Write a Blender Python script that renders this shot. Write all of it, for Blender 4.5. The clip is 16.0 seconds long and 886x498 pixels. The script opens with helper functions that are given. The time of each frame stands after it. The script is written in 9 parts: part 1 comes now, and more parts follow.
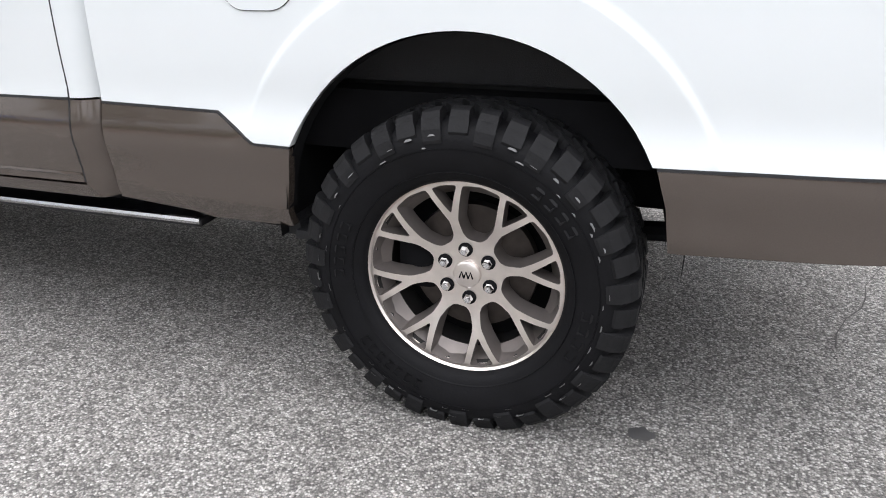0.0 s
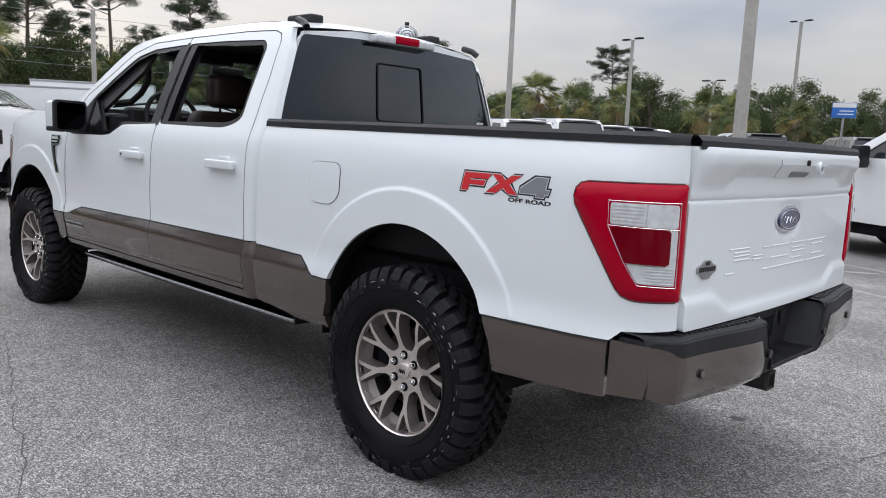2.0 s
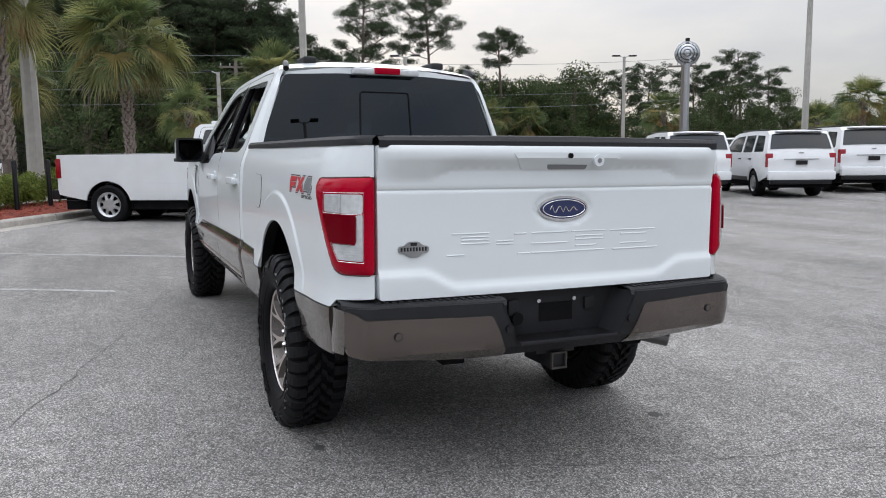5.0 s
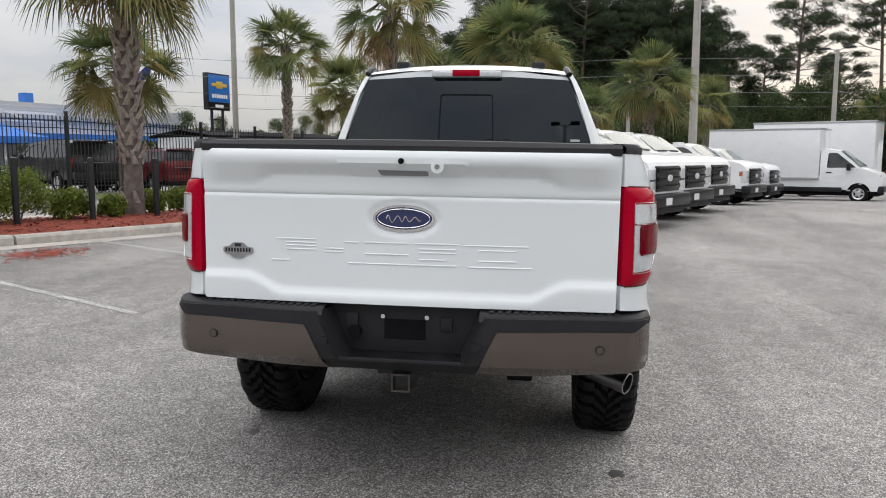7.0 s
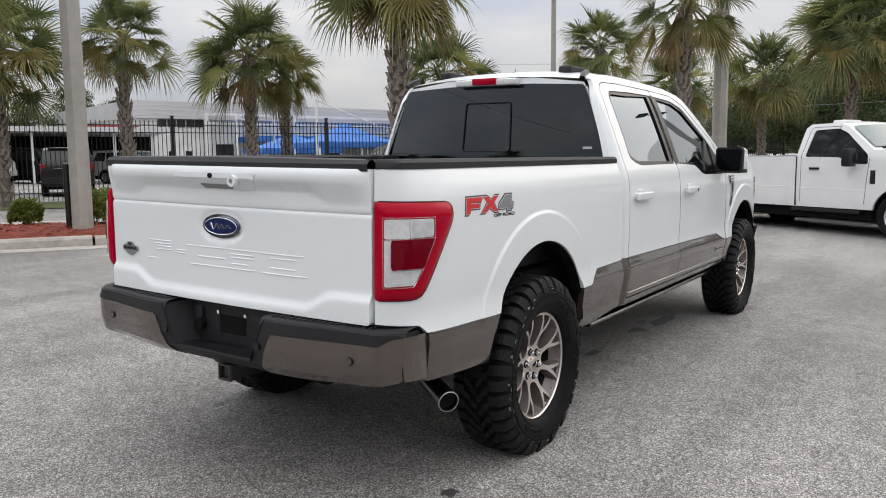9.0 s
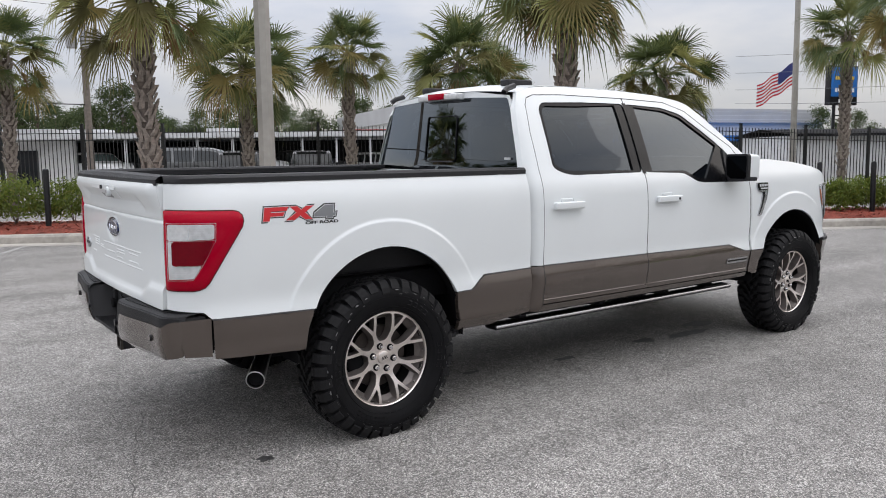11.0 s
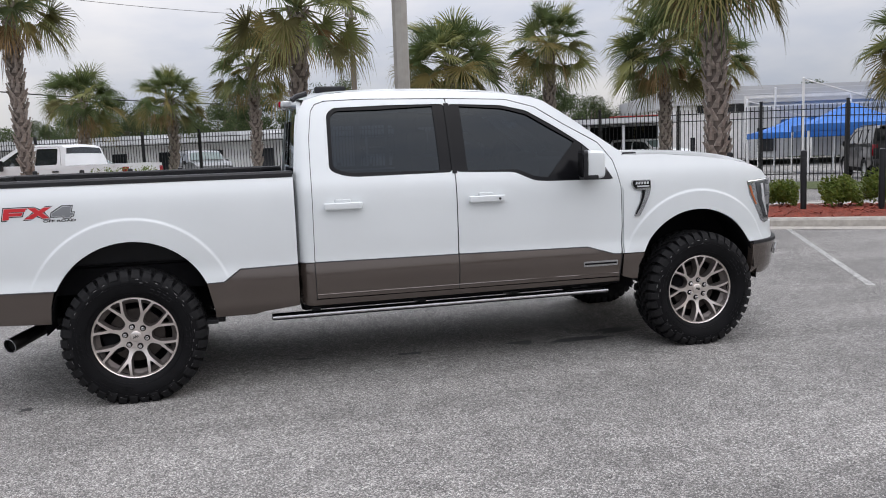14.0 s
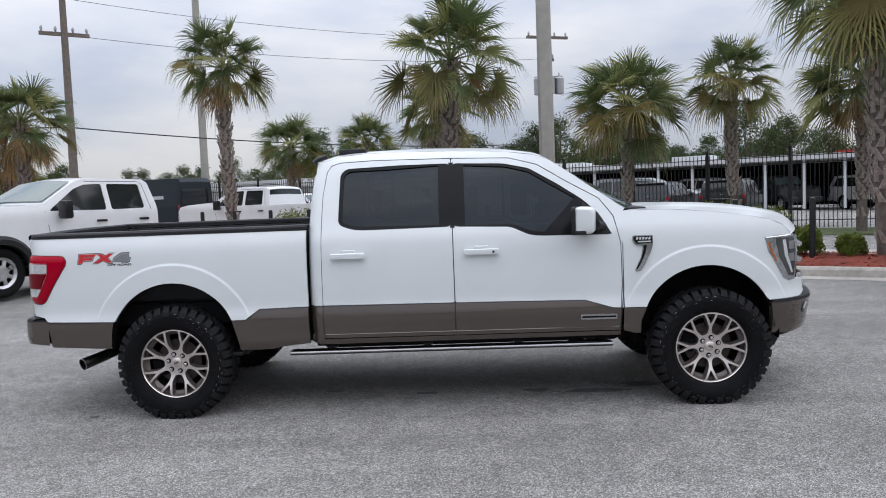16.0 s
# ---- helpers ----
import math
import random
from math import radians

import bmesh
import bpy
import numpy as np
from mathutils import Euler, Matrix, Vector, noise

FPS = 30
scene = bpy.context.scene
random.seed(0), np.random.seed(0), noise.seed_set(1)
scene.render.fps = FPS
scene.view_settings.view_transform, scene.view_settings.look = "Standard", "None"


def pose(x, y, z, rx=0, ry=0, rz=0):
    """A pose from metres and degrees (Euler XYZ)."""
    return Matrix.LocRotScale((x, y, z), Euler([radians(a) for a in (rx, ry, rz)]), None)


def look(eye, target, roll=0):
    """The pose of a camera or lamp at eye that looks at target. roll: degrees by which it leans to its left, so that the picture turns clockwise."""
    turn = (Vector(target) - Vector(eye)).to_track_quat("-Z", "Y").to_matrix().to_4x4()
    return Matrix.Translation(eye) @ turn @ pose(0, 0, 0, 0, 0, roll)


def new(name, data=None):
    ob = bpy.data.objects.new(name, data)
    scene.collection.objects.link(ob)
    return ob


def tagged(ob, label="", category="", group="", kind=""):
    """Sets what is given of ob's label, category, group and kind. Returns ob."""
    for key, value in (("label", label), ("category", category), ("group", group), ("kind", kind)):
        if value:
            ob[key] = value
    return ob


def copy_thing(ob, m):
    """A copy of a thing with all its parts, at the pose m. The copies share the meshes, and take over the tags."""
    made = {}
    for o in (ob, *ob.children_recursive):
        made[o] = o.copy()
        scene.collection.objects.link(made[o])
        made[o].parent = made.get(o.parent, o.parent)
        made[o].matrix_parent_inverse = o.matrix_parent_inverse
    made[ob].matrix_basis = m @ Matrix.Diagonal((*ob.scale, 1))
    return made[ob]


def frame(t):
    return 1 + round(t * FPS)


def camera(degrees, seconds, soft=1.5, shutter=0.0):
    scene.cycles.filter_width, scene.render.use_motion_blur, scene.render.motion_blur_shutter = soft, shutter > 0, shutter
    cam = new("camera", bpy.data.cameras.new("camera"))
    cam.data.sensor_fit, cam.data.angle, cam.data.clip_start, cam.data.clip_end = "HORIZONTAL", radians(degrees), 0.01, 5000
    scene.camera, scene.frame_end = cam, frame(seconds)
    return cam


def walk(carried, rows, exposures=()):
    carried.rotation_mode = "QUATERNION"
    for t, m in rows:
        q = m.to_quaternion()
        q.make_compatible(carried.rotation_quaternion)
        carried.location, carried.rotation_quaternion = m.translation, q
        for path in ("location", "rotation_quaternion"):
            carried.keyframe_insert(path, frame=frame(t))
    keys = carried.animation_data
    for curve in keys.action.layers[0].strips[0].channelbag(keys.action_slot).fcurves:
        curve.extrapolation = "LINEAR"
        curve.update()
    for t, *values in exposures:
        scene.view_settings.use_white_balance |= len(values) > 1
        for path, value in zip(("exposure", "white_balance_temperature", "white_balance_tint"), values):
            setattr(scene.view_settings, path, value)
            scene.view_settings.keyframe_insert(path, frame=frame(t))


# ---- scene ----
cam = camera(59.0, 16.0, 1.0)
PATH = [
    (0, (-0.544, 2.679, 1.287), (0.06, 0.941, 0.502), -1.2),
    (0.5, (-0.939, 2.864, 1.389), (-0.045, 1.167, 0.822), 0.5),
    (1, (-1.398, 2.92, 1.403), (-0.286, 1.312, 0.983), 2.0),
    (1.5, (-1.818, 3.059, 1.404), (-0.562, 1.541, 1.06), 2.7),
    (2, (-2.238, 3.116, 1.425), (-0.888, 1.671, 1.125), 2.4),
    (2.5, (-2.635, 3.119, 1.442), (-1.221, 1.73, 1.173), 1.7),
    (3, (-2.931, 3.223, 1.425), (-1.468, 1.883, 1.175), 1.0),
    (3.2, (-3.017, 3.217, 1.433), (-1.533, 1.899, 1.189), 0.8),
    (5.3, (-3.973, 1.407, 1.376), (-2.099, 0.753, 1.13), -0.6),
    (5.5, (-3.98, 1.173, 1.37), (-2.074, 0.617, 1.128), -0.5),
    (6, (-4.083, 0.55, 1.353), (-2.117, 0.272, 1.115), -0.4),
    (6.5, (-4.101, 0.016, 1.364), (-2.115, 0.013, 1.126), -0.2),
    (7, (-4.075, -0.532, 1.379), (-2.106, -0.27, 1.142), -0.0),
    (7.5, (-4.046, -1.071, 1.398), (-2.125, -0.566, 1.159), -0.1),
    (8, (-3.846, -1.597, 1.413), (-2.001, -0.863, 1.175), -0.3),
    (8.5, (-3.679, -2.134, 1.425), (-1.924, -1.202, 1.19), -0.5),
    (9, (-3.389, -2.643, 1.428), (-1.742, -1.532, 1.194), -0.5),
    (9.2, (-3.292, -2.865, 1.424), (-1.69, -1.689, 1.195), -0.6),
    (11.3, (-1.967, -4.689, 1.492), (-0.871, -3.033, 1.259), -1.2),
    (11.5, (-1.787, -4.839, 1.5), (-0.744, -3.148, 1.265), -1.5),
    (12, (-1.316, -5.188, 1.516), (-0.388, -3.432, 1.282), -2.0),
    (12.5, (-0.772, -5.397, 1.513), (0.057, -3.592, 1.277), -2.2),
    (13, (-0.263, -5.649, 1.494), (0.473, -3.804, 1.256), -2.2),
    (13.5, (0.245, -5.827, 1.477), (0.872, -3.943, 1.233), -2.2),
    (14, (0.737, -6.138, 1.494), (1.212, -4.21, 1.253), -2.1),
    (14.5, (1.198, -6.339, 1.493), (1.497, -4.374, 1.272), -2.2),
    (15, (1.622, -6.535, 1.537), (1.756, -4.548, 1.347), -2.1),
    (15.5, (2.003, -6.7, 1.574), (2.004, -4.706, 1.415), -2.2),
    (16, (2.284, -6.721, 1.585), (2.205, -4.727, 1.454), -2.2),
]
walk(cam, [(t, look(e, g, r)) for t, e, g, r in PATH],
     [(0, 0.78, 6700, 11), (0.5, 0.42, 6700, 12), (1, 0.24, 6750, 13), (1.5, 0.14, 6450, 12), (2, 0.0, 6400, 11), (3, -0.13, 6300, 10), (5.5, 0.02, 6450, 10.5), (7.5, 0.05, 6800, 10.5),
      (9, 0.05, 6800, 11), (11.5, 0.03, 6550, 12), (13, 0.0, 6500, 13), (15, -0.08, 6450, 13), (16, -0.13, 6200, 12)])

# ---- light: an overcast morning, brightest overhead, a veiled low sun ----
world = bpy.data.worlds.new("overcast_sky")
scene.world = world
world.use_nodes = True
wn, wl = world.node_tree.nodes, world.node_tree.links
wn.clear()
SUN_AZ, SUN_EL = radians(-20.0), radians(24.0)


def wnode(kind, **kw):
    n = wn.new(kind)
    for k, v in kw.items():
        if k == "blend":
            n.blend_type = v
        elif k == "op":
            n.operation = v
        elif k == "dtype":
            n.data_type = v
    return n


w_out = wnode("ShaderNodeOutputWorld")
w_bg = wnode("ShaderNodeBackground")
w_geo = wnode("ShaderNodeTexCoord")
w_ramp = wnode("ShaderNodeMapRange")
w_ramp.inputs["From Min"].default_value, w_ramp.inputs["From Max"].default_value = 0.0, 1.0
w_ramp.inputs["To Min"].default_value, w_ramp.inputs["To Max"].default_value = 0.44, 2.5
w_pow = wnode("ShaderNodeMath", op="POWER")
w_max = wnode("ShaderNodeMath", op="MAXIMUM")
w_max.inputs[1].default_value = 0.0
w_pow.inputs[1].default_value = 1.3
w_tilt = wnode("ShaderNodeVectorMath", op="DOT_PRODUCT")
w_tilt.inputs[1].default_value = Vector((-0.02, 0.065, 0.99)).normalized()
wl.new(w_geo.outputs["Generated"], w_tilt.inputs[0])
wl.new(w_tilt.outputs["Value"], w_max.inputs[0])
wl.new(w_max.outputs[0], w_pow.inputs[0])
wl.new(w_pow.outputs[0], w_ramp.inputs["Value"])
w_map = wnode("ShaderNodeMapping")
w_map.inputs["Scale"].default_value = (1.6, 1.6, 5.0)
w_noise = wnode("ShaderNodeTexNoise")
w_noise.inputs["Scale"].default_value = 1.7
w_noise.inputs["Detail"].default_value = 6.0
w_noise.inputs["Roughness"].default_value = 0.52
wl.new(w_geo.outputs["Generated"], w_map.inputs["Vector"])
wl.new(w_map.outputs[0], w_noise.inputs["Vector"])
w_cr = wnode("ShaderNodeValToRGB")
w_cr.color_ramp.elements[0].position, w_cr.color_ramp.elements[0].color = 0.34, (0.72, 0.79, 0.93, 1)
w_cr.color_ramp.elements[1].position, w_cr.color_ramp.elements[1].color = 0.68, (1.22, 1.20, 1.18, 1)
wl.new(w_noise.outputs["Fac"], w_cr.inputs["Fac"])
w_mul = wnode("ShaderNodeVectorMath", op="SCALE")
wl.new(w_cr.outputs["Color"], w_mul.inputs[0])
wl.new(w_ramp.outputs["Result"], w_mul.inputs["Scale"])
# the bright veil round the hidden sun
w_dot = wnode("ShaderNodeVectorMath", op="DOT_PRODUCT")
SUN_DIR = Vector((math.cos(SUN_EL) * math.cos(SUN_AZ), math.cos(SUN_EL) * math.sin(SUN_AZ), math.sin(SUN_EL)))
w_dot.inputs[1].default_value = SUN_DIR
wl.new(w_geo.outputs["Generated"], w_dot.inputs[0])
w_dm = wnode("ShaderNodeMath", op="MAXIMUM")
w_dm.inputs[1].default_value = 0.0
wl.new(w_dot.outputs["Value"], w_dm.inputs[0])
w_dp = wnode("ShaderNodeMath", op="POWER")
w_dp.inputs[1].default_value = 7.0
wl.new(w_dm.outputs[0], w_dp.inputs[0])
w_glow = wnode("ShaderNodeVectorMath", op="SCALE")
w_glow.inputs[0].default_value = (0.24, 0.20, 0.145)
wl.new(w_dp.outputs[0], w_glow.inputs["Scale"])
w_add = wnode("ShaderNodeVectorMath", op="ADD")
wl.new(w_mul.outputs[0], w_add.inputs[0])
wl.new(w_glow.outputs[0], w_add.inputs[1])
# a little of the clear sky above the cloud
w_sky = wnode("ShaderNodeTexSky")
w_sky.sky_type, w_sky.sun_disc = "NISHITA", False
w_sky.sun_elevation, w_sky.sun_rotation = SUN_EL, math.pi / 2 - SUN_AZ
w_ss = wnode("ShaderNodeVectorMath", op="SCALE")
w_ss.inputs["Scale"].default_value = 0.012
wl.new(w_sky.outputs[0], w_ss.inputs[0])
w_add2 = wnode("ShaderNodeVectorMath", op="ADD")
wl.new(w_add.outputs[0], w_add2.inputs[0])
wl.new(w_ss.outputs[0], w_add2.inputs[1])
wl.new(w_add2.outputs[0], w_bg.inputs["Color"])
w_bg.inputs["Strength"].default_value = 1.0
wl.new(w_bg.outputs[0], w_out.inputs["Surface"])
sun_data = bpy.data.lights.new("sun", "SUN")
sun_data.energy, sun_data.angle, sun_data.color = 0.12, radians(25), (1.0, 0.95, 0.88)
sun = new("sun", sun_data)
sun.matrix_world = look(SUN_DIR * 50, (0, 0, 0))

# ---- materials ----
MATS = {}


def mat(name, color, rough=0.5, metal=0.0, coat=0.0, var=0.0, scale=8.0, bump=0.0, bump_scale=60.0, spec=0.5, var2=0.0, scale2=0.7, rvar=0.0, objrand=0.0, alpha=1.0):
    """A principled material with variation of colour at two scales, fine relief, and change from piece to piece."""
    m = bpy.data.materials.new(name)
    m.use_nodes = True
    n, l = m.node_tree.nodes, m.node_tree.links
    b = n["Principled BSDF"]
    b.inputs["Base Color"].default_value = (*color, 1)
    b.inputs["Roughness"].default_value, b.inputs["Metallic"].default_value = rough, metal
    b.inputs["Coat Weight"].default_value, b.inputs["Coat Roughness"].default_value = coat, 0.04
    b.inputs["Specular IOR Level"].default_value = spec
    tc = n.new("ShaderNodeTexCoord")
    last = None
    for amount, sc in ((var, scale), (var2, scale2)):
        if amount <= 0:
            continue
        t = n.new("ShaderNodeTexNoise")
        t.inputs["Scale"].default_value, t.inputs["Detail"].default_value = sc, 5.0
        l.new(tc.outputs["Object"], t.inputs["Vector"])
        r = n.new("ShaderNodeMapRange")
        r.inputs["From Min"].default_value, r.inputs["From Max"].default_value = 0.3, 0.7
        r.inputs["To Min"].default_value, r.inputs["To Max"].default_value = 1 - amount, 1 + amount
        l.new(t.outputs["Fac"], r.inputs["Value"])
        s = n.new("ShaderNodeVectorMath")
        s.operation = "SCALE"
        if last is None:
            s.inputs[0].default_value = color
        else:
            l.new(last, s.inputs[0])
        l.new(r.outputs["Result"], s.inputs["Scale"])
        last = s.outputs[0]
        if rvar > 0 and amount == var:
            rr = n.new("ShaderNodeMapRange")
            rr.inputs["From Min"].default_value, rr.inputs["From Max"].default_value = 0.3, 0.7
            rr.inputs["To Min"].default_value, rr.inputs["To Max"].default_value = rough - rvar, rough + rvar
            l.new(t.outputs["Fac"], rr.inputs["Value"])
            l.new(rr.outputs["Result"], b.inputs["Roughness"])
    if objrand > 0:
        oi = n.new("ShaderNodeObjectInfo")
        r = n.new("ShaderNodeMapRange")
        r.inputs["To Min"].default_value, r.inputs["To Max"].default_value = 1 - objrand, 1 + objrand
        l.new(oi.outputs["Random"], r.inputs["Value"])
        s = n.new("ShaderNodeVectorMath")
        s.operation = "SCALE"
        if last is None:
            s.inputs[0].default_value = color
        else:
            l.new(last, s.inputs[0])
        l.new(r.outputs["Result"], s.inputs["Scale"])
        last = s.outputs[0]
    if last is not None:
        l.new(last, b.inputs["Base Color"])
    if bump > 0:
        t = n.new("ShaderNodeTexNoise")
        t.inputs["Scale"].default_value, t.inputs["Detail"].default_value = bump_scale, 4.0
        l.new(tc.outputs["Object"], t.inputs["Vector"])
        bp = n.new("ShaderNodeBump")
        bp.inputs["Strength"].default_value, bp.inputs["Distance"].default_value = bump, 0.01
        l.new(t.outputs["Fac"], bp.inputs["Height"])
        l.new(bp.outputs["Normal"], b.inputs["Normal"])
    MATS[name] = m
    return m


def glass(name, tint, gloss=1.0, rough=0.0, power=5.0, base=0.04):
    """A thin pane: tinted straight through, with a mirror gloss by Fresnel."""
    m = bpy.data.materials.new(name)
    m.use_nodes = True
    n, l = m.node_tree.nodes, m.node_tree.links
    n.clear()
    out, tr, gl = n.new("ShaderNodeOutputMaterial"), n.new("ShaderNodeBsdfTransparent"), n.new("ShaderNodeBsdfGlossy")
    mx, lw = n.new("ShaderNodeMixShader"), n.new("ShaderNodeLayerWeight")
    lw.inputs["Blend"].default_value = 0.5
    pw, fr = n.new("ShaderNodeMath"), n.new("ShaderNodeMath")
    pw.operation, fr.operation = "POWER", "MULTIPLY_ADD"
    pw.inputs[1].default_value = power
    fr.inputs[1].default_value, fr.inputs[2].default_value = 0.95, base
    l.new(lw.outputs["Facing"], pw.inputs[0])
    l.new(pw.outputs[0], fr.inputs[0])
    tr.inputs["Color"].default_value = (*tint, 1)
    gl.inputs["Color"].default_value = (gloss * 0.88, gloss * 0.97, gloss * 1.05, 1)
    gl.inputs["Roughness"].default_value = rough
    l.new(fr.outputs[0], mx.inputs[0])
    l.new(tr.outputs[0], mx.inputs[1])
    l.new(gl.outputs[0], mx.inputs[2])
    l.new(mx.outputs[0], out.inputs["Surface"])
    MATS[name] = m
    return m


def asphalt_material():
    """Aged asphalt: stone chips in dark binder, pale worn streaks and oil-dark patches."""
    m = bpy.data.materials.new("asphalt")
    m.use_nodes = True
    n, l = m.node_tree.nodes, m.node_tree.links
    b = n["Principled BSDF"]
    tc = n.new("ShaderNodeTexCoord")

    def noise_fac(scale, detail=3.0, lo=0.3, hi=0.7, a=0.0, z=1.0):
        t = n.new("ShaderNodeTexNoise")
        t.inputs["Scale"].default_value, t.inputs["Detail"].default_value = scale, detail
        l.new(tc.outputs["Object"], t.inputs["Vector"])
        r = n.new("ShaderNodeMapRange")
        r.inputs["From Min"].default_value, r.inputs["From Max"].default_value = lo, hi
        r.inputs["To Min"].default_value, r.inputs["To Max"].default_value = a, z
        l.new(t.outputs["Fac"], r.inputs["Value"])
        return r.outputs["Result"]

    v = n.new("ShaderNodeTexVoronoi")
    v.inputs["Scale"].default_value = 150.0
    l.new(tc.outputs["Object"], v.inputs["Vector"])
    sepc = n.new("ShaderNodeSeparateColor")
    l.new(v.outputs["Color"], sepc.inputs[0])
    ramp = n.new("ShaderNodeValToRGB")
    e = ramp.color_ramp.elements
    e[0].position, e[0].color = 0.0, (0.115, 0.111, 0.107, 1)
    e[1].position, e[1].color = 1.0, (0.60, 0.583, 0.562, 1)
    for p, c in ((0.40, (0.225, 0.217, 0.207, 1)), (0.76, (0.40, 0.383, 0.362, 1)), (0.92, (0.52, 0.50, 0.478, 1))):
        q = e.new(p)
        q.color = c
    l.new(sepc.outputs[0], ramp.inputs["Fac"])
    # dark binder between the chips
    edge = n.new("ShaderNodeMapRange")
    edge.inputs["From Min"].default_value, edge.inputs["From Max"].default_value = 0.30, 0.62
    edge.inputs["To Min"].default_value, edge.inputs["To Max"].default_value = 1.0, 0.575
    l.new(v.outputs["Distance"], edge.inputs["Value"])
    col = ramp.outputs["Color"]
    # long pale bands where tyres have worn the surface, bent by a slow warp
    mp = n.new("ShaderNodeMapping")
    mp.inputs["Rotation"].default_value = (0, 0, radians(9))
    mp.inputs["Scale"].default_value = (0.10, 0.62, 1.0)
    wt_ = n.new("ShaderNodeTexNoise")
    wt_.inputs["Scale"].default_value, wt_.inputs["Detail"].default_value, wt_.inputs["Distortion"].default_value = 1.5, 4.0, 0.6
    wr = n.new("ShaderNodeMapRange")
    wr.inputs["From Min"].default_value, wr.inputs["From Max"].default_value = 0.36, 0.66
    wr.inputs["To Min"].default_value, wr.inputs["To Max"].default_value = 0.84, 1.17
    l.new(tc.outputs["Object"], mp.inputs["Vector"])
    l.new(mp.outputs[0], wt_.inputs["Vector"])
    l.new(wt_.outputs["Fac"], wr.inputs["Value"])
    # clots of bare stone and of binder, a hand wide at most
    v2 = n.new("ShaderNodeTexVoronoi")
    v2.inputs["Scale"].default_value = 64.0
    l.new(tc.outputs["Object"], v2.inputs["Vector"])
    sep2 = n.new("ShaderNodeSeparateColor")
    l.new(v2.outputs["Color"], sep2.inputs[0])
    cl = n.new("ShaderNodeMapRange")
    cl.inputs["To Min"].default_value, cl.inputs["To Max"].default_value = 0.86, 1.15
    l.new(sep2.outputs[1], cl.inputs["Value"])
    for fac in (edge.outputs["Result"], cl.outputs["Result"], wr.outputs["Result"], noise_fac(6.0, 4.0, 0.3, 0.7, 0.86, 1.12), noise_fac(0.33, 5.0, 0.33, 0.68, 0.86, 1.16)):
        s = n.new("ShaderNodeVectorMath")
        s.operation = "SCALE"
        l.new(col, s.inputs[0])
        l.new(fac, s.inputs["Scale"])
        col = s.outputs[0]
    l.new(col, b.inputs["Base Color"])
    b.inputs["Roughness"].default_value = 0.82
    b.inputs["Specular IOR Level"].default_value = 0.3
    bp = n.new("ShaderNodeBump")
    bp.inputs["Strength"].default_value, bp.inputs["Distance"].default_value = 0.55, 0.006
    bp.invert = True
    l.new(v.outputs["Distance"], bp.inputs["Height"])
    l.new(bp.outputs["Normal"], b.inputs["Normal"])
    return m


ASPHALT = asphalt_material()
WHITE = mat("white_paint", (0.73, 0.762, 0.772), 0.32, 0.0, 0.55, var=0.012, scale=3.0, spec=0.5)
BROWN = mat("bronze_metallic_paint", (0.105, 0.084, 0.072), 0.2, 0.5, 0.9, spec=0.5, var=0.05, scale=300.0)
BLACK = mat("black_plastic", (0.014, 0.014, 0.016), 0.55, spec=0.35, bump=0.25, bump_scale=350.0, var=0.12, scale=12.0)
SATIN = mat("satin_black_trim", (0.010, 0.010, 0.012), 0.32, spec=0.4, var=0.1, scale=20.0)
GLOSSBLACK = mat("gloss_black", (0.006, 0.006, 0.007), 0.20, spec=0.2)
# DARK: black underside parts, and deep shade painted into wheels and shed bays
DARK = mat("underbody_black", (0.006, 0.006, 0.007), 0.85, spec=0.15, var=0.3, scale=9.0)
RUBBER = mat("tyre_rubber", (0.005, 0.005, 0.006), 0.62, spec=0.16, var=0.25, scale=14.0, bump=0.15, bump_scale=120.0)
RUBBER_WORN = mat("tread_rubber", (0.010, 0.010, 0.011), 0.65, spec=0.22, var=0.3, scale=25.0, bump=0.2, bump_scale=90.0)
CHROME = mat("chrome", (0.74, 0.75, 0.77), 0.09, 1.0, var=0.03, scale=6.0)
STEEL = mat("brushed_steel", (0.42, 0.42, 0.43), 0.35, 1.0, var=0.12, scale=18.0)
ALLOY = mat("machined_alloy", (0.76, 0.70, 0.66), 0.33, 0.95, var=0.05, scale=40.0)
ALLOY_DARK = mat("painted_alloy_pocket", (0.19, 0.168, 0.158), 0.42, 0.6, var=0.08, scale=30.0)
RUST = mat("brake_disc_iron", (0.06, 0.05, 0.045), 0.5, 0.6, var=0.3, scale=20.0)
RED_LENS = mat("red_lens", (0.37, 0.0, 0.016), 0.14, 0.0, 0.0, spec=0.16, var=0.05, scale=60.0)
DARK_RED = mat("dark_red_lens", (0.14, 0.0, 0.006), 0.12, 0.0, 0.0, spec=0.2, var=0.06, scale=60.0)
CLEAR_LENS = mat("ribbed_clear_lens", (0.64, 0.65, 0.66), 0.2, 0.15, 0.5, var=0.12, scale=45.0)
AMBER = mat("amber_lens", (0.42, 0.12, 0.04), 0.12, 0.0, 0.8)
LEATHER = mat("brown_leather", (0.032, 0.019, 0.015), 0.5, var=0.2, scale=10.0, bump=0.12, bump_scale=180.0)
CABIN = mat("cabin_plastic", (0.028, 0.026, 0.026), 0.6, var=0.15, scale=10.0)
LINING = mat("roof_lining", (0.10, 0.095, 0.09), 0.9, var=0.1, scale=30.0)
TINT = glass("tinted_glass", (0.016, 0.020, 0.026), 0.95, power=3.2, base=0.04)
PRIVACY = glass("privacy_glass", (0.010, 0.012, 0.016), 0.90, power=2.3, base=0.05)
CLEAR = glass("clear_glass", (0.72, 0.80, 0.78))
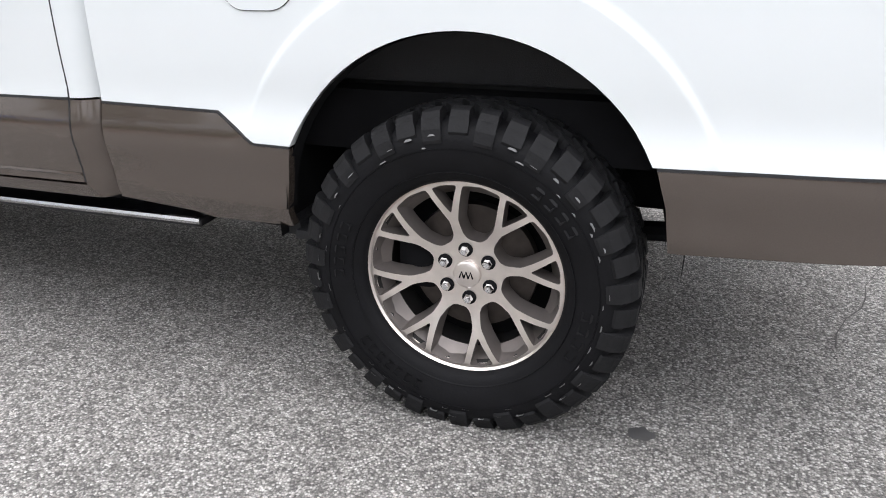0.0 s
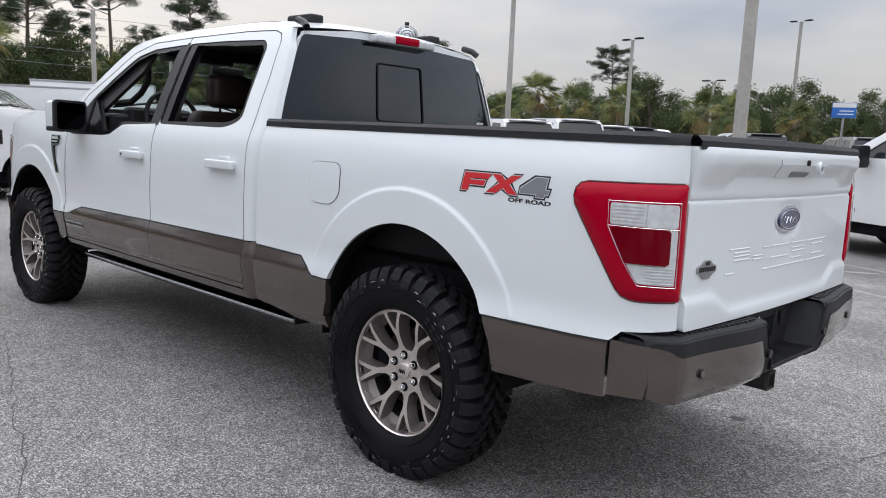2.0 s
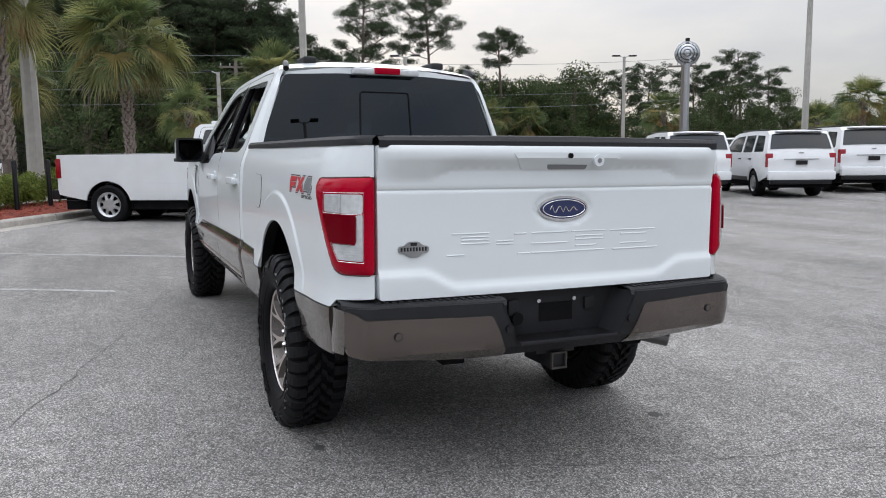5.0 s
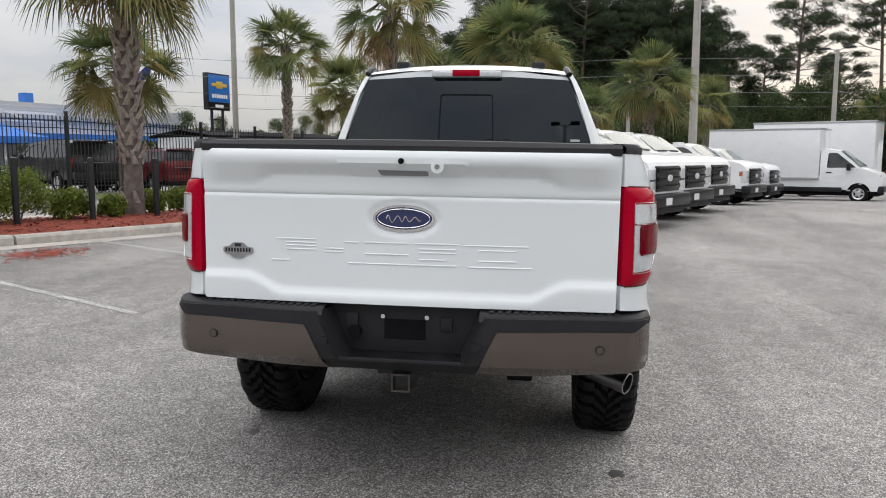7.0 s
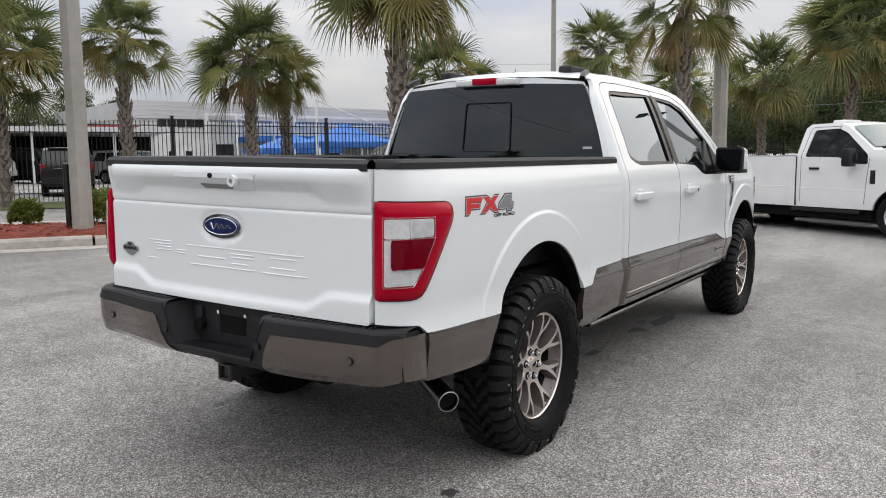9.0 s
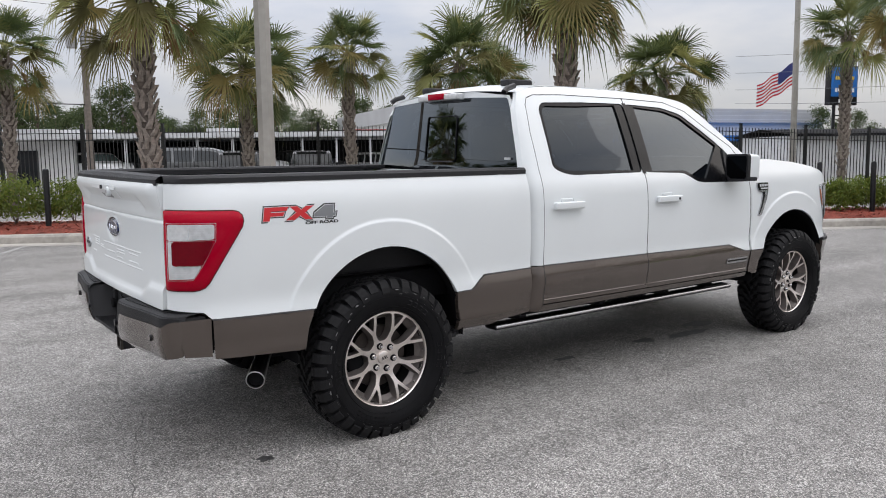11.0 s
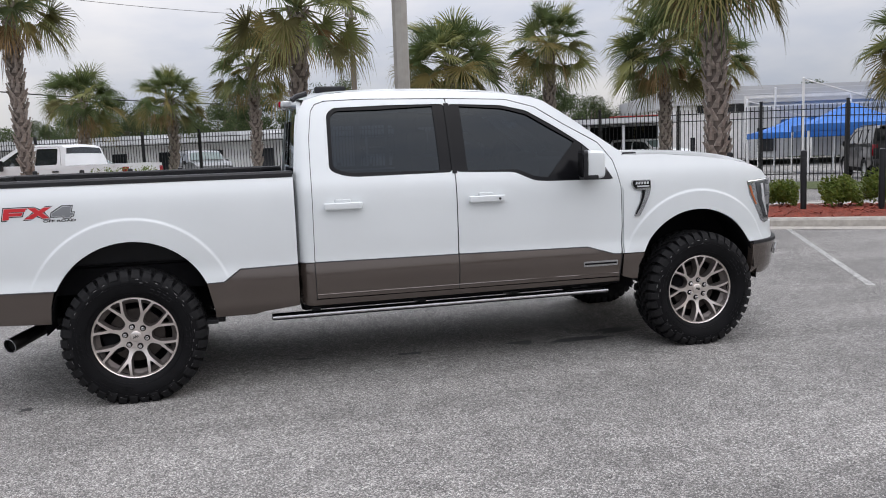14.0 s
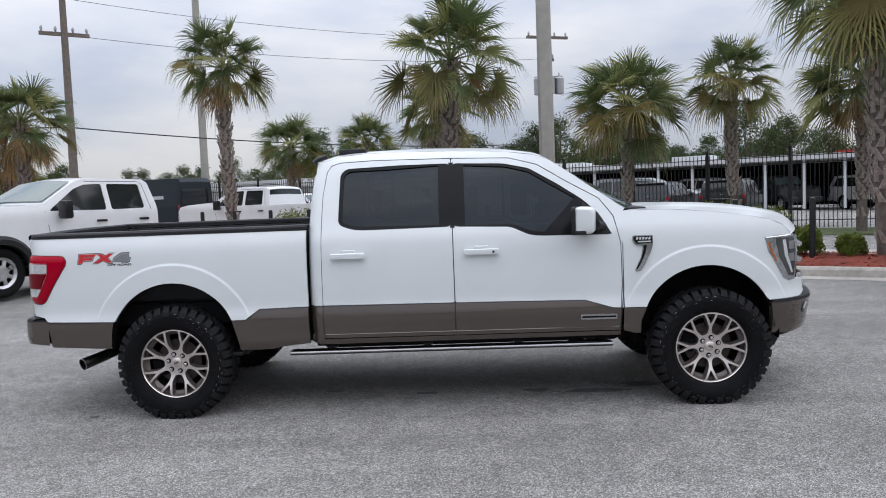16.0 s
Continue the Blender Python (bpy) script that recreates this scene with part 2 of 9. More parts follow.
MIRROR = mat("mirror_glass", (0.05, 0.053, 0.06), 0.03, 1.0)
BLUE_OVAL = mat("blue_enamel", (0.012, 0.02, 0.085), 0.15, coat=0.8)
DECAL_RED = mat("decal_red", (0.57, 0.018, 0.024), 0.4)
DECAL_GREY = mat("decal_grey", (0.20, 0.21, 0.22), 0.4)
DECAL_BLACK = mat("decal_black", (0.015, 0.015, 0.017), 0.4)
DECAL_PALE = mat("decal_silver", (0.55, 0.56, 0.57), 0.35)
CONCRETE = mat("concrete", (0.38, 0.355, 0.32), 0.9, var=0.16, scale=9.0, var2=0.14, scale2=0.9, bump=0.35, bump_scale=70.0)
POLE_CONC = mat("pole_concrete", (0.36, 0.345, 0.315), 0.85, var=0.08, scale=6.0, var2=0.1, scale2=0.6, bump=0.2, bump_scale=80.0)
MULCH = mat("red_mulch", (0.20, 0.042, 0.024), 0.95, var=0.5, scale=28.0, var2=0.2, scale2=2.0, bump=1.0, bump_scale=60.0)
LINE_PAINT = mat("worn_line_paint", (0.32, 0.318, 0.305), 0.85, var=0.6, scale=38.0, var2=0.2, scale2=2.5, bump=0.4, bump_scale=110.0)
CRACK = mat("crack_shadow", (0.075, 0.073, 0.07), 0.95)
STAIN = mat("oil_stain", (0.055, 0.054, 0.054), 0.6, var=0.3, scale=9.0)
GRASS_SOIL = mat("verge_grass", (0.075, 0.095, 0.03), 0.95, var=0.4, scale=14.0, var2=0.25, scale2=1.2, bump=0.9, bump_scale=60.0)
FENCE_BLACK = mat("fence_black", (0.012, 0.012, 0.013), 0.45)
BARK_PALM = mat("palm_bark", (0.135, 0.110, 0.095), 0.95, var=0.3, scale=11.0, var2=0.15, scale2=1.3, bump=0.8, bump_scale=30.0)
BOOT = mat("palm_boot", (0.275, 0.235, 0.205), 0.95, var=0.3, scale=16.0, bump=0.5, bump_scale=40.0)
FROND = mat("palm_frond", (0.098, 0.132, 0.050), 0.5, spec=0.3, var=0.35, scale=1.6, var2=0.2, scale2=0.5, objrand=0.12)
FROND_DRY = mat("dry_palm_frond", (0.25, 0.16, 0.07), 0.8, var=0.35, scale=3.0, objrand=0.12)


def blade_vary(m, pale, share_):
    """Some leaf blades turn towards a paler colour, blade by blade."""
    n, l = m.node_tree.nodes, m.node_tree.links
    b = n["Principled BSDF"]
    src = b.inputs["Base Color"].links[0].from_socket
    g, mr, mx = n.new("ShaderNodeNewGeometry"), n.new("ShaderNodeMapRange"), n.new("ShaderNodeMix")
    mr.inputs["From Min"].default_value = 1 - share_
    mx.data_type = "RGBA"
    l.new(g.outputs["Random Per Island"], mr.inputs["Value"])
    l.new(mr.outputs["Result"], mx.inputs[0])
    l.new(src, mx.inputs[6])
    mx.inputs[7].default_value = (*pale, 1)
    l.new(mx.outputs[2], b.inputs["Base Color"])
    # light that comes through the leaf
    tr, ms, out = n.new("ShaderNodeBsdfTranslucent"), n.new("ShaderNodeMixShader"), n["Material Output"]
    ms.inputs[0].default_value = 0.38
    l.new(mx.outputs[2], tr.inputs["Color"])
    l.new(b.outputs[0], ms.inputs[1])
    l.new(tr.outputs[0], ms.inputs[2])
    l.new(ms.outputs[0], out.inputs["Surface"])


PETIOLE = mat("palm_stalk", (0.15, 0.16, 0.06), 0.6, var=0.2, scale=5.0)
BARK = mat("pine_bark", (0.13, 0.10, 0.08), 0.95, var=0.3, scale=6.0, bump=0.7, bump_scale=22.0)
PINE = mat("pine_needles", (0.050, 0.068, 0.036), 0.8, spec=0.1, var=0.35, scale=0.9, objrand=0.15)
LEAF = mat("broad_leaves", (0.058, 0.082, 0.036), 0.7, spec=0.15, var=0.4, scale=0.7, objrand=0.2)
LEAF_PALE = mat("young_leaves", (0.080, 0.10, 0.035), 0.7, spec=0.15, var=0.35, scale=0.8)
SHRUB = mat("shrub_leaves", (0.12, 0.165, 0.03), 0.55, spec=0.25, var=0.45, scale=5.0)
blade_vary(FROND, (0.29, 0.29, 0.105), 0.45)
FROND_OLD = mat("browning_palm_frond", (0.125, 0.118, 0.050), 0.65, spec=0.2, var=0.35, scale=2.4, objrand=0.12)
blade_vary(FROND_OLD, (0.30, 0.24, 0.09), 0.5)
blade_vary(SHRUB, (0.22, 0.24, 0.05), 0.4)
blade_vary(LEAF, (0.125, 0.15, 0.06), 0.4)
WOODPOLE = mat("utility_pole_wood", (0.17, 0.145, 0.125), 0.9, var=0.2, scale=8.0)
WIRE = mat("cable_black", (0.02, 0.02, 0.02), 0.6)


# ---- building helpers ----
def obj(name, bm, material, smooth=True, sharp=35.0):
    me = bpy.data.meshes.new(name)
    bm.normal_update()
    bm.to_mesh(me)
    bm.free()
    for m in material if isinstance(material, (list, tuple)) else [material]:
        me.materials.append(m)
    if smooth:
        me.polygons.foreach_set("use_smooth", [True] * len(me.polygons))
        if sharp:
            me.set_sharp_from_angle(angle=radians(sharp))
    return new(name, me)


def part(name, bm, material, parent, label="", smooth=True, sharp=35.0):
    ob = obj(name, bm, material, smooth, sharp)
    ob.parent = parent
    if label:
        ob["label"] = label
    return ob


def pieces(name, bm, material, parent, label="", smooth=True, sharp=35.0):
    """Each loose piece of the bmesh as a part of its own."""
    bmesh.ops.remove_doubles(bm, verts=bm.verts[:], dist=1e-6)
    todo, made = set(bm.verts), []
    while todo:
        island, front = set(), [next(v for v in bm.verts if v in todo)]
        while front:
            v = front.pop()
            if v in island:
                continue
            island.add(v)
            front += [e.other_vert(v) for e in v.link_edges if e.other_vert(v) not in island]
        todo -= island
        b2, at_ = bmesh.new(), {}
        for v in bm.verts:
            if v in island:
                at_[v] = b2.verts.new(v.co)
        for fc in bm.faces:
            if fc.verts[0] in island:
                b2.faces.new([at_[v] for v in fc.verts])
        made.append(part(name, b2, material, parent, label, smooth, sharp))
    bm.free()
    return made


def share(name, me, parent, m):
    """A piece on mesh data that it shares with its like."""
    ob = new(name, me)
    ob.parent = parent
    ob.matrix_basis = m
    return ob


def thing(name, label, category, m=None, group="", kind=""):
    e = new(name)
    e.empty_display_size = 0.3
    if m is not None:
        e.matrix_basis = m
    return tagged(e, label, category, group, kind)


def box(bm, x0, x1, y0, y1, z0, z1, bevel=0.0, seg=2):
    r = bmesh.ops.create_cube(bm, size=1.0, matrix=Matrix.LocRotScale(((x0 + x1) / 2, (y0 + y1) / 2, (z0 + z1) / 2), None, (abs(x1 - x0), abs(y1 - y0), abs(z1 - z0))))
    if bevel > 0:
        ed = list({e for v in r["verts"] for e in v.link_edges})
        bmesh.ops.bevel(bm, geom=ed, offset=bevel, segments=seg, affect="EDGES", profile=0.6)
    return r["verts"]


def rod(bm, a, b, r0, r1=None, seg=10, cap=True):
    a, b = Vector(a), Vector(b)
    r1 = r0 if r1 is None else r1
    d = (b - a)
    q = d.to_track_quat("Z", "Y").to_matrix().to_4x4()
    bmesh.ops.create_cone(bm, cap_ends=cap, segments=seg, radius1=r0, radius2=r1, depth=d.length, matrix=Matrix.Translation((a + b) / 2) @ q)


def tube(bm, pts, rad, seg=8, cap=True):
    """A tube along points; rad a number or a list."""
    pts = [Vector(p) for p in pts]
    rs = rad if isinstance(rad, (list, tuple)) else [rad] * len(pts)
    rings, side = [], None
    for i, p in enumerate(pts):
        d = (pts[min(i + 1, len(pts) - 1)] - pts[max(i - 1, 0)]).normalized()
        if side is None:
            side = d.orthogonal().normalized()
        side = (side - d * side.dot(d)).normalized()
        up = d.cross(side)
        rings.append([bm.verts.new(p + (side * math.cos(k * math.tau / seg) + up * math.sin(k * math.tau / seg)) * rs[i]) for k in range(seg)])
    for a, b in zip(rings, rings[1:]):
        for k in range(seg):
            bm.faces.new((a[k], a[(k + 1) % seg], b[(k + 1) % seg], b[k]))
    if cap:
        bm.faces.new(rings[0][::-1])
        bm.faces.new(rings[-1])


def lathe_y(bm, prof, seg=64, closed=True, mid=(0, 0, 0)):
    """Turns a profile of (radius, y) about the y axis."""
    rings = [[bm.verts.new((mid[0] + r * math.cos(a), mid[1] + y, mid[2] + r * math.sin(a))) for r, y in prof] for a in (k * math.tau / seg for k in range(seg))]
    n = len(prof)
    for k in range(seg):
        a, b = rings[k], rings[(k + 1) % seg]
        for j in range(n if closed else n - 1):
            bm.faces.new((a[j], a[(j + 1) % n], b[(j + 1) % n], b[j]))
    bmesh.ops.recalc_face_normals(bm, faces=bm.faces[:])


def grid(bm, rows):
    """A sheet through rows of points."""
    vs = [[bm.verts.new(p) for p in r] for r in rows]
    for a, b in zip(vs, vs[1:]):
        for k in range(len(a) - 1):
            bm.faces.new((a[k], a[k + 1], b[k + 1], b[k]))
    return vs


def spline(xs, ys):
    """A natural cubic through the points, as a function of numbers or arrays."""
    xs, ys = np.asarray(xs, float), np.asarray(ys, float)
    n = len(xs)
    h = np.diff(xs)
    A, r = np.eye(n), np.zeros(n)
    for i in range(1, n - 1):
        A[i, i - 1], A[i, i], A[i, i + 1] = h[i - 1], 2 * (h[i - 1] + h[i]), h[i]
        r[i] = 6 * ((ys[i + 1] - ys[i]) / h[i] - (ys[i] - ys[i - 1]) / h[i - 1])
    m = np.linalg.solve(A, r)

    def f(x):
        x = np.clip(x, xs[0], xs[-1])
        i = np.clip(np.searchsorted(xs, x) - 1, 0, n - 2)
        a, b, hh = xs[i + 1] - x, x - xs[i], h[i]
        return (m[i] * a**3 + m[i + 1] * b**3) / (6 * hh) + (ys[i] / hh - m[i] * hh / 6) * a + (ys[i + 1] / hh - m[i + 1] * hh / 6) * b

    return f


def smooth01(a, b, x):
    t = min(1.0, max(0.0, (x - a) / (b - a)))
    return t * t * (3 - 2 * t)


def dense(poly, step):
    out = []
    for (x0, y0), (x1, y1) in zip(poly, poly[1:] + poly[:1]):
        k = max(1, int(math.ceil(math.hypot(x1 - x0, y1 - y0) / step)))
        out += [(x0 + (x1 - x0) * i / k, y0 + (y1 - y0) * i / k) for i in range(k)]
    return out


def rounded(poly, r, seg=4):
    """The polygon with its corners rounded by about r."""
    out, n = [], len(poly)
    for i in range(n):
        p, a, b = Vector(poly[i]), Vector(poly[i - 1]), Vector(poly[(i + 1) % n])
        da, db = a - p, b - p
        k = min(r, da.length * 0.45, db.length * 0.45)
        pa, pb = p + da.normalized() * k, p + db.normalized() * k
        for j in range(seg + 1):
            t = j / seg
            out.append(tuple(pa * (1 - t) ** 2 + p * 2 * t * (1 - t) + pb * t * t))
    return out


def inside(poly, P):
    """Which of the points P (n x 2) lie in the polygon."""
    poly = np.asarray(poly)
    x, y = P[:, 0], P[:, 1]
    res = np.zeros(len(P), bool)
    x0, y0 = poly[-1]
    for x1, y1 in poly:
        if y1 != y0:
            c = ((y1 > y) != (y0 > y)) & (x < (x0 - x1) * (y - y1) / (y0 - y1) + x1)
            res ^= c
        x0, y0 = x1, y1
    return res


def panel(bm, outer, f, holes=(), step=0.04, thick=0.02, flip=False, index=0, edge_step=None, extra=()):
    """A sheet cut to the polygon outer, less the holes, laid on the surface f(u, v, depth), with its edges turned in by thick."""
    from mathutils.geometry import delaunay_2d_cdt
    loops = [dense(list(p), edge_step or step) for p in (outer, *holes)]
    pts, edges = [], []
    for lp in loops:
        b0 = len(pts)
        pts += lp
        edges += [(b0 + i, b0 + (i + 1) % len(lp)) for i in range(len(lp))]
    o = np.array(loops[0])
    (u0, v0), (u1, v1) = o.min(0), o.max(0)
    if len(extra):
        X = np.array(extra)
        ok = inside(loops[0], X)
        for h in loops[1:]:
            ok &= ~inside(h, X)
        B = np.array(pts)
        ok &= ((X[:, None, :] - B[None]) ** 2).sum(2).min(1) > 0.006 ** 2
        pts += [tuple(p) for p in X[ok]]
    gu, gv = np.arange(u0 + step * 0.5, u1, step), np.arange(v0 + step * 0.5, v1, step)
    if len(gu) and len(gv):
        P = np.array([(a + (0.5 * step if k % 2 else 0), b) for k, b in enumerate(gv) for a in gu])
        keep = inside(loops[0], P)
        for h in loops[1:]:
            keep &= ~inside(h, P)
        P = P[keep]
        if len(P):
            B = np.array(pts)
            ok = np.ones(len(P), bool)
            for i in range(0, len(P), 400):
                d = ((P[i:i + 400, None, :] - B[None]) ** 2).sum(2).min(1)
                ok[i:i + 400] = d > (0.45 * step) ** 2
            pts += [tuple(p) for p in P[ok]]
    res = delaunay_2d_cdt([Vector(p) for p in pts], edges, [], 0, 1e-6)
    vs, tris = res[0], [t for t in res[2] if len(t) == 3]
    C = np.array([[sum(vs[i][0] for i in t) / 3, sum(vs[i][1] for i in t) / 3] for t in tris])
    keep = inside(loops[0], C)
    for h in loops[1:]:
        keep &= ~inside(h, C)
    top = {}

    def vert(i):
        if i not in top:
            top[i] = bm.verts.new(f(vs[i][0], vs[i][1], 0.0))
        return top[i]

    for t, k in zip(tris, keep):
        if k:
            t = t[::-1] if flip else t
            fc = bm.faces.new([vert(i) for i in t])
            fc.material_index = index
    if thick:
        for lp in loops:
            a = [bm.verts.new(f(u, v, 0.0)) for u, v in lp]
            b = [bm.verts.new(f(u, v, thick)) for u, v in lp]
            for i in range(len(lp)):
                j = (i + 1) % len(lp)
                q = (a[i], b[i], b[j], a[j]) if not flip else (a[j], b[j], b[i], a[i])
                fc = bm.faces.new(q)
                fc.material_index = index


def flat_text(body, size, material, name, parent, m, thick=0.002, label="", bold=0.0):
    """Lettering in the built-in font, as a mesh."""
    cu = bpy.data.curves.new(name, "FONT")
    cu.body, cu.size, cu.extrude, cu.align_x, cu.align_y = body, size, thick, "CENTER", "CENTER"
    cu.offset = bold
    tmp = bpy.data.objects.new(name, cu)
    scene.collection.objects.link(tmp)
    me = bpy.data.meshes.new_from_object(tmp.evaluated_get(bpy.context.evaluated_depsgraph_get()))
    bpy.data.objects.remove(tmp)
    me.materials.clear()
    me.materials.append(material)
    ob = new(name, me)
    ob.parent, ob.matrix_basis = parent, m
    if label:
        ob["label"] = label
    return ob

# ---- ground ----
SLOPE = 0.0148
KERB_P, KERB_U, KERB_V = Vector((3.5, 8.4)), Vector((0.876, -0.482)), Vector((0.482, 0.876))


def gz(x, y):
    """The height of the ground: the lot climbs gently towards the planted strip."""
    return SLOPE * max(-6.0, min(y, 14.0)) - 0.030 * max(0.0, min(x, 40.0) - 18.0)


def ku(u, v, z=0.0):
    p = KERB_P + KERB_U * u + KERB_V * v
    return Vector((p.x, p.y, gz(p.x, p.y) + z))


bm = bmesh.new()
ys = [-3000, -600, -150, -60, -30, -15, -6, -3, 0, 3, 6, 10, 14, 30, 60, 150, 600, 3000]
xs = [-3000, -600, -150, -60, -30, -12, 0, 12, 18, 29, 40, 60, 150, 600, 3000]
grid(bm, [[(x, y, gz(x, y)) for x in xs] for y in ys])
bmesh.ops.recalc_face_normals(bm, faces=bm.faces[:])
if bm.faces[0].normal.z < 0:
    bmesh.ops.reverse_faces(bm, faces=bm.faces[:])
ground = tagged(obj("ground", bm, ASPHALT), "grey aged asphalt of a car lot", "asphalt", kind="structure")

# ---- the white pickup ----
TRUCK = pose(0, 0.024, 0.0, 0.85, 0, 0)
truck = thing("pickup_truck", "white crew-cab pickup truck with bronze lower trim, on asphalt", "pickup truck", TRUCK)

W_SIDE = spline([0.48, 0.53, 0.57, 0.60, 0.69, 0.745, 0.82, 0.90, 1.10, 1.25, 1.33, 1.40, 1.50, 1.65, 1.80, 1.88, 1.93, 1.97],
                [0.905, 0.932, 0.948, 0.951, 0.966, 0.9705, 0.9545, 0.953, 0.953, 0.945, 0.930, 0.902, 0.864, 0.803, 0.737, 0.694, 0.655, 0.600])


class Plan:
    """The outline of one side from above, by its length: straight along the flank, rounded at both ends."""
    def __init__(self, rear, front):
        self.parts = []
        for pts, sign in ((rear, -1), (front, 1)):
            t = np.linspace(0, 1, len(pts))
            fx, fy = spline(t, [p[0] for p in pts]), spline(t, [p[1] for p in pts])
            tt = np.linspace(0, 1, 160)
            X, Y = fx(tt), fy(tt)
            S = np.concatenate([[0], np.cumsum(np.hypot(np.diff(X), np.diff(Y)))])
            self.parts.append((pts[0][0], X, Y, S, sign))
        self.s_rear = self.parts[0][0] - self.parts[0][3][-1]
        self.s_front = self.parts[1][0] + self.parts[1][3][-1]

    def __call__(self, s):
        for x0, X, Y, S, sign in self.parts:
            d = (s - x0) * sign
            if d > 0:
                d = min(d, S[-1])
                i = min(len(S) - 2, max(0, int(np.searchsorted(S, d)) - 1))
                k = (d - S[i]) / (S[i + 1] - S[i])
                x, y = X[i] + (X[i + 1] - X[i]) * k, Y[i] + (Y[i + 1] - Y[i]) * k
                tx, ty = X[i + 1] - X[i], Y[i + 1] - Y[i]
                n = Vector((-ty, tx)) if sign > 0 else Vector((ty, -tx))
                n.normalize()
                return x, y, n
        return s, 0.95, Vector((0, 1))


PLAN = Plan([(-0.80, 0.95), (-0.93, 0.940), (-1.03, 0.912), (-1.095, 0.868), (-1.128, 0.818)],
            [(4.25, 0.95), (4.42, 0.935), (4.57, 0.895), (4.69, 0.82), (4.78, 0.70), (4.84, 0.52), (4.875, 0.28), (4.885, 0.0)])
S_R, S_F = PLAN.s_rear, PLAN.s_front
ARCH_R, ARCH_F, ARCH_Z, ARCH_RAD = 0.0, 3.985, 0.545, 0.490


def flare(s, z):
    out = 0.0
    for xc in (ARCH_R, ARCH_F):
        r = math.hypot(s - xc, z - 0.555)
        if r < 0.68:
            out = max(out, 0.009 * smooth01(0.630, 0.612, r) * smooth01(0.62, 0.95, z))
    return out


CREASE = [(xc + rr * math.cos(a), 0.555 + rr * math.sin(a)) for xc in (ARCH_R, ARCH_F) for rr in (0.600, 0.607, 0.613, 0.619, 0.625, 0.631, 0.638) for a in np.linspace(0.1, math.pi - 0.1, 84)]


def side_f(sgn, lift=0.0):
    def f(s, z, d):
        x, y, n = PLAN(s)
        k = float(W_SIDE(z)) - 0.95
        if k < 0 and z > 1.2:
            k *= 1 - 0.85 * smooth01(-0.93, S_R, s)
        k += flare(s, z) + lift - d
        return Vector((x + n[0] * k, sgn * (y + n[1] * k), z))
    return f


def cab_f(sgn, lift=0.0):
    def f(x, z, d):
        inset = 0.055 * max(0.0, (1.13 - x) / 0.08) ** 2
        a = x - 0.5 * d if x < 1.10 else x
        return Vector((a, sgn * (float(W_SIDE(z)) + lift - d - inset), z))
    return f


def arc(xc, z0, z1, up_first=True, r=ARCH_RAD):
    """Points along a wheel arch from the front foot over the top to the rear foot."""
    a0 = math.asin(max(-1, min(1, (z0 - ARCH_Z) / r)))
    a1 = math.pi - math.asin(max(-1, min(1, (z1 - ARCH_Z) / r)))
    return [(xc + r * math.cos(a0 + (a1 - a0) * i / 26), ARCH_Z + r * math.sin(a0 + (a1 - a0) * i / 26)) for i in range(27)]


TAIL = [(S_R, 1.278), (-0.845, 1.269), (-0.818, 1.262), (-0.801, 1.245), (-0.796, 1.220), (-0.803, 1.192), (-0.90, 1.045), (-0.968, 0.936), (-0.988, 0.915), (-1.014, 0.905), (-1.04, 0.902), (S_R, 0.905)]
REAR_WIN = rounded([(1.272, 1.425), (1.284, 1.80), (1.33, 1.842), (1.71, 1.854), (2.118, 1.855), (2.118, 1.380), (1.44, 1.376), (1.36, 1.388)], 0.035, 3)
FRONT_WIN = rounded([(2.141, 1.380), (2.141, 1.854), (2.526, 1.838), (2.715, 1.796), (2.918, 1.673), (3.10, 1.548), (3.215, 1.440), (3.30, 1.283), (2.79, 1.291), (2.70, 1.300), (2.56, 1.364)], 0.03, 3)
REAR_DOOR = rounded([(1.143, 0.826), (1.150, 1.42), (1.157, 1.64), (1.185, 1.82), (1.215, 1.866), (1.28, 1.887), (1.54, 1.896), (2.126, 1.890), (2.126, 0.818)], 0.012, 2)
FRONT_DOOR = rounded([(2.133, 0.818), (2.133, 1.890), (2.57, 1.876), (2.78, 1.817), (2.98, 1.688), (3.22, 1.548), (3.315, 1.418), (3.358, 1.22), (3.362, 0.93), (3.352, 0.742), (3.29, 0.746), (3.09, 0.806)], 0.012, 2)
REAR_LOW = [(1.147, 0.579), (1.143, 0.820), (2.126, 0.812), (2.126, 0.575)]
FRONT_LOW = [(2.133, 0.575), (2.133, 0.812), (3.09, 0.800), (3.29, 0.740), (3.352, 0.736), (3.343, 0.575)]
ROOF_EDGE = [(1.082, 1.70), (1.10, 1.82), (1.145, 1.900), (1.28, 1.938), (1.45, 1.954), (1.71, 1.958), (2.14, 1.950), (2.53, 1.930), (2.77, 1.893), (2.86, 1.862)]
CAB_SIDE = [(1.050, 0.826), (1.056, 1.42)] + ROOF_EDGE + [(3.0, 1.765), (3.2, 1.618), (3.405, 1.468), (3.372, 1.42), (3.372, 1.20), (3.368, 0.742), (3.362, 0.742)]
CAB_HOLE = [(1.139, 0.826), (1.146, 1.42), (1.153, 1.64), (1.181, 1.823), (1.212, 1.870), (1.28, 1.891), (1.54, 1.900), (2.13, 1.894), (2.57, 1.880), (2.783, 1.821), (2.983, 1.692), (3.223, 1.552), (3.319, 1.42), (3.362, 1.22), (3.366, 0.93), (3.362, 0.742)]
FENDER_TOP = [(3.41, 1.452), (3.70, 1.450), (4.02, 1.424), (4.30, 1.384), (4.47, 1.345), (4.58, 1.295), (4.64, 1.235)]
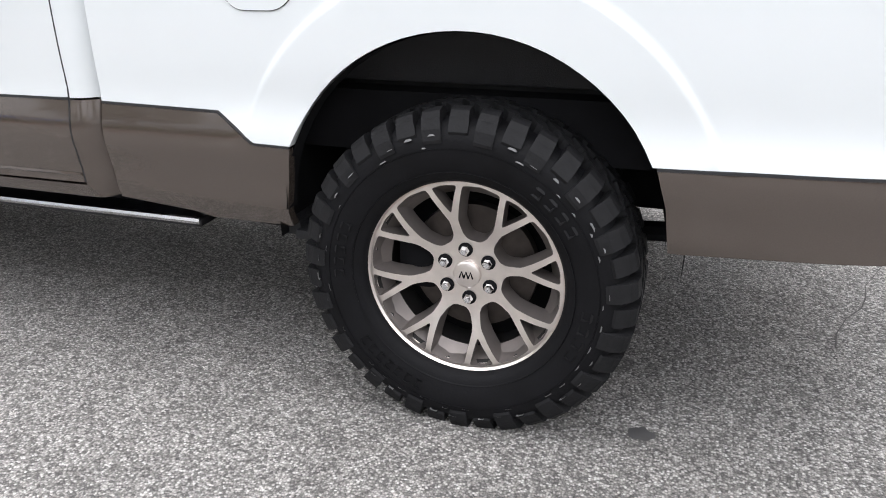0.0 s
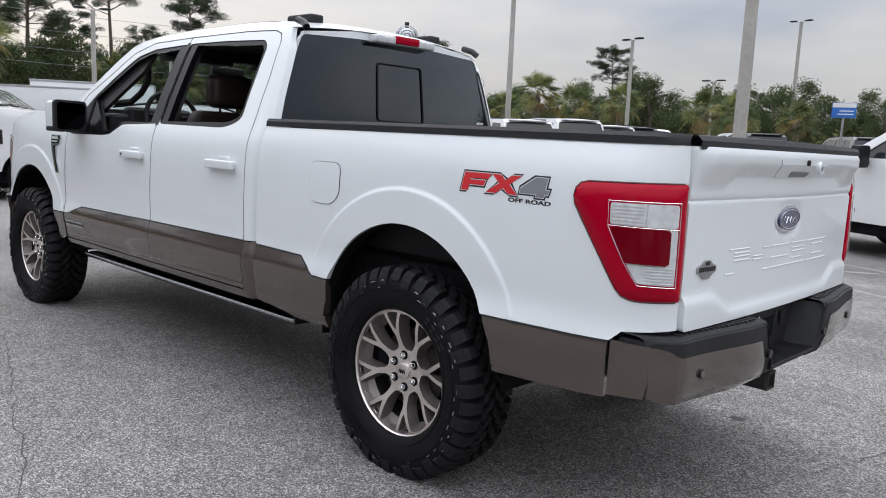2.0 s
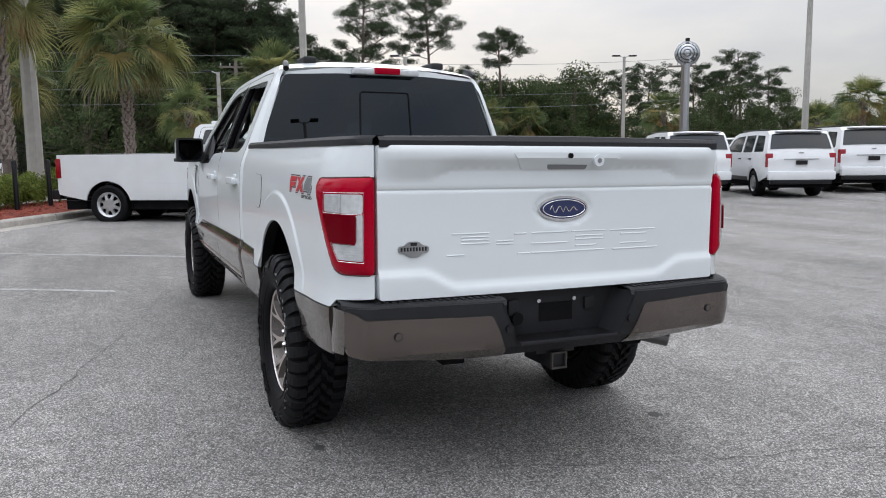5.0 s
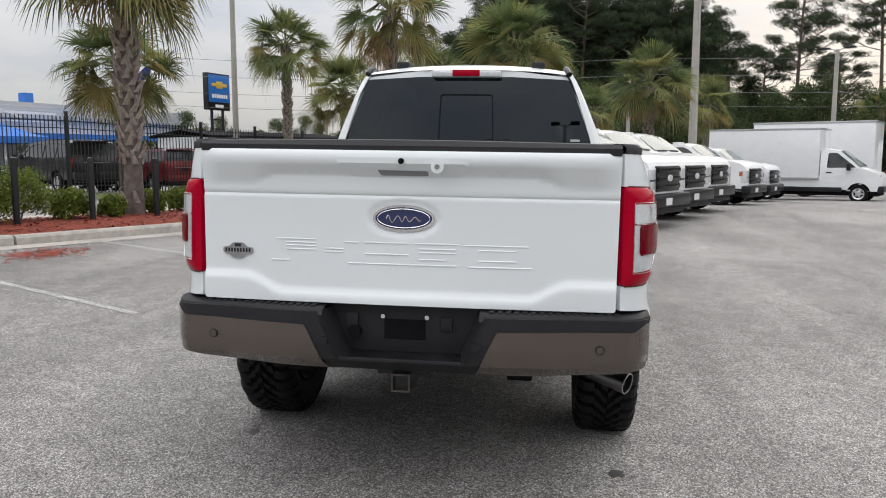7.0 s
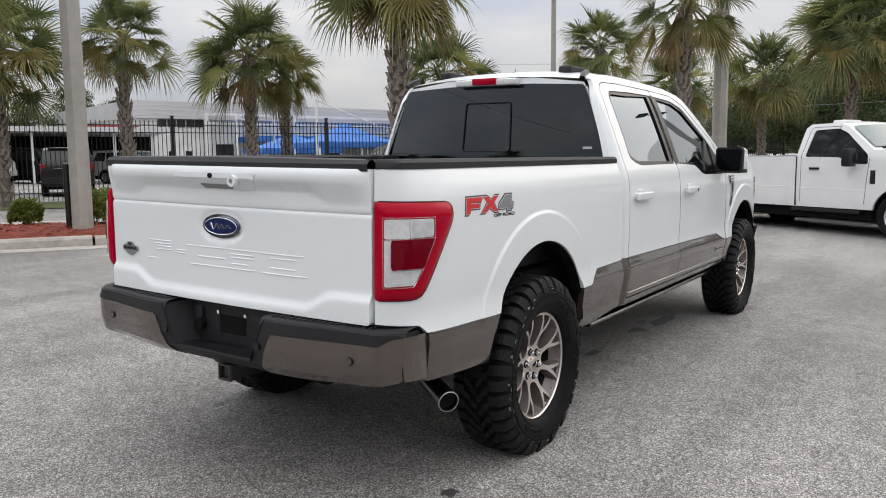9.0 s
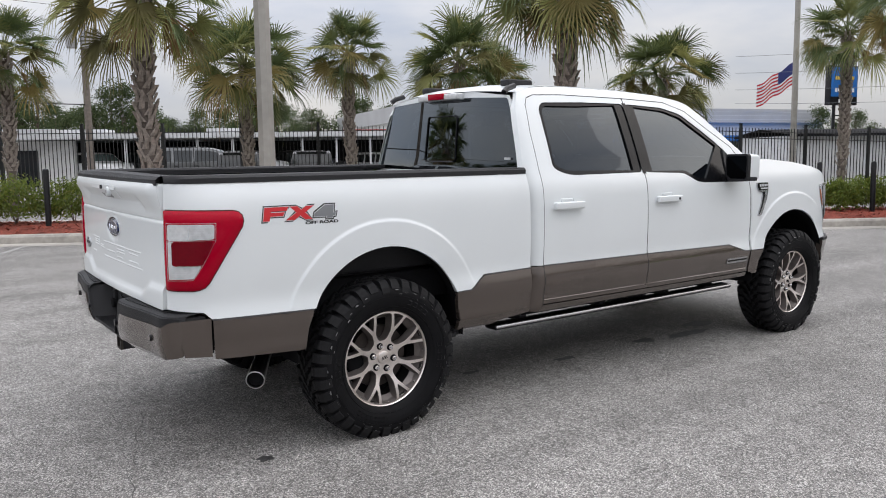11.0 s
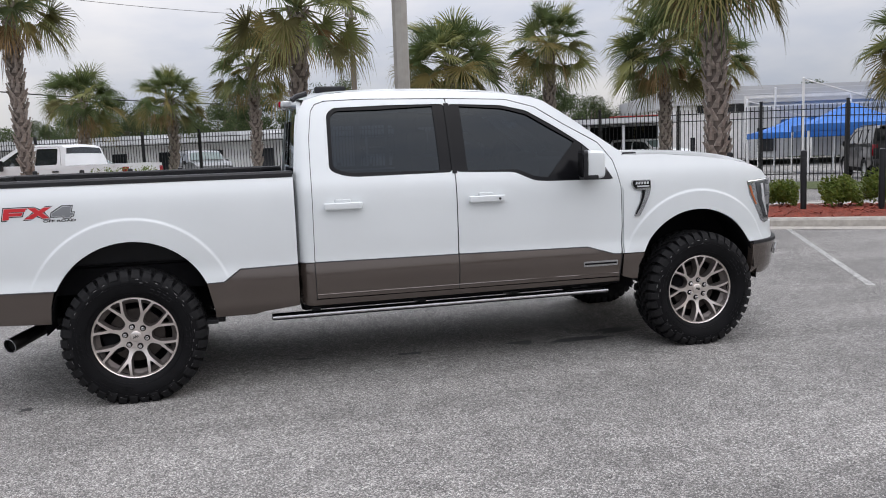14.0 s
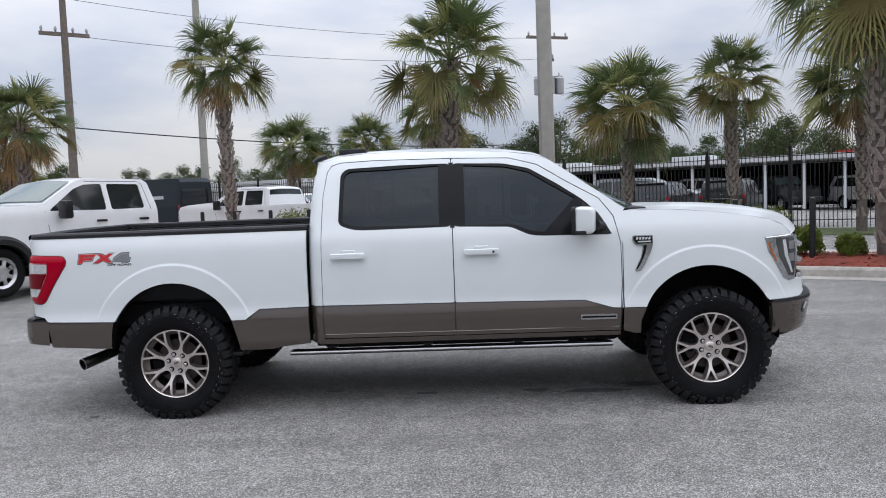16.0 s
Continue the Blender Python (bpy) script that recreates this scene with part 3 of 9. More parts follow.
HEADLAMP = [(4.405, 1.222), (4.50, 1.232), (4.645, 1.237), (4.70, 1.225), (4.69, 1.05), (4.665, 0.90), (4.60, 0.893), (4.555, 0.915), (4.43, 1.12)]


def y_z_plate(bm, x0, x1, pts):
    """A flat plate across x with the given outline in y and z."""
    a, b = ([bm.verts.new((x, y, z)) for y, z in pts] for x in (x0, x1))
    fs = [bm.faces.new(a), bm.faces.new(b[::-1])]
    for i in range(len(pts)):
        j = (i + 1) % len(pts)
        fs.append(bm.faces.new((a[i], a[j], b[j], b[i])))
    bmesh.ops.recalc_face_normals(bm, faces=fs)


VENT_METAL = mat("bright_satin_chrome", (0.50, 0.505, 0.515), 0.16, 0.95, var=0.04, scale=30.0)
STRIP = mat("satin_metal_strip", (0.50, 0.50, 0.51), 0.2, 1.0)


def build_side(sgn):
    fl = sgn > 0
    f = side_f(sgn)
    # bed side
    bm = bmesh.new()
    arch = arc(ARCH_R, 0.738, 0.756)
    outer = [(S_R, 0.815)] + TAIL[::-1] + [(S_R, 1.397), (-1.0, 1.398), (1.030, 1.392), (1.030, 0.824), (0.66, 0.818), (0.556, 0.743), (arch[0][0], 0.740)] + arch[1:-1] + [(arch[-1][0], 0.757), (-0.965, 0.768), (-1.0, 0.800)]
    panel(bm, outer, f, step=0.03, thick=0.03, flip=fl, extra=CREASE)
    bed = part("bed_side", bm, WHITE, truck, "white bed side with a raised arch lip")
    bm = bmesh.new()
    panel(bm, [(0.455 + 0.034, 0.545), (arch[0][0] + 0.001, 0.733), (0.560, 0.737), (0.664, 0.811), (1.030, 0.817), (1.030, 0.545), (0.80, 0.520), (0.74, 0.503), (0.49, 0.503)], f, step=0.03, thick=0.03, flip=fl)
    panel(bm, [(-0.490, 0.548), (-0.52, 0.548), (-0.955, 0.572), (-0.962, 0.761), (-0.453, 0.750), (-0.478, 0.66)], f, step=0.03, thick=0.03, flip=fl)
    pieces("bed_trim", bm, BROWN, bed, "bronze lower paint")
    # black line round the lower paint
    bm = bmesh.new()
    for line in ([(0.452, 0.740), (0.556, 0.7425), (0.661, 0.8175), (1.030, 0.823)], [(-0.962, 0.767), (-0.452, 0.7555)]):
        for a, b in zip(line, line[1:]):
            tube(bm, [side_f(sgn, -0.003)(a[0] + (b[0] - a[0]) * t / 8, a[1] + (b[1] - a[1]) * t / 8 - 0.003, 0) for t in range(9)], 0.0055, 5)
    pieces("bed_pinstripe", bm, DECAL_BLACK, bed)
    # cab side frame
    cf = cab_f(sgn)
    bm = bmesh.new()
    ring = CAB_SIDE + CAB_HOLE[::-1]
    panel(bm, ring, cf, step=0.025, thick=0.03, flip=fl)
    cab = part("cab_side", bm, WHITE, truck, "white cab pillars and roof rail")
    bm = bmesh.new()
    panel(bm, [(1.050, 0.54), (1.050, 0.820), (1.137, 0.820), (1.141, 0.571), (3.348, 0.567), (3.348, 0.535), (1.10, 0.530)], cf, step=0.03, thick=0.04, flip=fl)
    part("rocker_panel", bm, BROWN, cab, "bronze rocker")
    # doors
    for nm, up, low, win, hx, open_win in (("rear_door", REAR_DOOR, REAR_LOW, REAR_WIN, 1.345, sgn > 0), ("front_door", FRONT_DOOR, FRONT_LOW, FRONT_WIN, 2.338, sgn > 0)):
        bm = bmesh.new()
        panel(bm, up, cf, holes=[win], step=0.028, thick=0.03, flip=fl)
        door = part(nm, bm, WHITE, truck, "white door with its window lowered" if open_win else "white door with dark tinted window")
        bm = bmesh.new()
        panel(bm, low, cf, step=0.03, thick=0.03, flip=fl)
        part("door_trim", bm, BROWN, door, "bronze lower paint")
        bm = bmesh.new()
        top = [p for p in low if p[1] > 0.7]
        for a, b in zip(top, top[1:]):
            tube(bm, [cab_f(sgn, -0.003)(a[0] + (b[0] - a[0]) * t / 10, a[1] + (b[1] - a[1]) * t / 10 + 0.003, 0) for t in range(11)], 0.0055, 5)
        part("door_pinstripe", bm, DECAL_BLACK, door)
        # window surround and pane
        cen = Vector((sum(p[0] for p in win) / len(win), sum(p[1] for p in win) / len(win)))
        inner = [tuple(Vector(p) + (cen - Vector(p)).normalized() * 0.030) for p in win]
        if nm == "rear_door":
            inner = [(min(p[0], 2.03), p[1]) for p in inner]
        else:
            inner = [(max(p[0], 2.225), p[1]) for p in inner]
            inner = [p for p in inner if p[0] < 3.06] if sgn < 0 else [p for p in inner if p[0] < 3.10]
        inner = [p for i, p in enumerate(inner) if (Vector(p) - Vector(inner[i - 1])).length > 0.004]
        bm = bmesh.new()
        panel(bm, win, cab_f(sgn, -0.006), holes=[inner], step=0.03, thick=0.03, flip=fl)
        part("window_surround", bm, GLOSSBLACK, door, "gloss black window surround")
        if not open_win:
            bm = bmesh.new()
            panel(bm, [tuple(Vector(p) + (Vector(p) - cen).normalized() * 0.006) for p in inner], cab_f(sgn, -0.018), step=0.06, thick=0, flip=fl)
            part("window_pane", bm, TINT, door, "dark tinted pane")
        # handle with its cup
        bm = bmesh.new()
        y = float(W_SIDE(1.19))
        vs = box(bm, hx - 0.128, hx + 0.128, y + 0.012, y + 0.040, 1.168, 1.214, 0.012, 3)
        box(bm, hx - 0.115, hx - 0.075, y - 0.01, y + 0.02, 1.174, 1.208, 0.006)
        box(bm, hx + 0.075, hx + 0.115, y - 0.01, y + 0.02, 1.174, 1.208, 0.006)
        box(bm, hx - 0.055, hx + 0.055, y - 0.012, y + 0.004, 1.205, 1.236, 0.012, 3)
        for v in bm.verts:
            v.co.y *= sgn
        if sgn < 0:
            bmesh.ops.reverse_faces(bm, faces=bm.faces[:])
        h = part("door_handle", bm, WHITE, door, "white pull handle")
        if nm == "front_door":
            bm = bmesh.new()
            rod(bm, (hx + 0.088, sgn * (y + 0.038), 1.190), (hx + 0.088, sgn * (y + 0.044), 1.190), 0.009, seg=12)
            part("key_cap", bm, DECAL_BLACK, h)
    # dark gaps round the doors, and the black tape on the pillar between the windows
    bm = bmesh.new()
    panel(bm, [(2.112, 1.372), (2.112, 1.860), (2.147, 1.860), (2.147, 1.372)], cab_f(sgn, 0.0025), step=0.03, thick=0.004, flip=fl)
    part("pillar_tape", bm, GLOSSBLACK, cab, "gloss black pillar tape")
    bm = bmesh.new()
    gap_lines = [[(2.1295, 0.575), (2.1295, 1.890)],
                 [(1.143, 0.580), (1.141, 0.826), (1.148, 1.42), (1.155, 1.64), (1.183, 1.822), (1.214, 1.868), (1.28, 1.889), (1.54, 1.898), (2.13, 1.892), (2.57, 1.878), (2.783, 1.819), (2.983, 1.690), (3.223, 1.550), (3.318, 1.42), (3.361, 1.22), (3.366, 0.93), (3.358, 0.742), (3.348, 0.57)]]
    for ln in gap_lines:
        fine = []
        for (u0, v0), (u1, v1) in zip(ln, ln[1:]):
            k_ = max(1, int(math.hypot(u1 - u0, v1 - v0) / 0.03))
            fine += [(u0 + (u1 - u0) * q / k_, v0 + (v1 - v0) * q / k_) for q in range(k_)]
        tube(bm, [cab_f(sgn, -0.0035)(u, v, 0) for u, v in fine + [ln[-1]]], 0.0048, 5)
    pieces("door_gap", bm, DECAL_BLACK, cab)
    bm = bmesh.new()
    tube(bm, [cab_f(sgn, -0.002)(1.15 + 2.19 * k / 20, 0.604 - 0.006 * k / 20, 0) for k in range(21)], 0.0065, 6)
    part("sill_crease", bm, BROWN, cab, "raised bronze crease")
    # fender
    bm = bmesh.new()
    arch = arc(ARCH_F, 0.740, 0.742)
    outer = [(3.378, 0.744), (3.378, 1.20), (3.340, 1.405), (3.385, 1.446)] + FENDER_TOP + [(4.655, 1.245)] + [HEADLAMP[2]] + [HEADLAMP[1], HEADLAMP[0]] + [HEADLAMP[8], HEADLAMP[7], HEADLAMP[6], HEADLAMP[5]] + [(4.78, 0.90), (4.80, 0.80), (4.70, 0.765), (4.46, 0.762)] + [(arch[0][0] + 0.002, 0.760)] + arch[1:]
    panel(bm, outer, f, step=0.03, thick=0.03, flip=fl, extra=CREASE)
    fender = part("front_fender", bm, WHITE, truck, "white front fender")
    bm = bmesh.new()
    panel(bm, [(3.372, 0.57), (3.372, 0.738), (arch[-1][0], 0.736), (3.50, 0.64), (3.497, 0.545), (3.45, 0.545)], f, step=0.03, thick=0.03, flip=fl)
    part("fender_trim", bm, BROWN, fender, "bronze lower paint")
    # fender vent badge
    bm = bmesh.new()
    y = float(W_SIDE(1.2))
    panel(bm, rounded([(3.442, 1.238), (3.446, 1.270), (3.594, 1.268), (3.594, 1.205), (3.579, 1.150), (3.534, 1.060), (3.504, 1.010), (3.459, 1.005), (3.466, 1.030), (3.504, 1.110), (3.519, 1.190), (3.464, 1.200)], 0.008, 2), side_f(sgn, 0.010), step=0.02, thick=0.014, flip=fl)
    badge = part("fender_vent", bm, VENT_METAL, fender, "chrome fender vent with a black inlay")
    bm = bmesh.new()
    panel(bm, rounded([(3.450, 1.240), (3.453, 1.263), (3.587, 1.261), (3.587, 1.212), (3.470, 1.208)], 0.005, 2), side_f(sgn, 0.0125), step=0.02, thick=0.004, flip=fl)
    panel(bm, [(3.524, 1.196), (3.548, 1.196), (3.536, 1.140), (3.505, 1.070), (3.476, 1.022), (3.468, 1.024), (3.508, 1.105), (3.522, 1.160)], side_f(sgn, 0.0125), step=0.02, thick=0.004, flip=fl)
    pieces("vent_inlay", bm, GLOSSBLACK, badge)
    bm = bmesh.new()
    for k in range(5):
        u0 = 3.469 + k * 0.0225
        panel(bm, [(u0, 1.238), (u0 + 0.004, 1.256), (u0 + 0.018, 1.256), (u0 + 0.014, 1.238)], side_f(sgn, 0.0155), step=0.02, thick=0.003, flip=fl)
    panel(bm, [(3.482, 1.218), (3.483, 1.228), (3.578, 1.228), (3.578, 1.219)], side_f(sgn, 0.0155), step=0.02, thick=0.003, flip=fl)
    pieces("badge_bar", bm, DECAL_PALE, badge, "unreadable silver characters")
    # door badge low on the front door
    bm = bmesh.new()
    panel(bm, rounded([(3.055, 0.660), (3.055, 0.700), (3.322, 0.699), (3.322, 0.659)], 0.006, 2), cab_f(sgn, 0.006), step=0.03, thick=0.006, flip=fl)
    plate = part("door_badge", bm, VENT_METAL, fender, "chrome badge strip")
    bm = bmesh.new()
    panel(bm, [(3.064, 0.674), (3.064, 0.686), (3.313, 0.685), (3.313, 0.673)], cab_f(sgn, 0.008), step=0.03, thick=0.003, flip=fl)
    part("badge_field", bm, GLOSSBLACK, plate)
    # headlamp
    bm = bmesh.new()
    panel(bm, HEADLAMP, side_f(sgn, 0.004), step=0.03, thick=0.05, flip=fl)
    lamp = part("headlamp", bm, mat("headlamp_bowl", (0.42, 0.43, 0.44), 0.2, 0.8, 0.6, var=0.3, scale=30.0) if sgn > 0 else MATS["headlamp_bowl"], truck, "headlamp with an amber corner and clear lens")
    bm = bmesh.new()
    panel(bm, [(4.424, 1.186), (4.440, 1.186), (4.462, 1.12), (4.500, 1.045), (4.490, 1.04), (4.446, 1.118)], side_f(sgn, 0.008), step=0.03, thick=0.006, flip=fl)
    part("amber_lens", bm, AMBER, lamp, "amber side lens")
    bm = bmesh.new()
    panel(bm, [(4.490, 1.208), (4.652, 1.218), (4.672, 1.12), (4.648, 0.925), (4.603, 0.93), (4.520, 1.07)], side_f(sgn, 0.008), step=0.03, thick=0.006, flip=fl)
    part("lamp_core", bm, mat("lamp_chamber", (0.085, 0.088, 0.092), 0.15, 0.4, 0.5) if sgn > 0 else MATS["lamp_chamber"], lamp, "dark lamp chamber")
    bm = bmesh.new()
    panel(bm, [(4.545, 1.196), (4.570, 1.198), (4.590, 1.08), (4.634, 0.95), (4.618, 0.95), (4.560, 1.08)], side_f(sgn, 0.011), step=0.03, thick=0.004, flip=fl)
    part("light_bar", bm, CLEAR_LENS, lamp, "pale upright light bar")
    for z0, z1 in ((1.125, 1.185), (1.035, 1.095)):
        bm = bmesh.new()
        panel(bm, [(4.602, z0), (4.600, z1), (4.650, z1), (4.652, z0)], side_f(sgn, 0.011), step=0.03, thick=0.004, flip=fl)
        part("lamp_projector", bm, STEEL, lamp, "small projector lens")
    bm = bmesh.new()
    tube(bm, [side_f(sgn, 0.008)(*p, 0) for p in dense([(4.41, 1.217), (4.64, 1.231)], 0.02)[:-1]], 0.006, 5)
    part("lamp_brow", bm, CHROME, lamp)
    # tail lamp, wrapped round the corner
    bm = bmesh.new()
    ring_ = rounded(TAIL, 0.02, 3)

    def lamp_f(u, v, d):
        near = min(((Vector((u, v)) - Vector(a)) - (Vector(b) - Vector(a)) * max(0.0, min(1.0, (Vector((u, v)) - Vector(a)).dot(Vector(b) - Vector(a)) / max(1e-9, (Vector(b) - Vector(a)).length_squared)))).length for a, b in zip(TAIL, TAIL[1:] + TAIL[:1]))
        return side_f(sgn, 0.001 + 0.018 * math.sqrt(min(1.0, near / 0.04)))(u, v, d)

    panel(bm, ring_, lamp_f, step=0.012, thick=0.05, flip=fl)
    tl = part("tail_lamp", bm, RED_LENS, truck, "red tail lamp with clear and dark red fields")
    bm = bmesh.new()
    tube(bm, [side_f(sgn, 0.0015)(*p, 0) for p in dense(TAIL, 0.015) if p[0] > S_R + 0.004], 0.0032, 5)
    part("lamp_gasket", bm, mat("lamp_gasket", (0.05, 0.002, 0.006), 0.4), tl, "dark gap round the lamp")

    def inn(pts):
        k_ = (S_R + 0.037 + 0.938) / (S_R + 0.042 + 0.926)
        return [(-0.938 + (u + 0.926) * k_, 1.086 + (v - 1.086) * 0.935) for u, v in pts]

    bm = bmesh.new()
    panel(bm, rounded(inn([(-0.926, 1.218), (-0.930, 1.145), (S_R + 0.042, 1.143), (S_R + 0.042, 1.222)]), 0.010, 3), side_f(sgn, 0.0215), step=0.02, thick=0.005, flip=fl)
    part("clear_field", bm, CLEAR_LENS, tl, "clear ribbed field")
    bm = bmesh.new()
    panel(bm, rounded(inn([(-0.990, 1.016), (-1.026, 0.954), (S_R + 0.042, 0.951), (S_R + 0.042, 1.138), (S_R + 0.068, 1.138), (S_R + 0.068, 1.016)]), 0.006, 3), side_f(sgn, 0.0215), step=0.02, thick=0.005, flip=fl)
    part("clear_field", bm, CLEAR_LENS, tl, "clear ribbed field")
    bm = bmesh.new()
    for z0, z1, n_, s0, s1 in ((1.210, 1.150, 6, -0.935, -1.030), (1.010, 0.958, 6, -1.045, S_R + 0.048)):
        for k in range(n_):
            z = z0 + (z1 - z0) * k / (n_ - 1)
            tube(bm, [side_f(sgn, 0.0225)(*inn([(s0 + (s1 - s0) * t_ / 8, z)])[0], 0) for t_ in range(9)], 0.0026, 4)
    pieces("lens_rib", bm, CLEAR_LENS, tl)
    bm = bmesh.new()
    panel(bm, rounded(inn([(-0.936, 1.137), (-0.987, 1.021), (S_R + 0.064, 1.021), (S_R + 0.064, 1.137)]), 0.010, 3), side_f(sgn, 0.031), step=0.02, thick=0.018, flip=fl)
    part("brake_field", bm, DARK_RED, tl, "dark red brake field")
    bm = bmesh.new()
    for seg in ([(-0.920, 1.224), (-0.924, 1.140), (-0.985, 1.016), (-1.028, 0.947)], [(-0.920, 1.224), (S_R + 0.038, 1.228)], [(-1.028, 0.947), (S_R + 0.038, 0.946)], [(-0.987, 1.019), (S_R + 0.080, 1.019)], [(-0.926, 1.141), (S_R + 0.040, 1.140)], [(S_R + 0.038, 0.946), (S_R + 0.038, 1.228)], [(-1.040, 1.222), (-1.040, 1.144)]):
        line = []
        seg = inn(seg)
        for a, b in zip(seg, seg[1:]):
            line += [side_f(sgn, 0.023)(a[0] + (b[0] - a[0]) * t_ / 8, a[1] + (b[1] - a[1]) * t_ / 8, 0) for t_ in range(8)]
        tube(bm, line + [side_f(sgn, 0.023)(*seg[-1], 0)], 0.0013, 5)
    pieces("lamp_chrome", bm, CHROME, tl, "thin chrome divider")
    # decal: slanted letter strokes, red and grey with a black edge, on the bed side
    x_a = -0.300 if sgn > 0 else -0.700
    dirx = -1 if sgn > 0 else 1

    def dec(poly, material, lift, nm):
        bm = bmesh.new()
        pts = [(x_a + dirx * (u + 0.012 * v / 0.07), (1.207 if sgn < 0 else 1.198) + v) for u, v in poly]
        if dirx < 0:
            pts = pts[::-1]
        panel(bm, pts, side_f(sgn, lift), step=0.03, thick=0.0008, flip=fl)
        return part(nm, bm, material, bed, "decal stroke")

    glyph = [([(0.0, 0.0), (0.0, 0.066), (0.125, 0.066), (0.118, 0.046), (0.034, 0.046), (0.034, 0.040), (0.108, 0.040), (0.102, 0.022), (0.034, 0.022), (0.034, 0.0)], DECAL_RED),
             ([(0.118, 0.0), (0.172, 0.036), (0.130, 0.066), (0.172, 0.066), (0.196, 0.048), (0.220, 0.066), (0.262, 0.066), (0.218, 0.034), (0.262, 0.0), (0.222, 0.0), (0.194, 0.020), (0.164, 0.0)], DECAL_RED),
             ([(0.270, 0.010), (0.270, 0.026), (0.325, 0.066), (0.375, 0.066), (0.375, 0.026), (0.392, 0.026), (0.388, 0.010), (0.375, 0.010), (0.375, 0.0), (0.342, 0.0), (0.342, 0.010)], DECAL_GREY)]
    for poly, m_ in glyph:
        c = Vector((sum(p[0] for p in poly) / len(poly), sum(p[1] for p in poly) / len(poly)))
        big = [(p[0] + (0.008 if p[0] > c[0] else -0.008), p[1] + (0.008 if p[1] > c[1] else -0.008)) for p in poly]
        dec(big, DECAL_BLACK, 0.0012, "decal_edge")
        mid_ = [(p[0] + (0.0028 if p[0] > c[0] else -0.0028), p[1] + (0.0028 if p[1] > c[1] else -0.0028)) for p in poly]
        dec(mid_, DECAL_PALE, 0.0018, "decal_border")
        dec(poly, m_, 0.0024, "decal_stroke")
    bm = bmesh.new()
    yaw = 180 if sgn > 0 else 0
    xo = x_a + dirx * 0.315
    px, py, pn = PLAN(xo)
    yy = float(W_SIDE(1.207)) + 0.0022
    flat_text("OFF ROAD", 0.0195, DECAL_BLACK, "decal_lettering", bed, pose(xo, sgn * yy, 1.188 if sgn < 0 else 1.179, 90, 0, yaw), 0.0004, "black decal lettering", 0.0007).scale = (1.95, 1, 1)
    # mirror
    bm = bmesh.new()
    y0, y1 = 0.915, 1.165
    turn = Matrix.Translation((3.04, sgn * 0.945, 0)) @ Matrix.Rotation(radians(13 * sgn), 4, "Z") @ Matrix.Translation((-3.04, -sgn * 0.945, 0))
    box(bm, 3.045, 3.185, y0 + 0.03, y1, 1.300, 1.498, 0.035, 3)
    for v in bm.verts:
        if v.co.x > 3.12:
            v.co.z += -0.25 * (v.co.x - 3.12) * (v.co.z - 1.40) / 0.09 * 0.5
    for v in bm.verts:
        if v.co.y > 1.03:
            v.co.y -= 0.18 * (v.co.x - 3.045)
        v.co.y *= sgn
    if sgn < 0:
        bmesh.ops.reverse_faces(bm, faces=bm.faces[:])
    bm.transform(turn)
    mir = part("door_mirror", bm, WHITE, truck, "white door mirror with black arm")
    bm = bmesh.new()
    y_z_plate(bm, 3.030, 3.056, rounded([(sgn * (y0 + 0.028), 1.330), (sgn * (y0 + 0.075), 1.298), (sgn * (y1 + 0.002), 1.298), (sgn * (y1 + 0.004), 1.500), (sgn * (y0 + 0.028), 1.496)], 0.03, 4))
    box(bm, 3.05, 3.13, sgn * (y0 + 0.04), sgn * (y1 + 0.002), 1.300, 1.330, 0.01)
    bm.transform(turn)
    tube(bm, [(3.24, sgn * 0.885, 1.33), (3.21, sgn * 0.93, 1.345), (3.17, sgn * 0.98, 1.36)], [0.05, 0.042, 0.045], 10)
    panel(bm, [(3.07, 1.288), (3.07, 1.34), (3.10, 1.53), (3.215, 1.436), (3.30, 1.288)], cab_f(sgn, 0.004), step=0.05, thick=0.02, flip=fl)
    part("mirror_arm", bm, BLACK, mir, "black mirror arm and sail")
    bm = bmesh.new()
    y_z_plate(bm, 3.025, 3.032, rounded([(sgn * (y0 + 0.045), 1.345), (sgn * (y0 + 0.085), 1.316), (sgn * (y1 - 0.014), 1.316), (sgn * (y1 - 0.012), 1.484), (sgn * (y0 + 0.045), 1.480)], 0.022, 4))
    bm.transform(turn)
    part("mirror_glass", bm, MIRROR, mir)
    # running board tube and bracket
    bm = bmesh.new()
    box(bm, 0.845, 3.31, sgn * 0.735, sgn * 0.845, 0.432, 0.462, 0.012, 3)
    for x in (1.15, 1.9, 2.6, 3.15):
        box(bm, x - 0.03, x + 0.03, sgn * 0.45, sgn * 0.76, 0.44, 0.50, 0.01)
    board = part("running_board", bm, SATIN, truck, "black running board with a polished strip")
    bm = bmesh.new()
    tube(bm, [(0.85 + 2.455 * t / 12, sgn * 0.838, 0.452) for t in range(13)], 0.012, 8)
    part("board_strip", bm, STRIP, board)
    bm = bmesh.new()
    box(bm, 2.98, 3.28, sgn * 0.765, sgn * 0.83, 0.459, 0.471, 0.004)
    part("board_pad", bm, BLACK, board)


build_side(1)
build_side(-1)

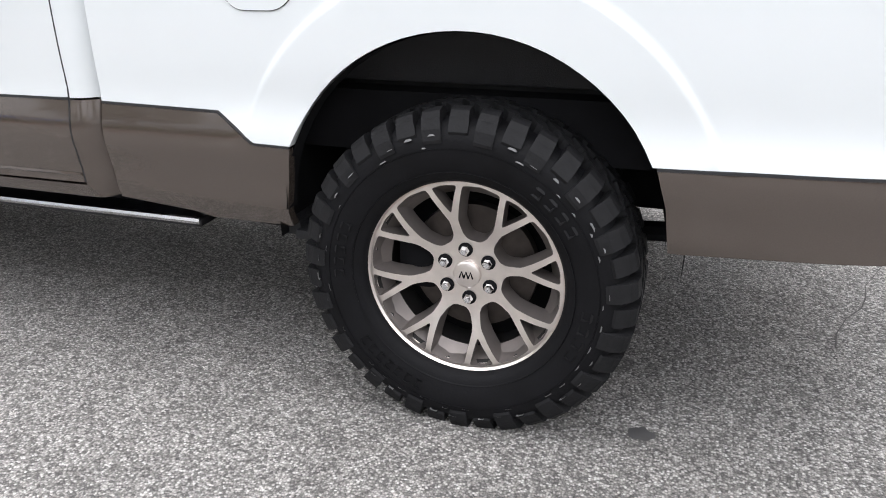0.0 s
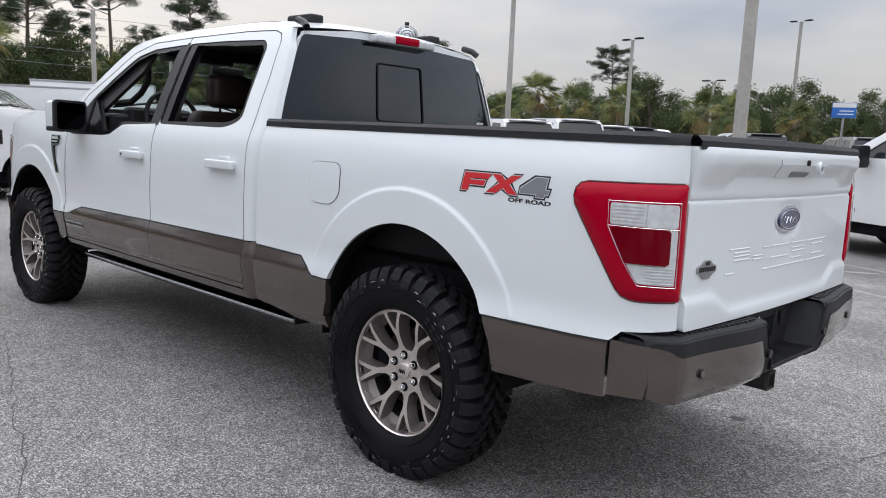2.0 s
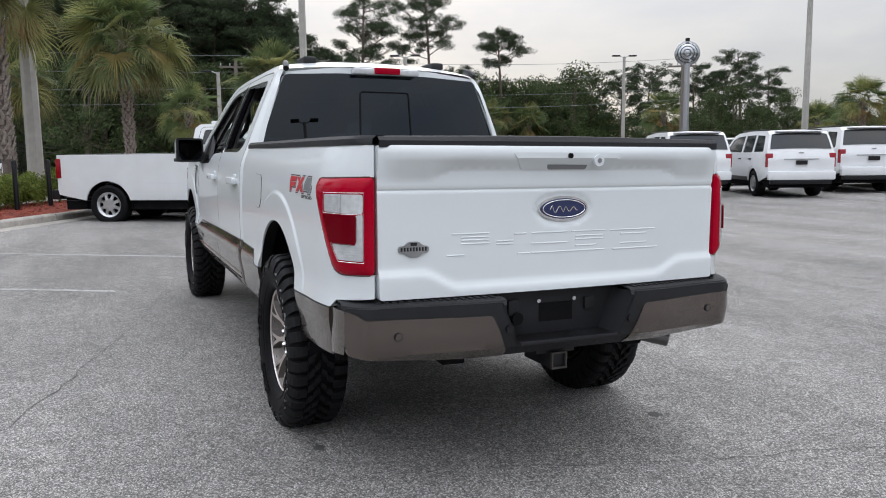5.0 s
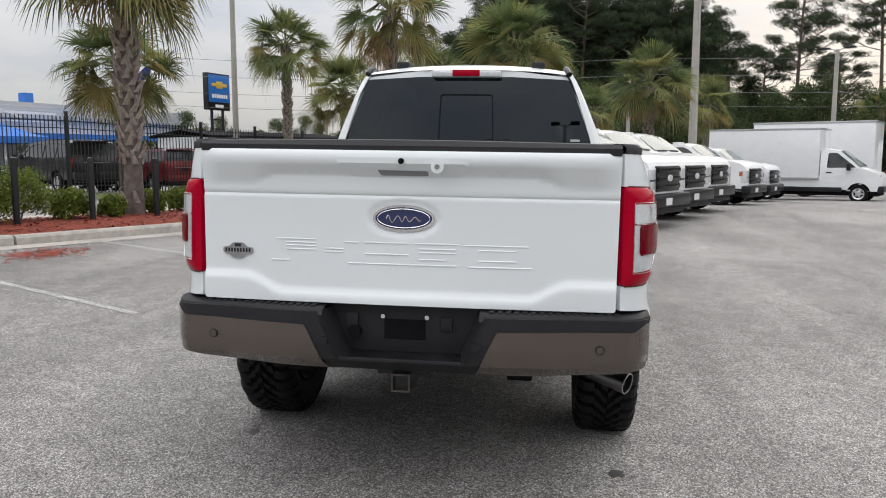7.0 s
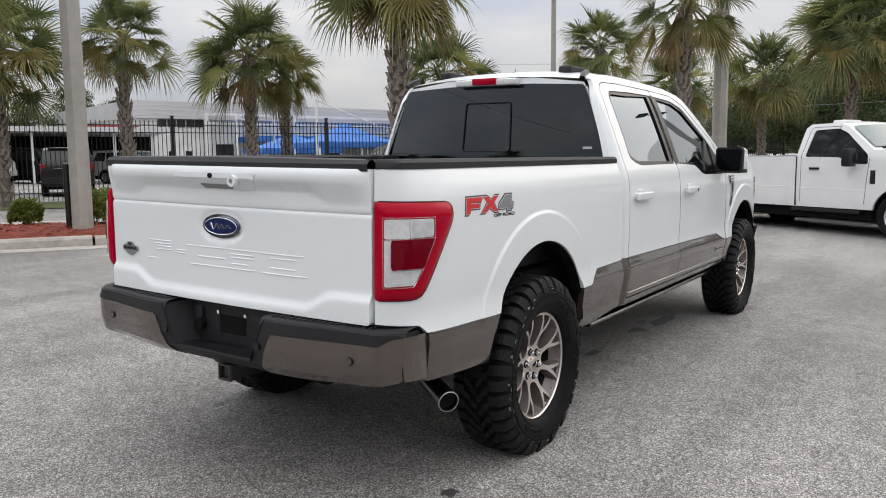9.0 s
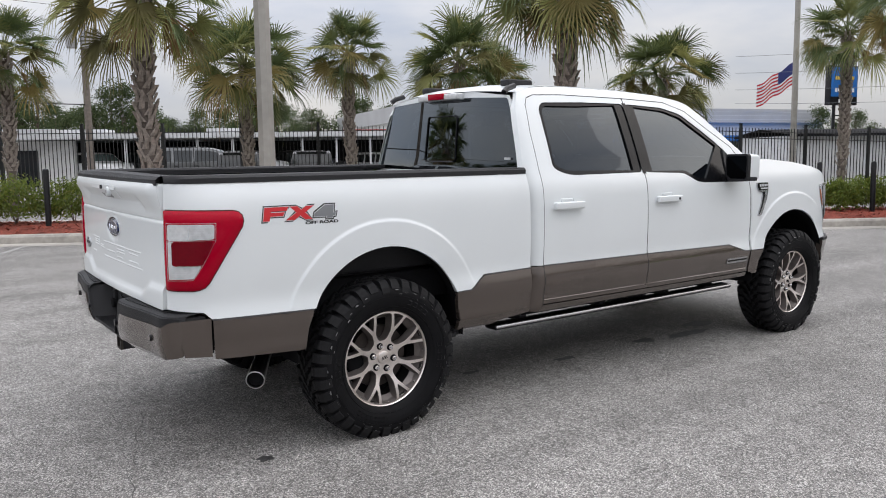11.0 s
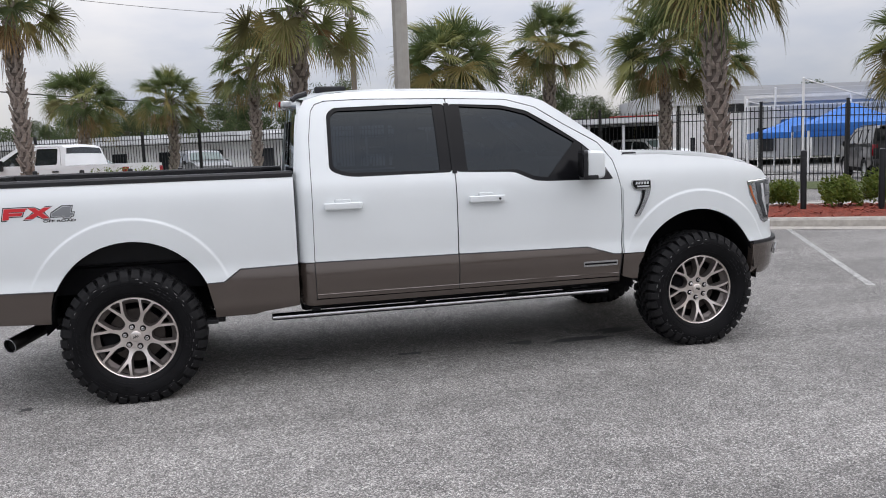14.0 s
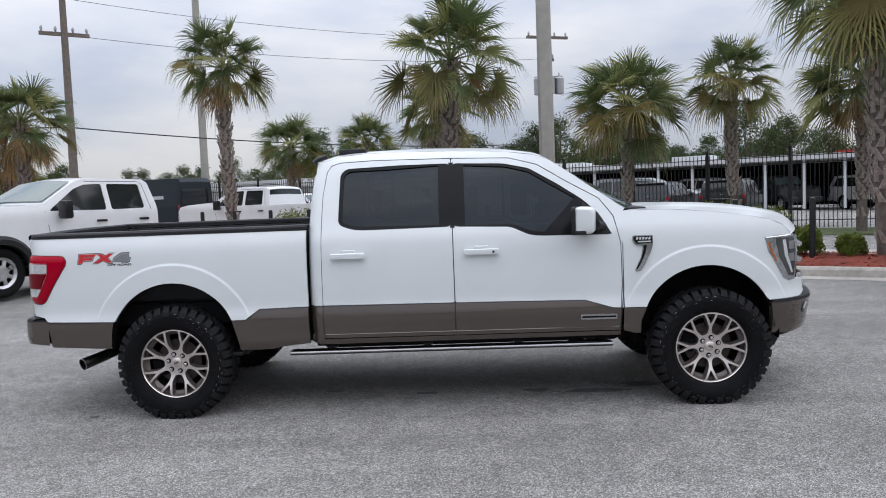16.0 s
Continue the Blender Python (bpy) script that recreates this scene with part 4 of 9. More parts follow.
# fuel door on the driver's side
bm = bmesh.new()
FUEL = rounded([(0.405, 1.252), (0.615, 1.252), (0.615, 1.11), (0.575, 1.070), (0.455, 1.070), (0.405, 1.115)], 0.045, 5)
panel(bm, FUEL, side_f(1, 0.0035), step=0.03, thick=0.004, flip=True)
fuel = part("fuel_door", bm, WHITE, truck, "white fuel door")
bm = bmesh.new()
pts = [side_f(1, 0.0008)(u, v, 0) for u, v in dense(FUEL, 0.03)]
tube(bm, pts + pts[:1], 0.0024, 5, cap=False)
part("fuel_door_gap", bm, DECAL_BLACK, fuel)

# roof
bm = bmesh.new()
zc = spline([1.05, 1.2, 1.5, 1.8, 2.2, 2.5, 2.72], [1.925, 1.968, 1.993, 1.999, 1.991, 1.971, 1.942])
xe_f = spline(np.linspace(0, 1, 8), [p[0] for p in ROOF_EDGE[2:]])
ze_f = spline(np.linspace(0, 1, 8), [p[1] for p in ROOF_EDGE[2:]])
rows = []
for i in range(41):
    t = i / 40
    xe, ze = float(xe_f(t)), float(ze_f(t))
    ye = float(W_SIDE(ze)) + 0.002
    xc = 1.068 + (2.735 - 1.068) * t
    row = []
    for j in range(33):
        v = -1 + 2 * j / 32
        k = 1 - abs(v) ** 2.6
        row.append(Vector((xe + (xc - xe) * (1 - v * v), v * ye, ze + (float(zc(xc)) - ze) * k)))
    rows.append(row)
grid(bm, rows)
bmesh.ops.recalc_face_normals(bm, faces=bm.faces[:])
roof = part("roof", bm, WHITE, truck, "white roof skin", sharp=60)
bm = bmesh.new()
grid(bm, [[p - Vector((0, 0, 0.045)) for p in r[2:-2]] for r in rows[1:-1]])
part("headliner", bm, LINING, truck, "pale roof lining")
for sgn in (1, -1):
    bm = bmesh.new()
    box(bm, 1.24, 1.46, sgn * 0.41, sgn * 0.50, 1.955, 2.004, 0.018, 3)
    part("roof_rack_foot", bm, BLACK, roof, "black roof mount cover")
    bm = bmesh.new()
    tube(bm, [(1.068, sgn * 0.655, 1.90), (1.10, sgn * 0.645, 1.925), (1.17, sgn * 0.635, 1.945)], 0.019, 8)
    part("roof_ditch_cap", bm, SATIN, roof)

# windscreen, hood
bm = bmesh.new()
rows = []
for i in range(13):
    t = i / 12
    xe, ze = 3.40 + (2.855 - 3.40) * t, 1.470 + (1.868 - 1.470) * t
    xc, z_c = 3.60 + (2.745 - 3.60) * t, 1.475 + (1.945 - 1.475) * t
    ye = float(W_SIDE(ze)) - 0.012
    rows.append([Vector((xe + (xc - xe) * (1 - v * v), v * ye, ze + (z_c - ze) * (1 - v * v))) for v in (-1 + 2 * j / 24 for j in range(25))])
grid(bm, rows)
part("windscreen", bm, CLEAR, truck, "clear windscreen", sharp=0)
bm = bmesh.new()
fx, fz = spline(np.linspace(0, 1, 7), [p[0] for p in FENDER_TOP]), spline(np.linspace(0, 1, 7), [p[1] for p in FENDER_TOP])
hxc = lambda t: 3.60 + (4.885 - 3.60) * t
hzc = spline([3.6, 3.8, 4.2, 4.5, 4.7, 4.82, 4.885], [1.456, 1.464, 1.454, 1.424, 1.386, 1.336, 1.268])
rows = []
for i in range(29):
    t = i / 28
    e = side_f(1)(float(fx(t)), float(fz(t)), 0)
    xc = hxc(t)
    row = []
    for j in range(41):
        v = -1 + 2 * j / 40
        k = 1 - abs(v) ** 2.2
        ridge = 0.007 * smooth01(0.62, 0.5, abs(v)) * smooth01(0, 0.15, t)
        row.append(Vector((e.x + (xc - e.x) * (1 - v * v), v * e.y, e.z + (float(hzc(xc)) - e.z) * k + ridge)))
    rows.append(row)
grid(bm, rows)
bmesh.ops.recalc_face_normals(bm, faces=bm.faces[:])
hood = part("hood", bm, WHITE, truck, "white hood", sharp=60)
bm = bmesh.new()
box(bm, 3.36, 3.60, -0.72, 0.72, 1.425, 1.468, 0.01)
part("cowl_grille", bm, BLACK, hood, "black cowl")
bm = bmesh.new()
for sgn in (1, -1):
    tube(bm, [(3.52, sgn * 0.55, 1.485), (3.42, sgn * 0.30, 1.530), (3.36, sgn * 0.05, 1.575)], 0.008, 6)
pieces("wiper", bm, BLACK, hood)
# nose: grille and front bumper
bm = bmesh.new()
rows = []
for z in np.linspace(0.80, 1.235, 10):
    rows.append([Vector((4.86 - 0.10 * (y / 0.62) ** 2 - 0.05 * abs(z - 1.0), y, z)) for y in np.linspace(-0.66, 0.66, 25)])
grid(bm, rows)
bmesh.ops.recalc_face_normals(bm, faces=bm.faces[:])
bmesh.ops.solidify(bm, geom=bm.faces[:], thickness=0.03)
grille = part("grille", bm, SATIN, truck, "black grille with chrome bars")
for z in (0.90, 1.02, 1.14):
    bm = bmesh.new()
    tube(bm, [(4.880 - 0.10 * (y / 0.62) ** 2, y, z) for y in np.linspace(-0.64, 0.64, 17)], 0.022, 8)
    part("grille_bar", bm, CHROME, grille)
bm = bmesh.new()
for sgn in (1, -1):
    panel(bm, [(4.455, 0.515), (4.452, 0.63), (4.435, 0.745), (4.70, 0.752), (S_F, 0.752), (S_F, 0.62), (4.9, 0.535), (4.60, 0.500)], side_f(sgn, 0.02), step=0.04, thick=0.05, flip=sgn > 0)
fb = part("front_bumper", bm, BROWN, truck, "bronze front bumper")
bm = bmesh.new()
for sgn in (1, -1):
    panel(bm, [(4.44, 0.742), (4.44, 0.765), (4.70, 0.77), (S_F, 0.80), (S_F, 0.75), (4.70, 0.748)], side_f(sgn, 0.026), step=0.04, thick=0.05, flip=sgn > 0)
    panel(bm, [(4.46, 0.395), (4.455, 0.52), (4.60, 0.505), (5.2, 0.50), (5.2, 0.485), (4.60, 0.470), (4.54, 0.395)], side_f(sgn, -0.04), step=0.05, thick=0.03, flip=sgn > 0)
part("bumper_valance", bm, BLACK, fb, "black valance and cap strip")
bm = bmesh.new()
for sgn in (1, -1):
    tube(bm, [side_f(sgn, 0.03)(s, z, 0) for s, z in ((4.74, 0.72), (4.72, 0.68), (4.74, 0.64))], 0.008, 6)
pieces("fog_lamp_bezel", bm, STEEL, fb)

# rear wall of the cab with its glass
def back_x(y, z):
    return 1.062 + max(0.0, z - 1.42) * 0.10 - 0.028 * (1 - (y / 0.85) ** 2)


def back_f(lift=0.0):
    def f(y, z, d):
        return Vector((back_x(y, z) - lift + d, y, z))
    return f


def half(z):
    return float(W_SIDE(z)) - 0.048


BACK_GLASS = rounded([(-0.832, 1.40), (-0.664, 1.868), (-0.30, 1.886), (0.30, 1.886), (0.664, 1.868), (0.832, 1.40)], 0.03, 3)
BACK = [(-half(0.9), 0.62), (-half(1.40), 1.40), (-half(1.65), 1.65), (-half(1.82), 1.82), (-half(1.885), 1.885), (-0.30, 1.925), (0.30, 1.925), (half(1.885), 1.885), (half(1.82), 1.82), (half(1.65), 1.65), (half(1.40), 1.40), (half(0.9), 0.62)]
bm = bmesh.new()
panel(bm, BACK, back_f(), holes=[BACK_GLASS], step=0.05, thick=0.03, flip=True)
back = part("cab_back", bm, WHITE, truck, "white cab back panel")
SLIDER = rounded([(-0.178, 1.462), (-0.168, 1.772), (0.168, 1.772), (0.178, 1.462)], 0.02, 3)
bm = bmesh.new()
panel(bm, [(p[0] * 0.995, p[1]) for p in BACK_GLASS], back_f(-0.004), step=0.06, thick=0, flip=True)
rg = part("rear_window", bm, PRIVACY, back, "dark privacy rear window with sliding centre pane")
bm = bmesh.new()
p3 = [back_f(0.001)(u, v, 0) for u, v in dense(SLIDER, 0.04)]
tube(bm, p3 + p3[:1], 0.005, 5, cap=False)
part("slider_seal", bm, GLOSSBLACK, rg)
bm = bmesh.new()
box(bm, back_x(-0.7, 1.5) - 0.006, back_x(-0.7, 1.5) - 0.001, -0.735, -0.675, 1.478, 1.492)
part("window_label", bm, DECAL_PALE, rg)
# high brake lamp
bm = bmesh.new()
box(bm, 1.015, 1.10, -0.225, 0.225, 1.878, 1.922, 0.014, 3)
hb = part("high_brake_lamp", bm, CLEAR_LENS, truck, "high brake lamp with red centre")
bm = bmesh.new()
box(bm, 1.004, 1.08, -0.088, 0.088, 1.884, 1.926, 0.008, 2)
part("red_lens", bm, RED_LENS, hb)

# bed: floor, inner walls, rail caps
bm = bmesh.new()
box(bm, -1.08, 1.02, -0.72, 0.72, 0.86, 0.90)
for sgn in (1, -1):
    box(bm, -1.06, 1.02, sgn * 0.735, sgn * 0.775, 0.88, 1.385, 0.01)
    box(bm, -0.42, 0.42, sgn * 0.52, sgn * 0.76, 0.90, 1.12, 0.03)
box(bm, 0.985, 1.02, -0.76, 0.76, 0.88, 1.385, 0.01)
pieces("bed_liner", bm, BLACK, truck, "black bed liner")
for sgn in (1, -1):
    bm = bmesh.new()
    n = 40
    rows = []
    for i in range(n + 1):
        s = S_R + 0.002 + (1.028 - S_R - 0.002) * i / n
        o = side_f(sgn)(s, 1.395, 0)
        x, y, nn = PLAN(s)
        zt = 1.402
        yo = o.y
        yi = sgn * min(abs(o.y) - 0.05, 0.765)
        rows.append([Vector((o.x, yo + sgn * 0.004, zt - 0.006)), Vector((o.x, yo + sgn * 0.003, zt + 0.018)), Vector((o.x, yo - sgn * 0.012, zt + 0.031)), Vector((o.x, yi + sgn * 0.01, zt + 0.031)), Vector((o.x, yi, zt + 0.02)), Vector((o.x, yi, zt - 0.01))])
    grid(bm, rows)
    bmesh.ops.recalc_face_normals(bm, faces=bm.faces[:])
    part("bed_rail_cap", bm, BLACK, truck, "black bed rail cap")
    bm = bmesh.new()
    box(bm, 0.86, 1.03, sgn * 0.70, sgn * 0.90, 1.40, 1.432, 0.01)
    part("rail_cap_end", bm, BLACK, truck)

# tailgate
def gate_x(y, z):
    a = abs(y)
    x = -1.128 - 0.026 * (1 - (a / 0.82) ** 2)
    zl = 1.302 - 0.040 * smooth01(0.50, 0.62, a)
    x -= 0.042 * (1 - 0.6 * smooth01(0.72, 0.80, a)) * min(1.0, max(0.0, (z - zl) / (1.350 - zl)))
    x += 0.010 * smooth01(1.385, 1.40, z)
    zl2 = 0.842 + 0.062 * smooth01(0.47, 0.63, a)
    x -= 0.016 * smooth01(zl2 + 0.022, zl2 - 0.012, z)
    x += 0.007 * math.exp(-((z - 1.226) / 0.0045) ** 2)
    r2 = (y / 0.135) ** 2 + ((z - 1.142) / 0.066) ** 2
    x += 0.010 * smooth01(1.15, 0.9, r2)
    return x


def gate_f(lift=0.0):
    def f(y, z, d):
        return Vector((gate_x(y, z) - lift + d, y, z))
    return f


bm = bmesh.new()
panel(bm, rounded([(-0.803, 0.808), (-0.806, 1.397), (0.806, 1.397), (0.803, 0.808)], 0.012, 3), gate_f(), step=0.0145, thick=0.05, flip=True, extra=[(y, z) for z in (1.217, 1.2215, 1.226, 1.2305, 1.235) for y in np.linspace(-0.795, 0.795, 190)] + [(y, 1.350) for y in np.linspace(-0.795, 0.795, 190)] + [(y, 1.302 - 0.040 * smooth01(0.50, 0.62, abs(y))) for y in np.linspace(-0.795, 0.795, 190)])
gate = part("tailgate", bm, WHITE, truck, "white tailgate with embossed strokes", sharp=70)
bm = bmesh.new()
rows = []
for i in range(33):
    y = -0.804 + 1.608 * i / 32
    x = -1.126 - 0.026 * (1 - (abs(y) / 0.82) ** 2)
    lipz = 0.004 * math.cos(y * 3)
    rows.append([Vector((x - 0.022, y, 1.388)), Vector((x - 0.024, y, 1.415)), Vector((x - 0.010, y, 1.432 + lipz)), Vector((x + 0.06, y, 1.436 + lipz)), Vector((x + 0.075, y, 1.425)), Vector((x + 0.075, y, 1.37))])
grid(bm, rows)
bmesh.ops.recalc_face_normals(bm, faces=bm.faces[:])
part("tailgate_cap", bm, BLACK, gate, "black tailgate cap")
# handle, a grey panel painted as the shade in its recess, camera and lock
bm = bmesh.new()
panel(bm, rounded([(-0.215, 1.300), (-0.262, 1.372), (0.262, 1.372), (0.205, 1.300)], 0.014, 3), gate_f(0.004), step=0.02, thick=0.03, flip=True)
ghd = part("tailgate_handle", bm, WHITE, gate, "white tailgate handle with camera and lock")
bm = bmesh.new()
panel(bm, rounded([(-0.095, 1.303), (-0.095, 1.322), (0.098, 1.324), (0.085, 1.303)], 0.005, 2), gate_f(0.007), step=0.02, thick=0.004, flip=True)
part("handle_recess", bm, mat("handle_shadow_grey", (0.22, 0.22, 0.22), 0.6), ghd)
bm = bmesh.new()
xx = gate_x(0.0, 1.355) - 0.004
rod(bm, (xx + 0.01, 0.003, 1.359), (xx - 0.008, 0.003, 1.359), 0.011, seg=14)
part("rear_camera", bm, GLOSSBLACK, ghd)
bm = bmesh.new()
rod(bm, (xx + 0.01, -0.133, 1.340), (xx - 0.010, -0.133, 1.340), 0.024, seg=20)
lock = part("lock", bm, WHITE, ghd)
bm = bmesh.new()
rod(bm, (xx + 0.01, -0.133, 1.340), (xx - 0.0125, -0.133, 1.340), 0.010, seg=14)
part("lock_barrel", bm, STEEL, ghd)
# oval emblem
for nm, a, b, lift, material in (("emblem_rim", 0.120, 0.052, 0.004, CHROME), ("emblem_field", 0.109, 0.042, 0.009, BLUE_OVAL), ("emblem_ring", 0.0, 0.0, 0, CHROME)):
    bm = bmesh.new()
    if a:
        panel(bm, [(a * math.cos(k * math.tau / 48), 1.142 + b * math.sin(k * math.tau / 48)) for k in range(48)], lambda y, z, d, q=lift: Vector((-1.148 - q + d, y, z)), step=0.02, thick=0.012, flip=True)
        part(nm, bm, material, gate, "blue oval emblem with a chrome rim" if nm == "emblem_field" else "")
    else:
        ring = [Vector((-1.158, 0.101 * math.cos(k * math.tau / 48), 1.142 + 0.036 * math.sin(k * math.tau / 48))) for k in range(49)]
        tube(bm, ring, 0.0016, 5, cap=False)
        # a plain flowing stroke where the script stands
        tube(bm, [(-1.1585, 0.066 - 0.132 * k / 40, 1.140 + 0.010 * math.sin(k * 0.62 + 0.6 * math.sin(k * 0.31)) * (1.5 - 0.8 * k / 40)) for k in range(41)], 0.0017, 5)
        part(nm, bm, CHROME, gate)
# round-topped badge
bm = bmesh.new()
bad = rounded([(-0.062, -0.012), (-0.062, 0.012), (-0.036, 0.014), (-0.022, 0.030), (0.022, 0.030), (0.036, 0.014), (0.062, 0.012), (0.062, -0.012), (0.036, -0.016), (0.020, -0.032), (-0.020, -0.032), (-0.036, -0.016)], 0.010, 3)
panel(bm, [(0.664 + u, 1.000 + v) for u, v in bad], gate_f(0.007), step=0.02, thick=0.010, flip=True)
kb = part("round_badge", bm, STEEL, gate, "steel badge with dark characters")
bm = bmesh.new()
for k in range(9):
    u = -0.052 + k * 0.0122
    panel(bm, [(0.664 + u, 0.993), (0.664 + u, 1.008), (0.664 + u + 0.007, 1.008), (0.664 + u + 0.007, 0.993)], gate_f(0.0085), step=0.02, thick=0.002, flip=True)
panel(bm, [(0.652, 1.014), (0.650, 1.026), (0.678, 1.026), (0.676, 1.014)], gate_f(0.0085), step=0.02, thick=0.002, flip=True)
pieces("badge_bar", bm, DECAL_BLACK, kb, "unreadable dark characters")
# embossed strokes across the gate
bm = bmesh.new()
strokes = [(0.505, 0.345, 1.052), (0.465, 0.345, 1.038), (0.465, 0.345, 1.026), (0.465, 0.345, 1.012), (0.525, 0.452, 0.968), (0.310, 0.235, 1.018), (0.310, 0.235, 1.006), (0.230, 0.175, 1.045), (0.215, 0.160, 0.964), (0.150, -0.020, 1.046), (0.150, -0.020, 0.964), (0.150, -0.020, 1.002), (-0.040, -0.210, 1.046), (-0.060, -0.200, 1.026), (-0.060, -0.200, 1.012), (-0.060, -0.165, 0.985), (-0.025, -0.205, 0.964), (-0.235, -0.475, 1.044), (-0.290, -0.430, 1.026), (-0.290, -0.430, 0.986), (-0.250, -0.490, 0.962)]
for a, b, z in strokes:
    tube(bm, [gate_f(-0.0005)(a + (b - a) * t / 6, z, 0) for t in range(7)], 0.0034, 6)
pieces("embossed_stroke", bm, WHITE, gate, "embossed strokes in the paint")

# rear bumper
def bump_x(y):
    a = abs(y)
    return -1.232 + 0.05 * smooth01(0.35, 0.85, a) + 0.10 * max(0.0, (a - 0.82) / 0.12) ** 3


def bump_f(lift=0.0, base=0.0):
    def f(y, z, d):
        under = 0.06 * smooth01(0.60, 0.54, z) + 0.012 * smooth01(0.66, 0.60, z)
        return Vector((bump_x(y) + under - lift + d + base, y, z))
    return f


bm = bmesh.new()
panel(bm, rounded([(-0.905, 0.615), (-0.928, 0.70), (-0.928, 0.785), (-0.32, 0.785), (-0.245, 0.612), (0.245, 0.612), (0.32, 0.785), (0.928, 0.785), (0.928, 0.70), (0.905, 0.615), (0.80, 0.585), (0.32, 0.553), (-0.32, 0.553), (-0.80, 0.575)], 0.012, 2), bump_f(), step=0.03, thick=0.12, flip=True)
bumper = part("rear_bumper", bm, BLACK, truck, "black and bronze rear step bumper")
for sgn in (1, -1):
    bm = bmesh.new()
    poly = [(0.931, 0.772), (0.905, 0.766), (0.872, 0.742), (0.368, 0.734), (0.332, 0.66), (0.286, 0.554), (0.50, 0.556), (0.80, 0.576), (0.925, 0.600), (0.934, 0.69)]
    poly = rounded([(sgn * u, v) for u, v in poly], 0.010, 2)
    if sgn < 0:
        poly = poly[::-1]
    panel(bm, poly[::-1] if sgn > 0 else poly[::-1], bump_f(0.007), step=0.03, thick=0.012, flip=True)
    bp = part("bumper_panel", bm, BROWN, bumper, "bronze bumper end panel")
    bm = bmesh.new()
    for yy in (0.748, 0.292):
        p = bump_f(0.009)(sgn * yy, 0.675, 0)
        rod(bm, p + Vector((0.01, 0, 0)), p - Vector((0.004, 0, 0)), 0.0165, seg=18)
    pieces("parking_sensor", bm, SATIN if sgn else BROWN, bp, "round parking sensors")
    bm = bmesh.new()
    for yy in (0.748,):
        p = bump_f(0.012)(sgn * yy, 0.675, 0)
        rod(bm, p + Vector((0.004, 0, 0)), p - Vector((0.003, 0, 0)), 0.0125, seg=18)
    part("sensor_face", bm, BROWN, bp)
    # top step with ribs, and the corner wrap
    bm = bmesh.new()
    rows = []
    for i in range(20):
        y = sgn * (0.30 + 0.635 * i / 19)
        xb = bump_x(y)
        rows.append([Vector((xb + 0.002, y, 0.770)), Vector((xb + 0.012, y, 0.790)), Vector((xb + 0.03, y, 0.797)), Vector((-1.01, y, 0.800)), Vector((-0.985, y, 0.78))])
    grid(bm, rows)
    bmesh.ops.recalc_face_normals(bm, faces=bm.faces[:])
    for k in range(16):
        y = sgn * (0.345 + k * 0.031)
        box(bm, bump_x(y) + 0.035, -1.115, y - 0.009, y + 0.009, 0.794, 0.803, 0.002)
    part("bumper_step", bm, BLACK, bumper, "ribbed black step")
    bm = bmesh.new()
    rows = []
    for i in range(7):
        t_ = i / 6
        rows.append([bump_f(0.007)(sgn * 0.932, z, 0) * (1 - t_) + Vector((-0.970, sgn * 0.944, z)) * t_ + Vector((0, sgn * 0.006 * math.sin(math.pi * t_), 0)) for z in np.linspace(0.600 - 0.012 * t_, 0.771, 8)])
    grid(bm, rows)
    bmesh.ops.recalc_face_normals(bm, faces=bm.faces[:])
    part("bumper_end", bm, BROWN, bumper, "bronze bumper corner")
bm = bmesh.new()
box(bm, -1.105, -1.08, -0.32, 0.32, 0.60, 0.80, 0.006)
for sgn in (1, -1):
    grid(bm, [[(-1.235, sgn * 0.245, 0.606), (-1.235, sgn * 0.325, 0.785)], [(-1.10, sgn * 0.215, 0.606), (-1.10, sgn * 0.285, 0.785)]])
box(bm, -1.225, -1.10, -0.235, 0.235, 0.596, 0.612, 0.004)
box(bm, -1.118, -1.10, -0.19, -0.14, 0.70, 0.755, 0.008)
box(bm, -1.122, -1.10, 0.185, 0.235, 0.70, 0.765, 0.008)
recess = part("plate_recess", bm, BLACK, bumper, "black number plate recess")
bm = bmesh.new()
box(bm, -1.108, -1.102, -0.082, 0.082, 0.662, 0.742)
part("plate_opening", bm, DARK, recess)
bm = bmesh.new()
for y in (-0.087, 0.087):
    rod(bm, (-1.100, y, 0.752), (-1.114, y, 0.752), 0.009, seg=10)
pieces("plate_bolt", bm, CHROME, recess, "bright bolts")
bm = bmesh.new()
rod(bm, (-1.10, 0.198, 0.688), (-1.135, 0.198, 0.688), 0.026, seg=14)
part("tow_socket", bm, DARK, recess, "round tow socket")
bm = bmesh.new()
box(bm, -1.145, -0.92, -0.030, 0.045, 0.462, 0.535, 0.006)
box(bm, -1.13, -1.02, -0.085, 0.105, 0.525, 0.56, 0.008)
hitch = part("tow_hitch", bm, SATIN, truck, "black square tow hitch")
bm = bmesh.new()
for (y0, y1, z0, z1) in ((-0.030, 0.045, 0.527, 0.535), (-0.030, 0.045, 0.462, 0.470), (-0.030, -0.022, 0.470, 0.527), (0.037, 0.045, 0.470, 0.527)):
    box(bm, -1.158, -1.144, y0, y1, z0, z1)
part("hitch_rim", bm, mat("worn_receiver_steel", (0.07, 0.062, 0.055), 0.6, 0.4, var=0.3, scale=40.0), hitch, "worn steel mouth")
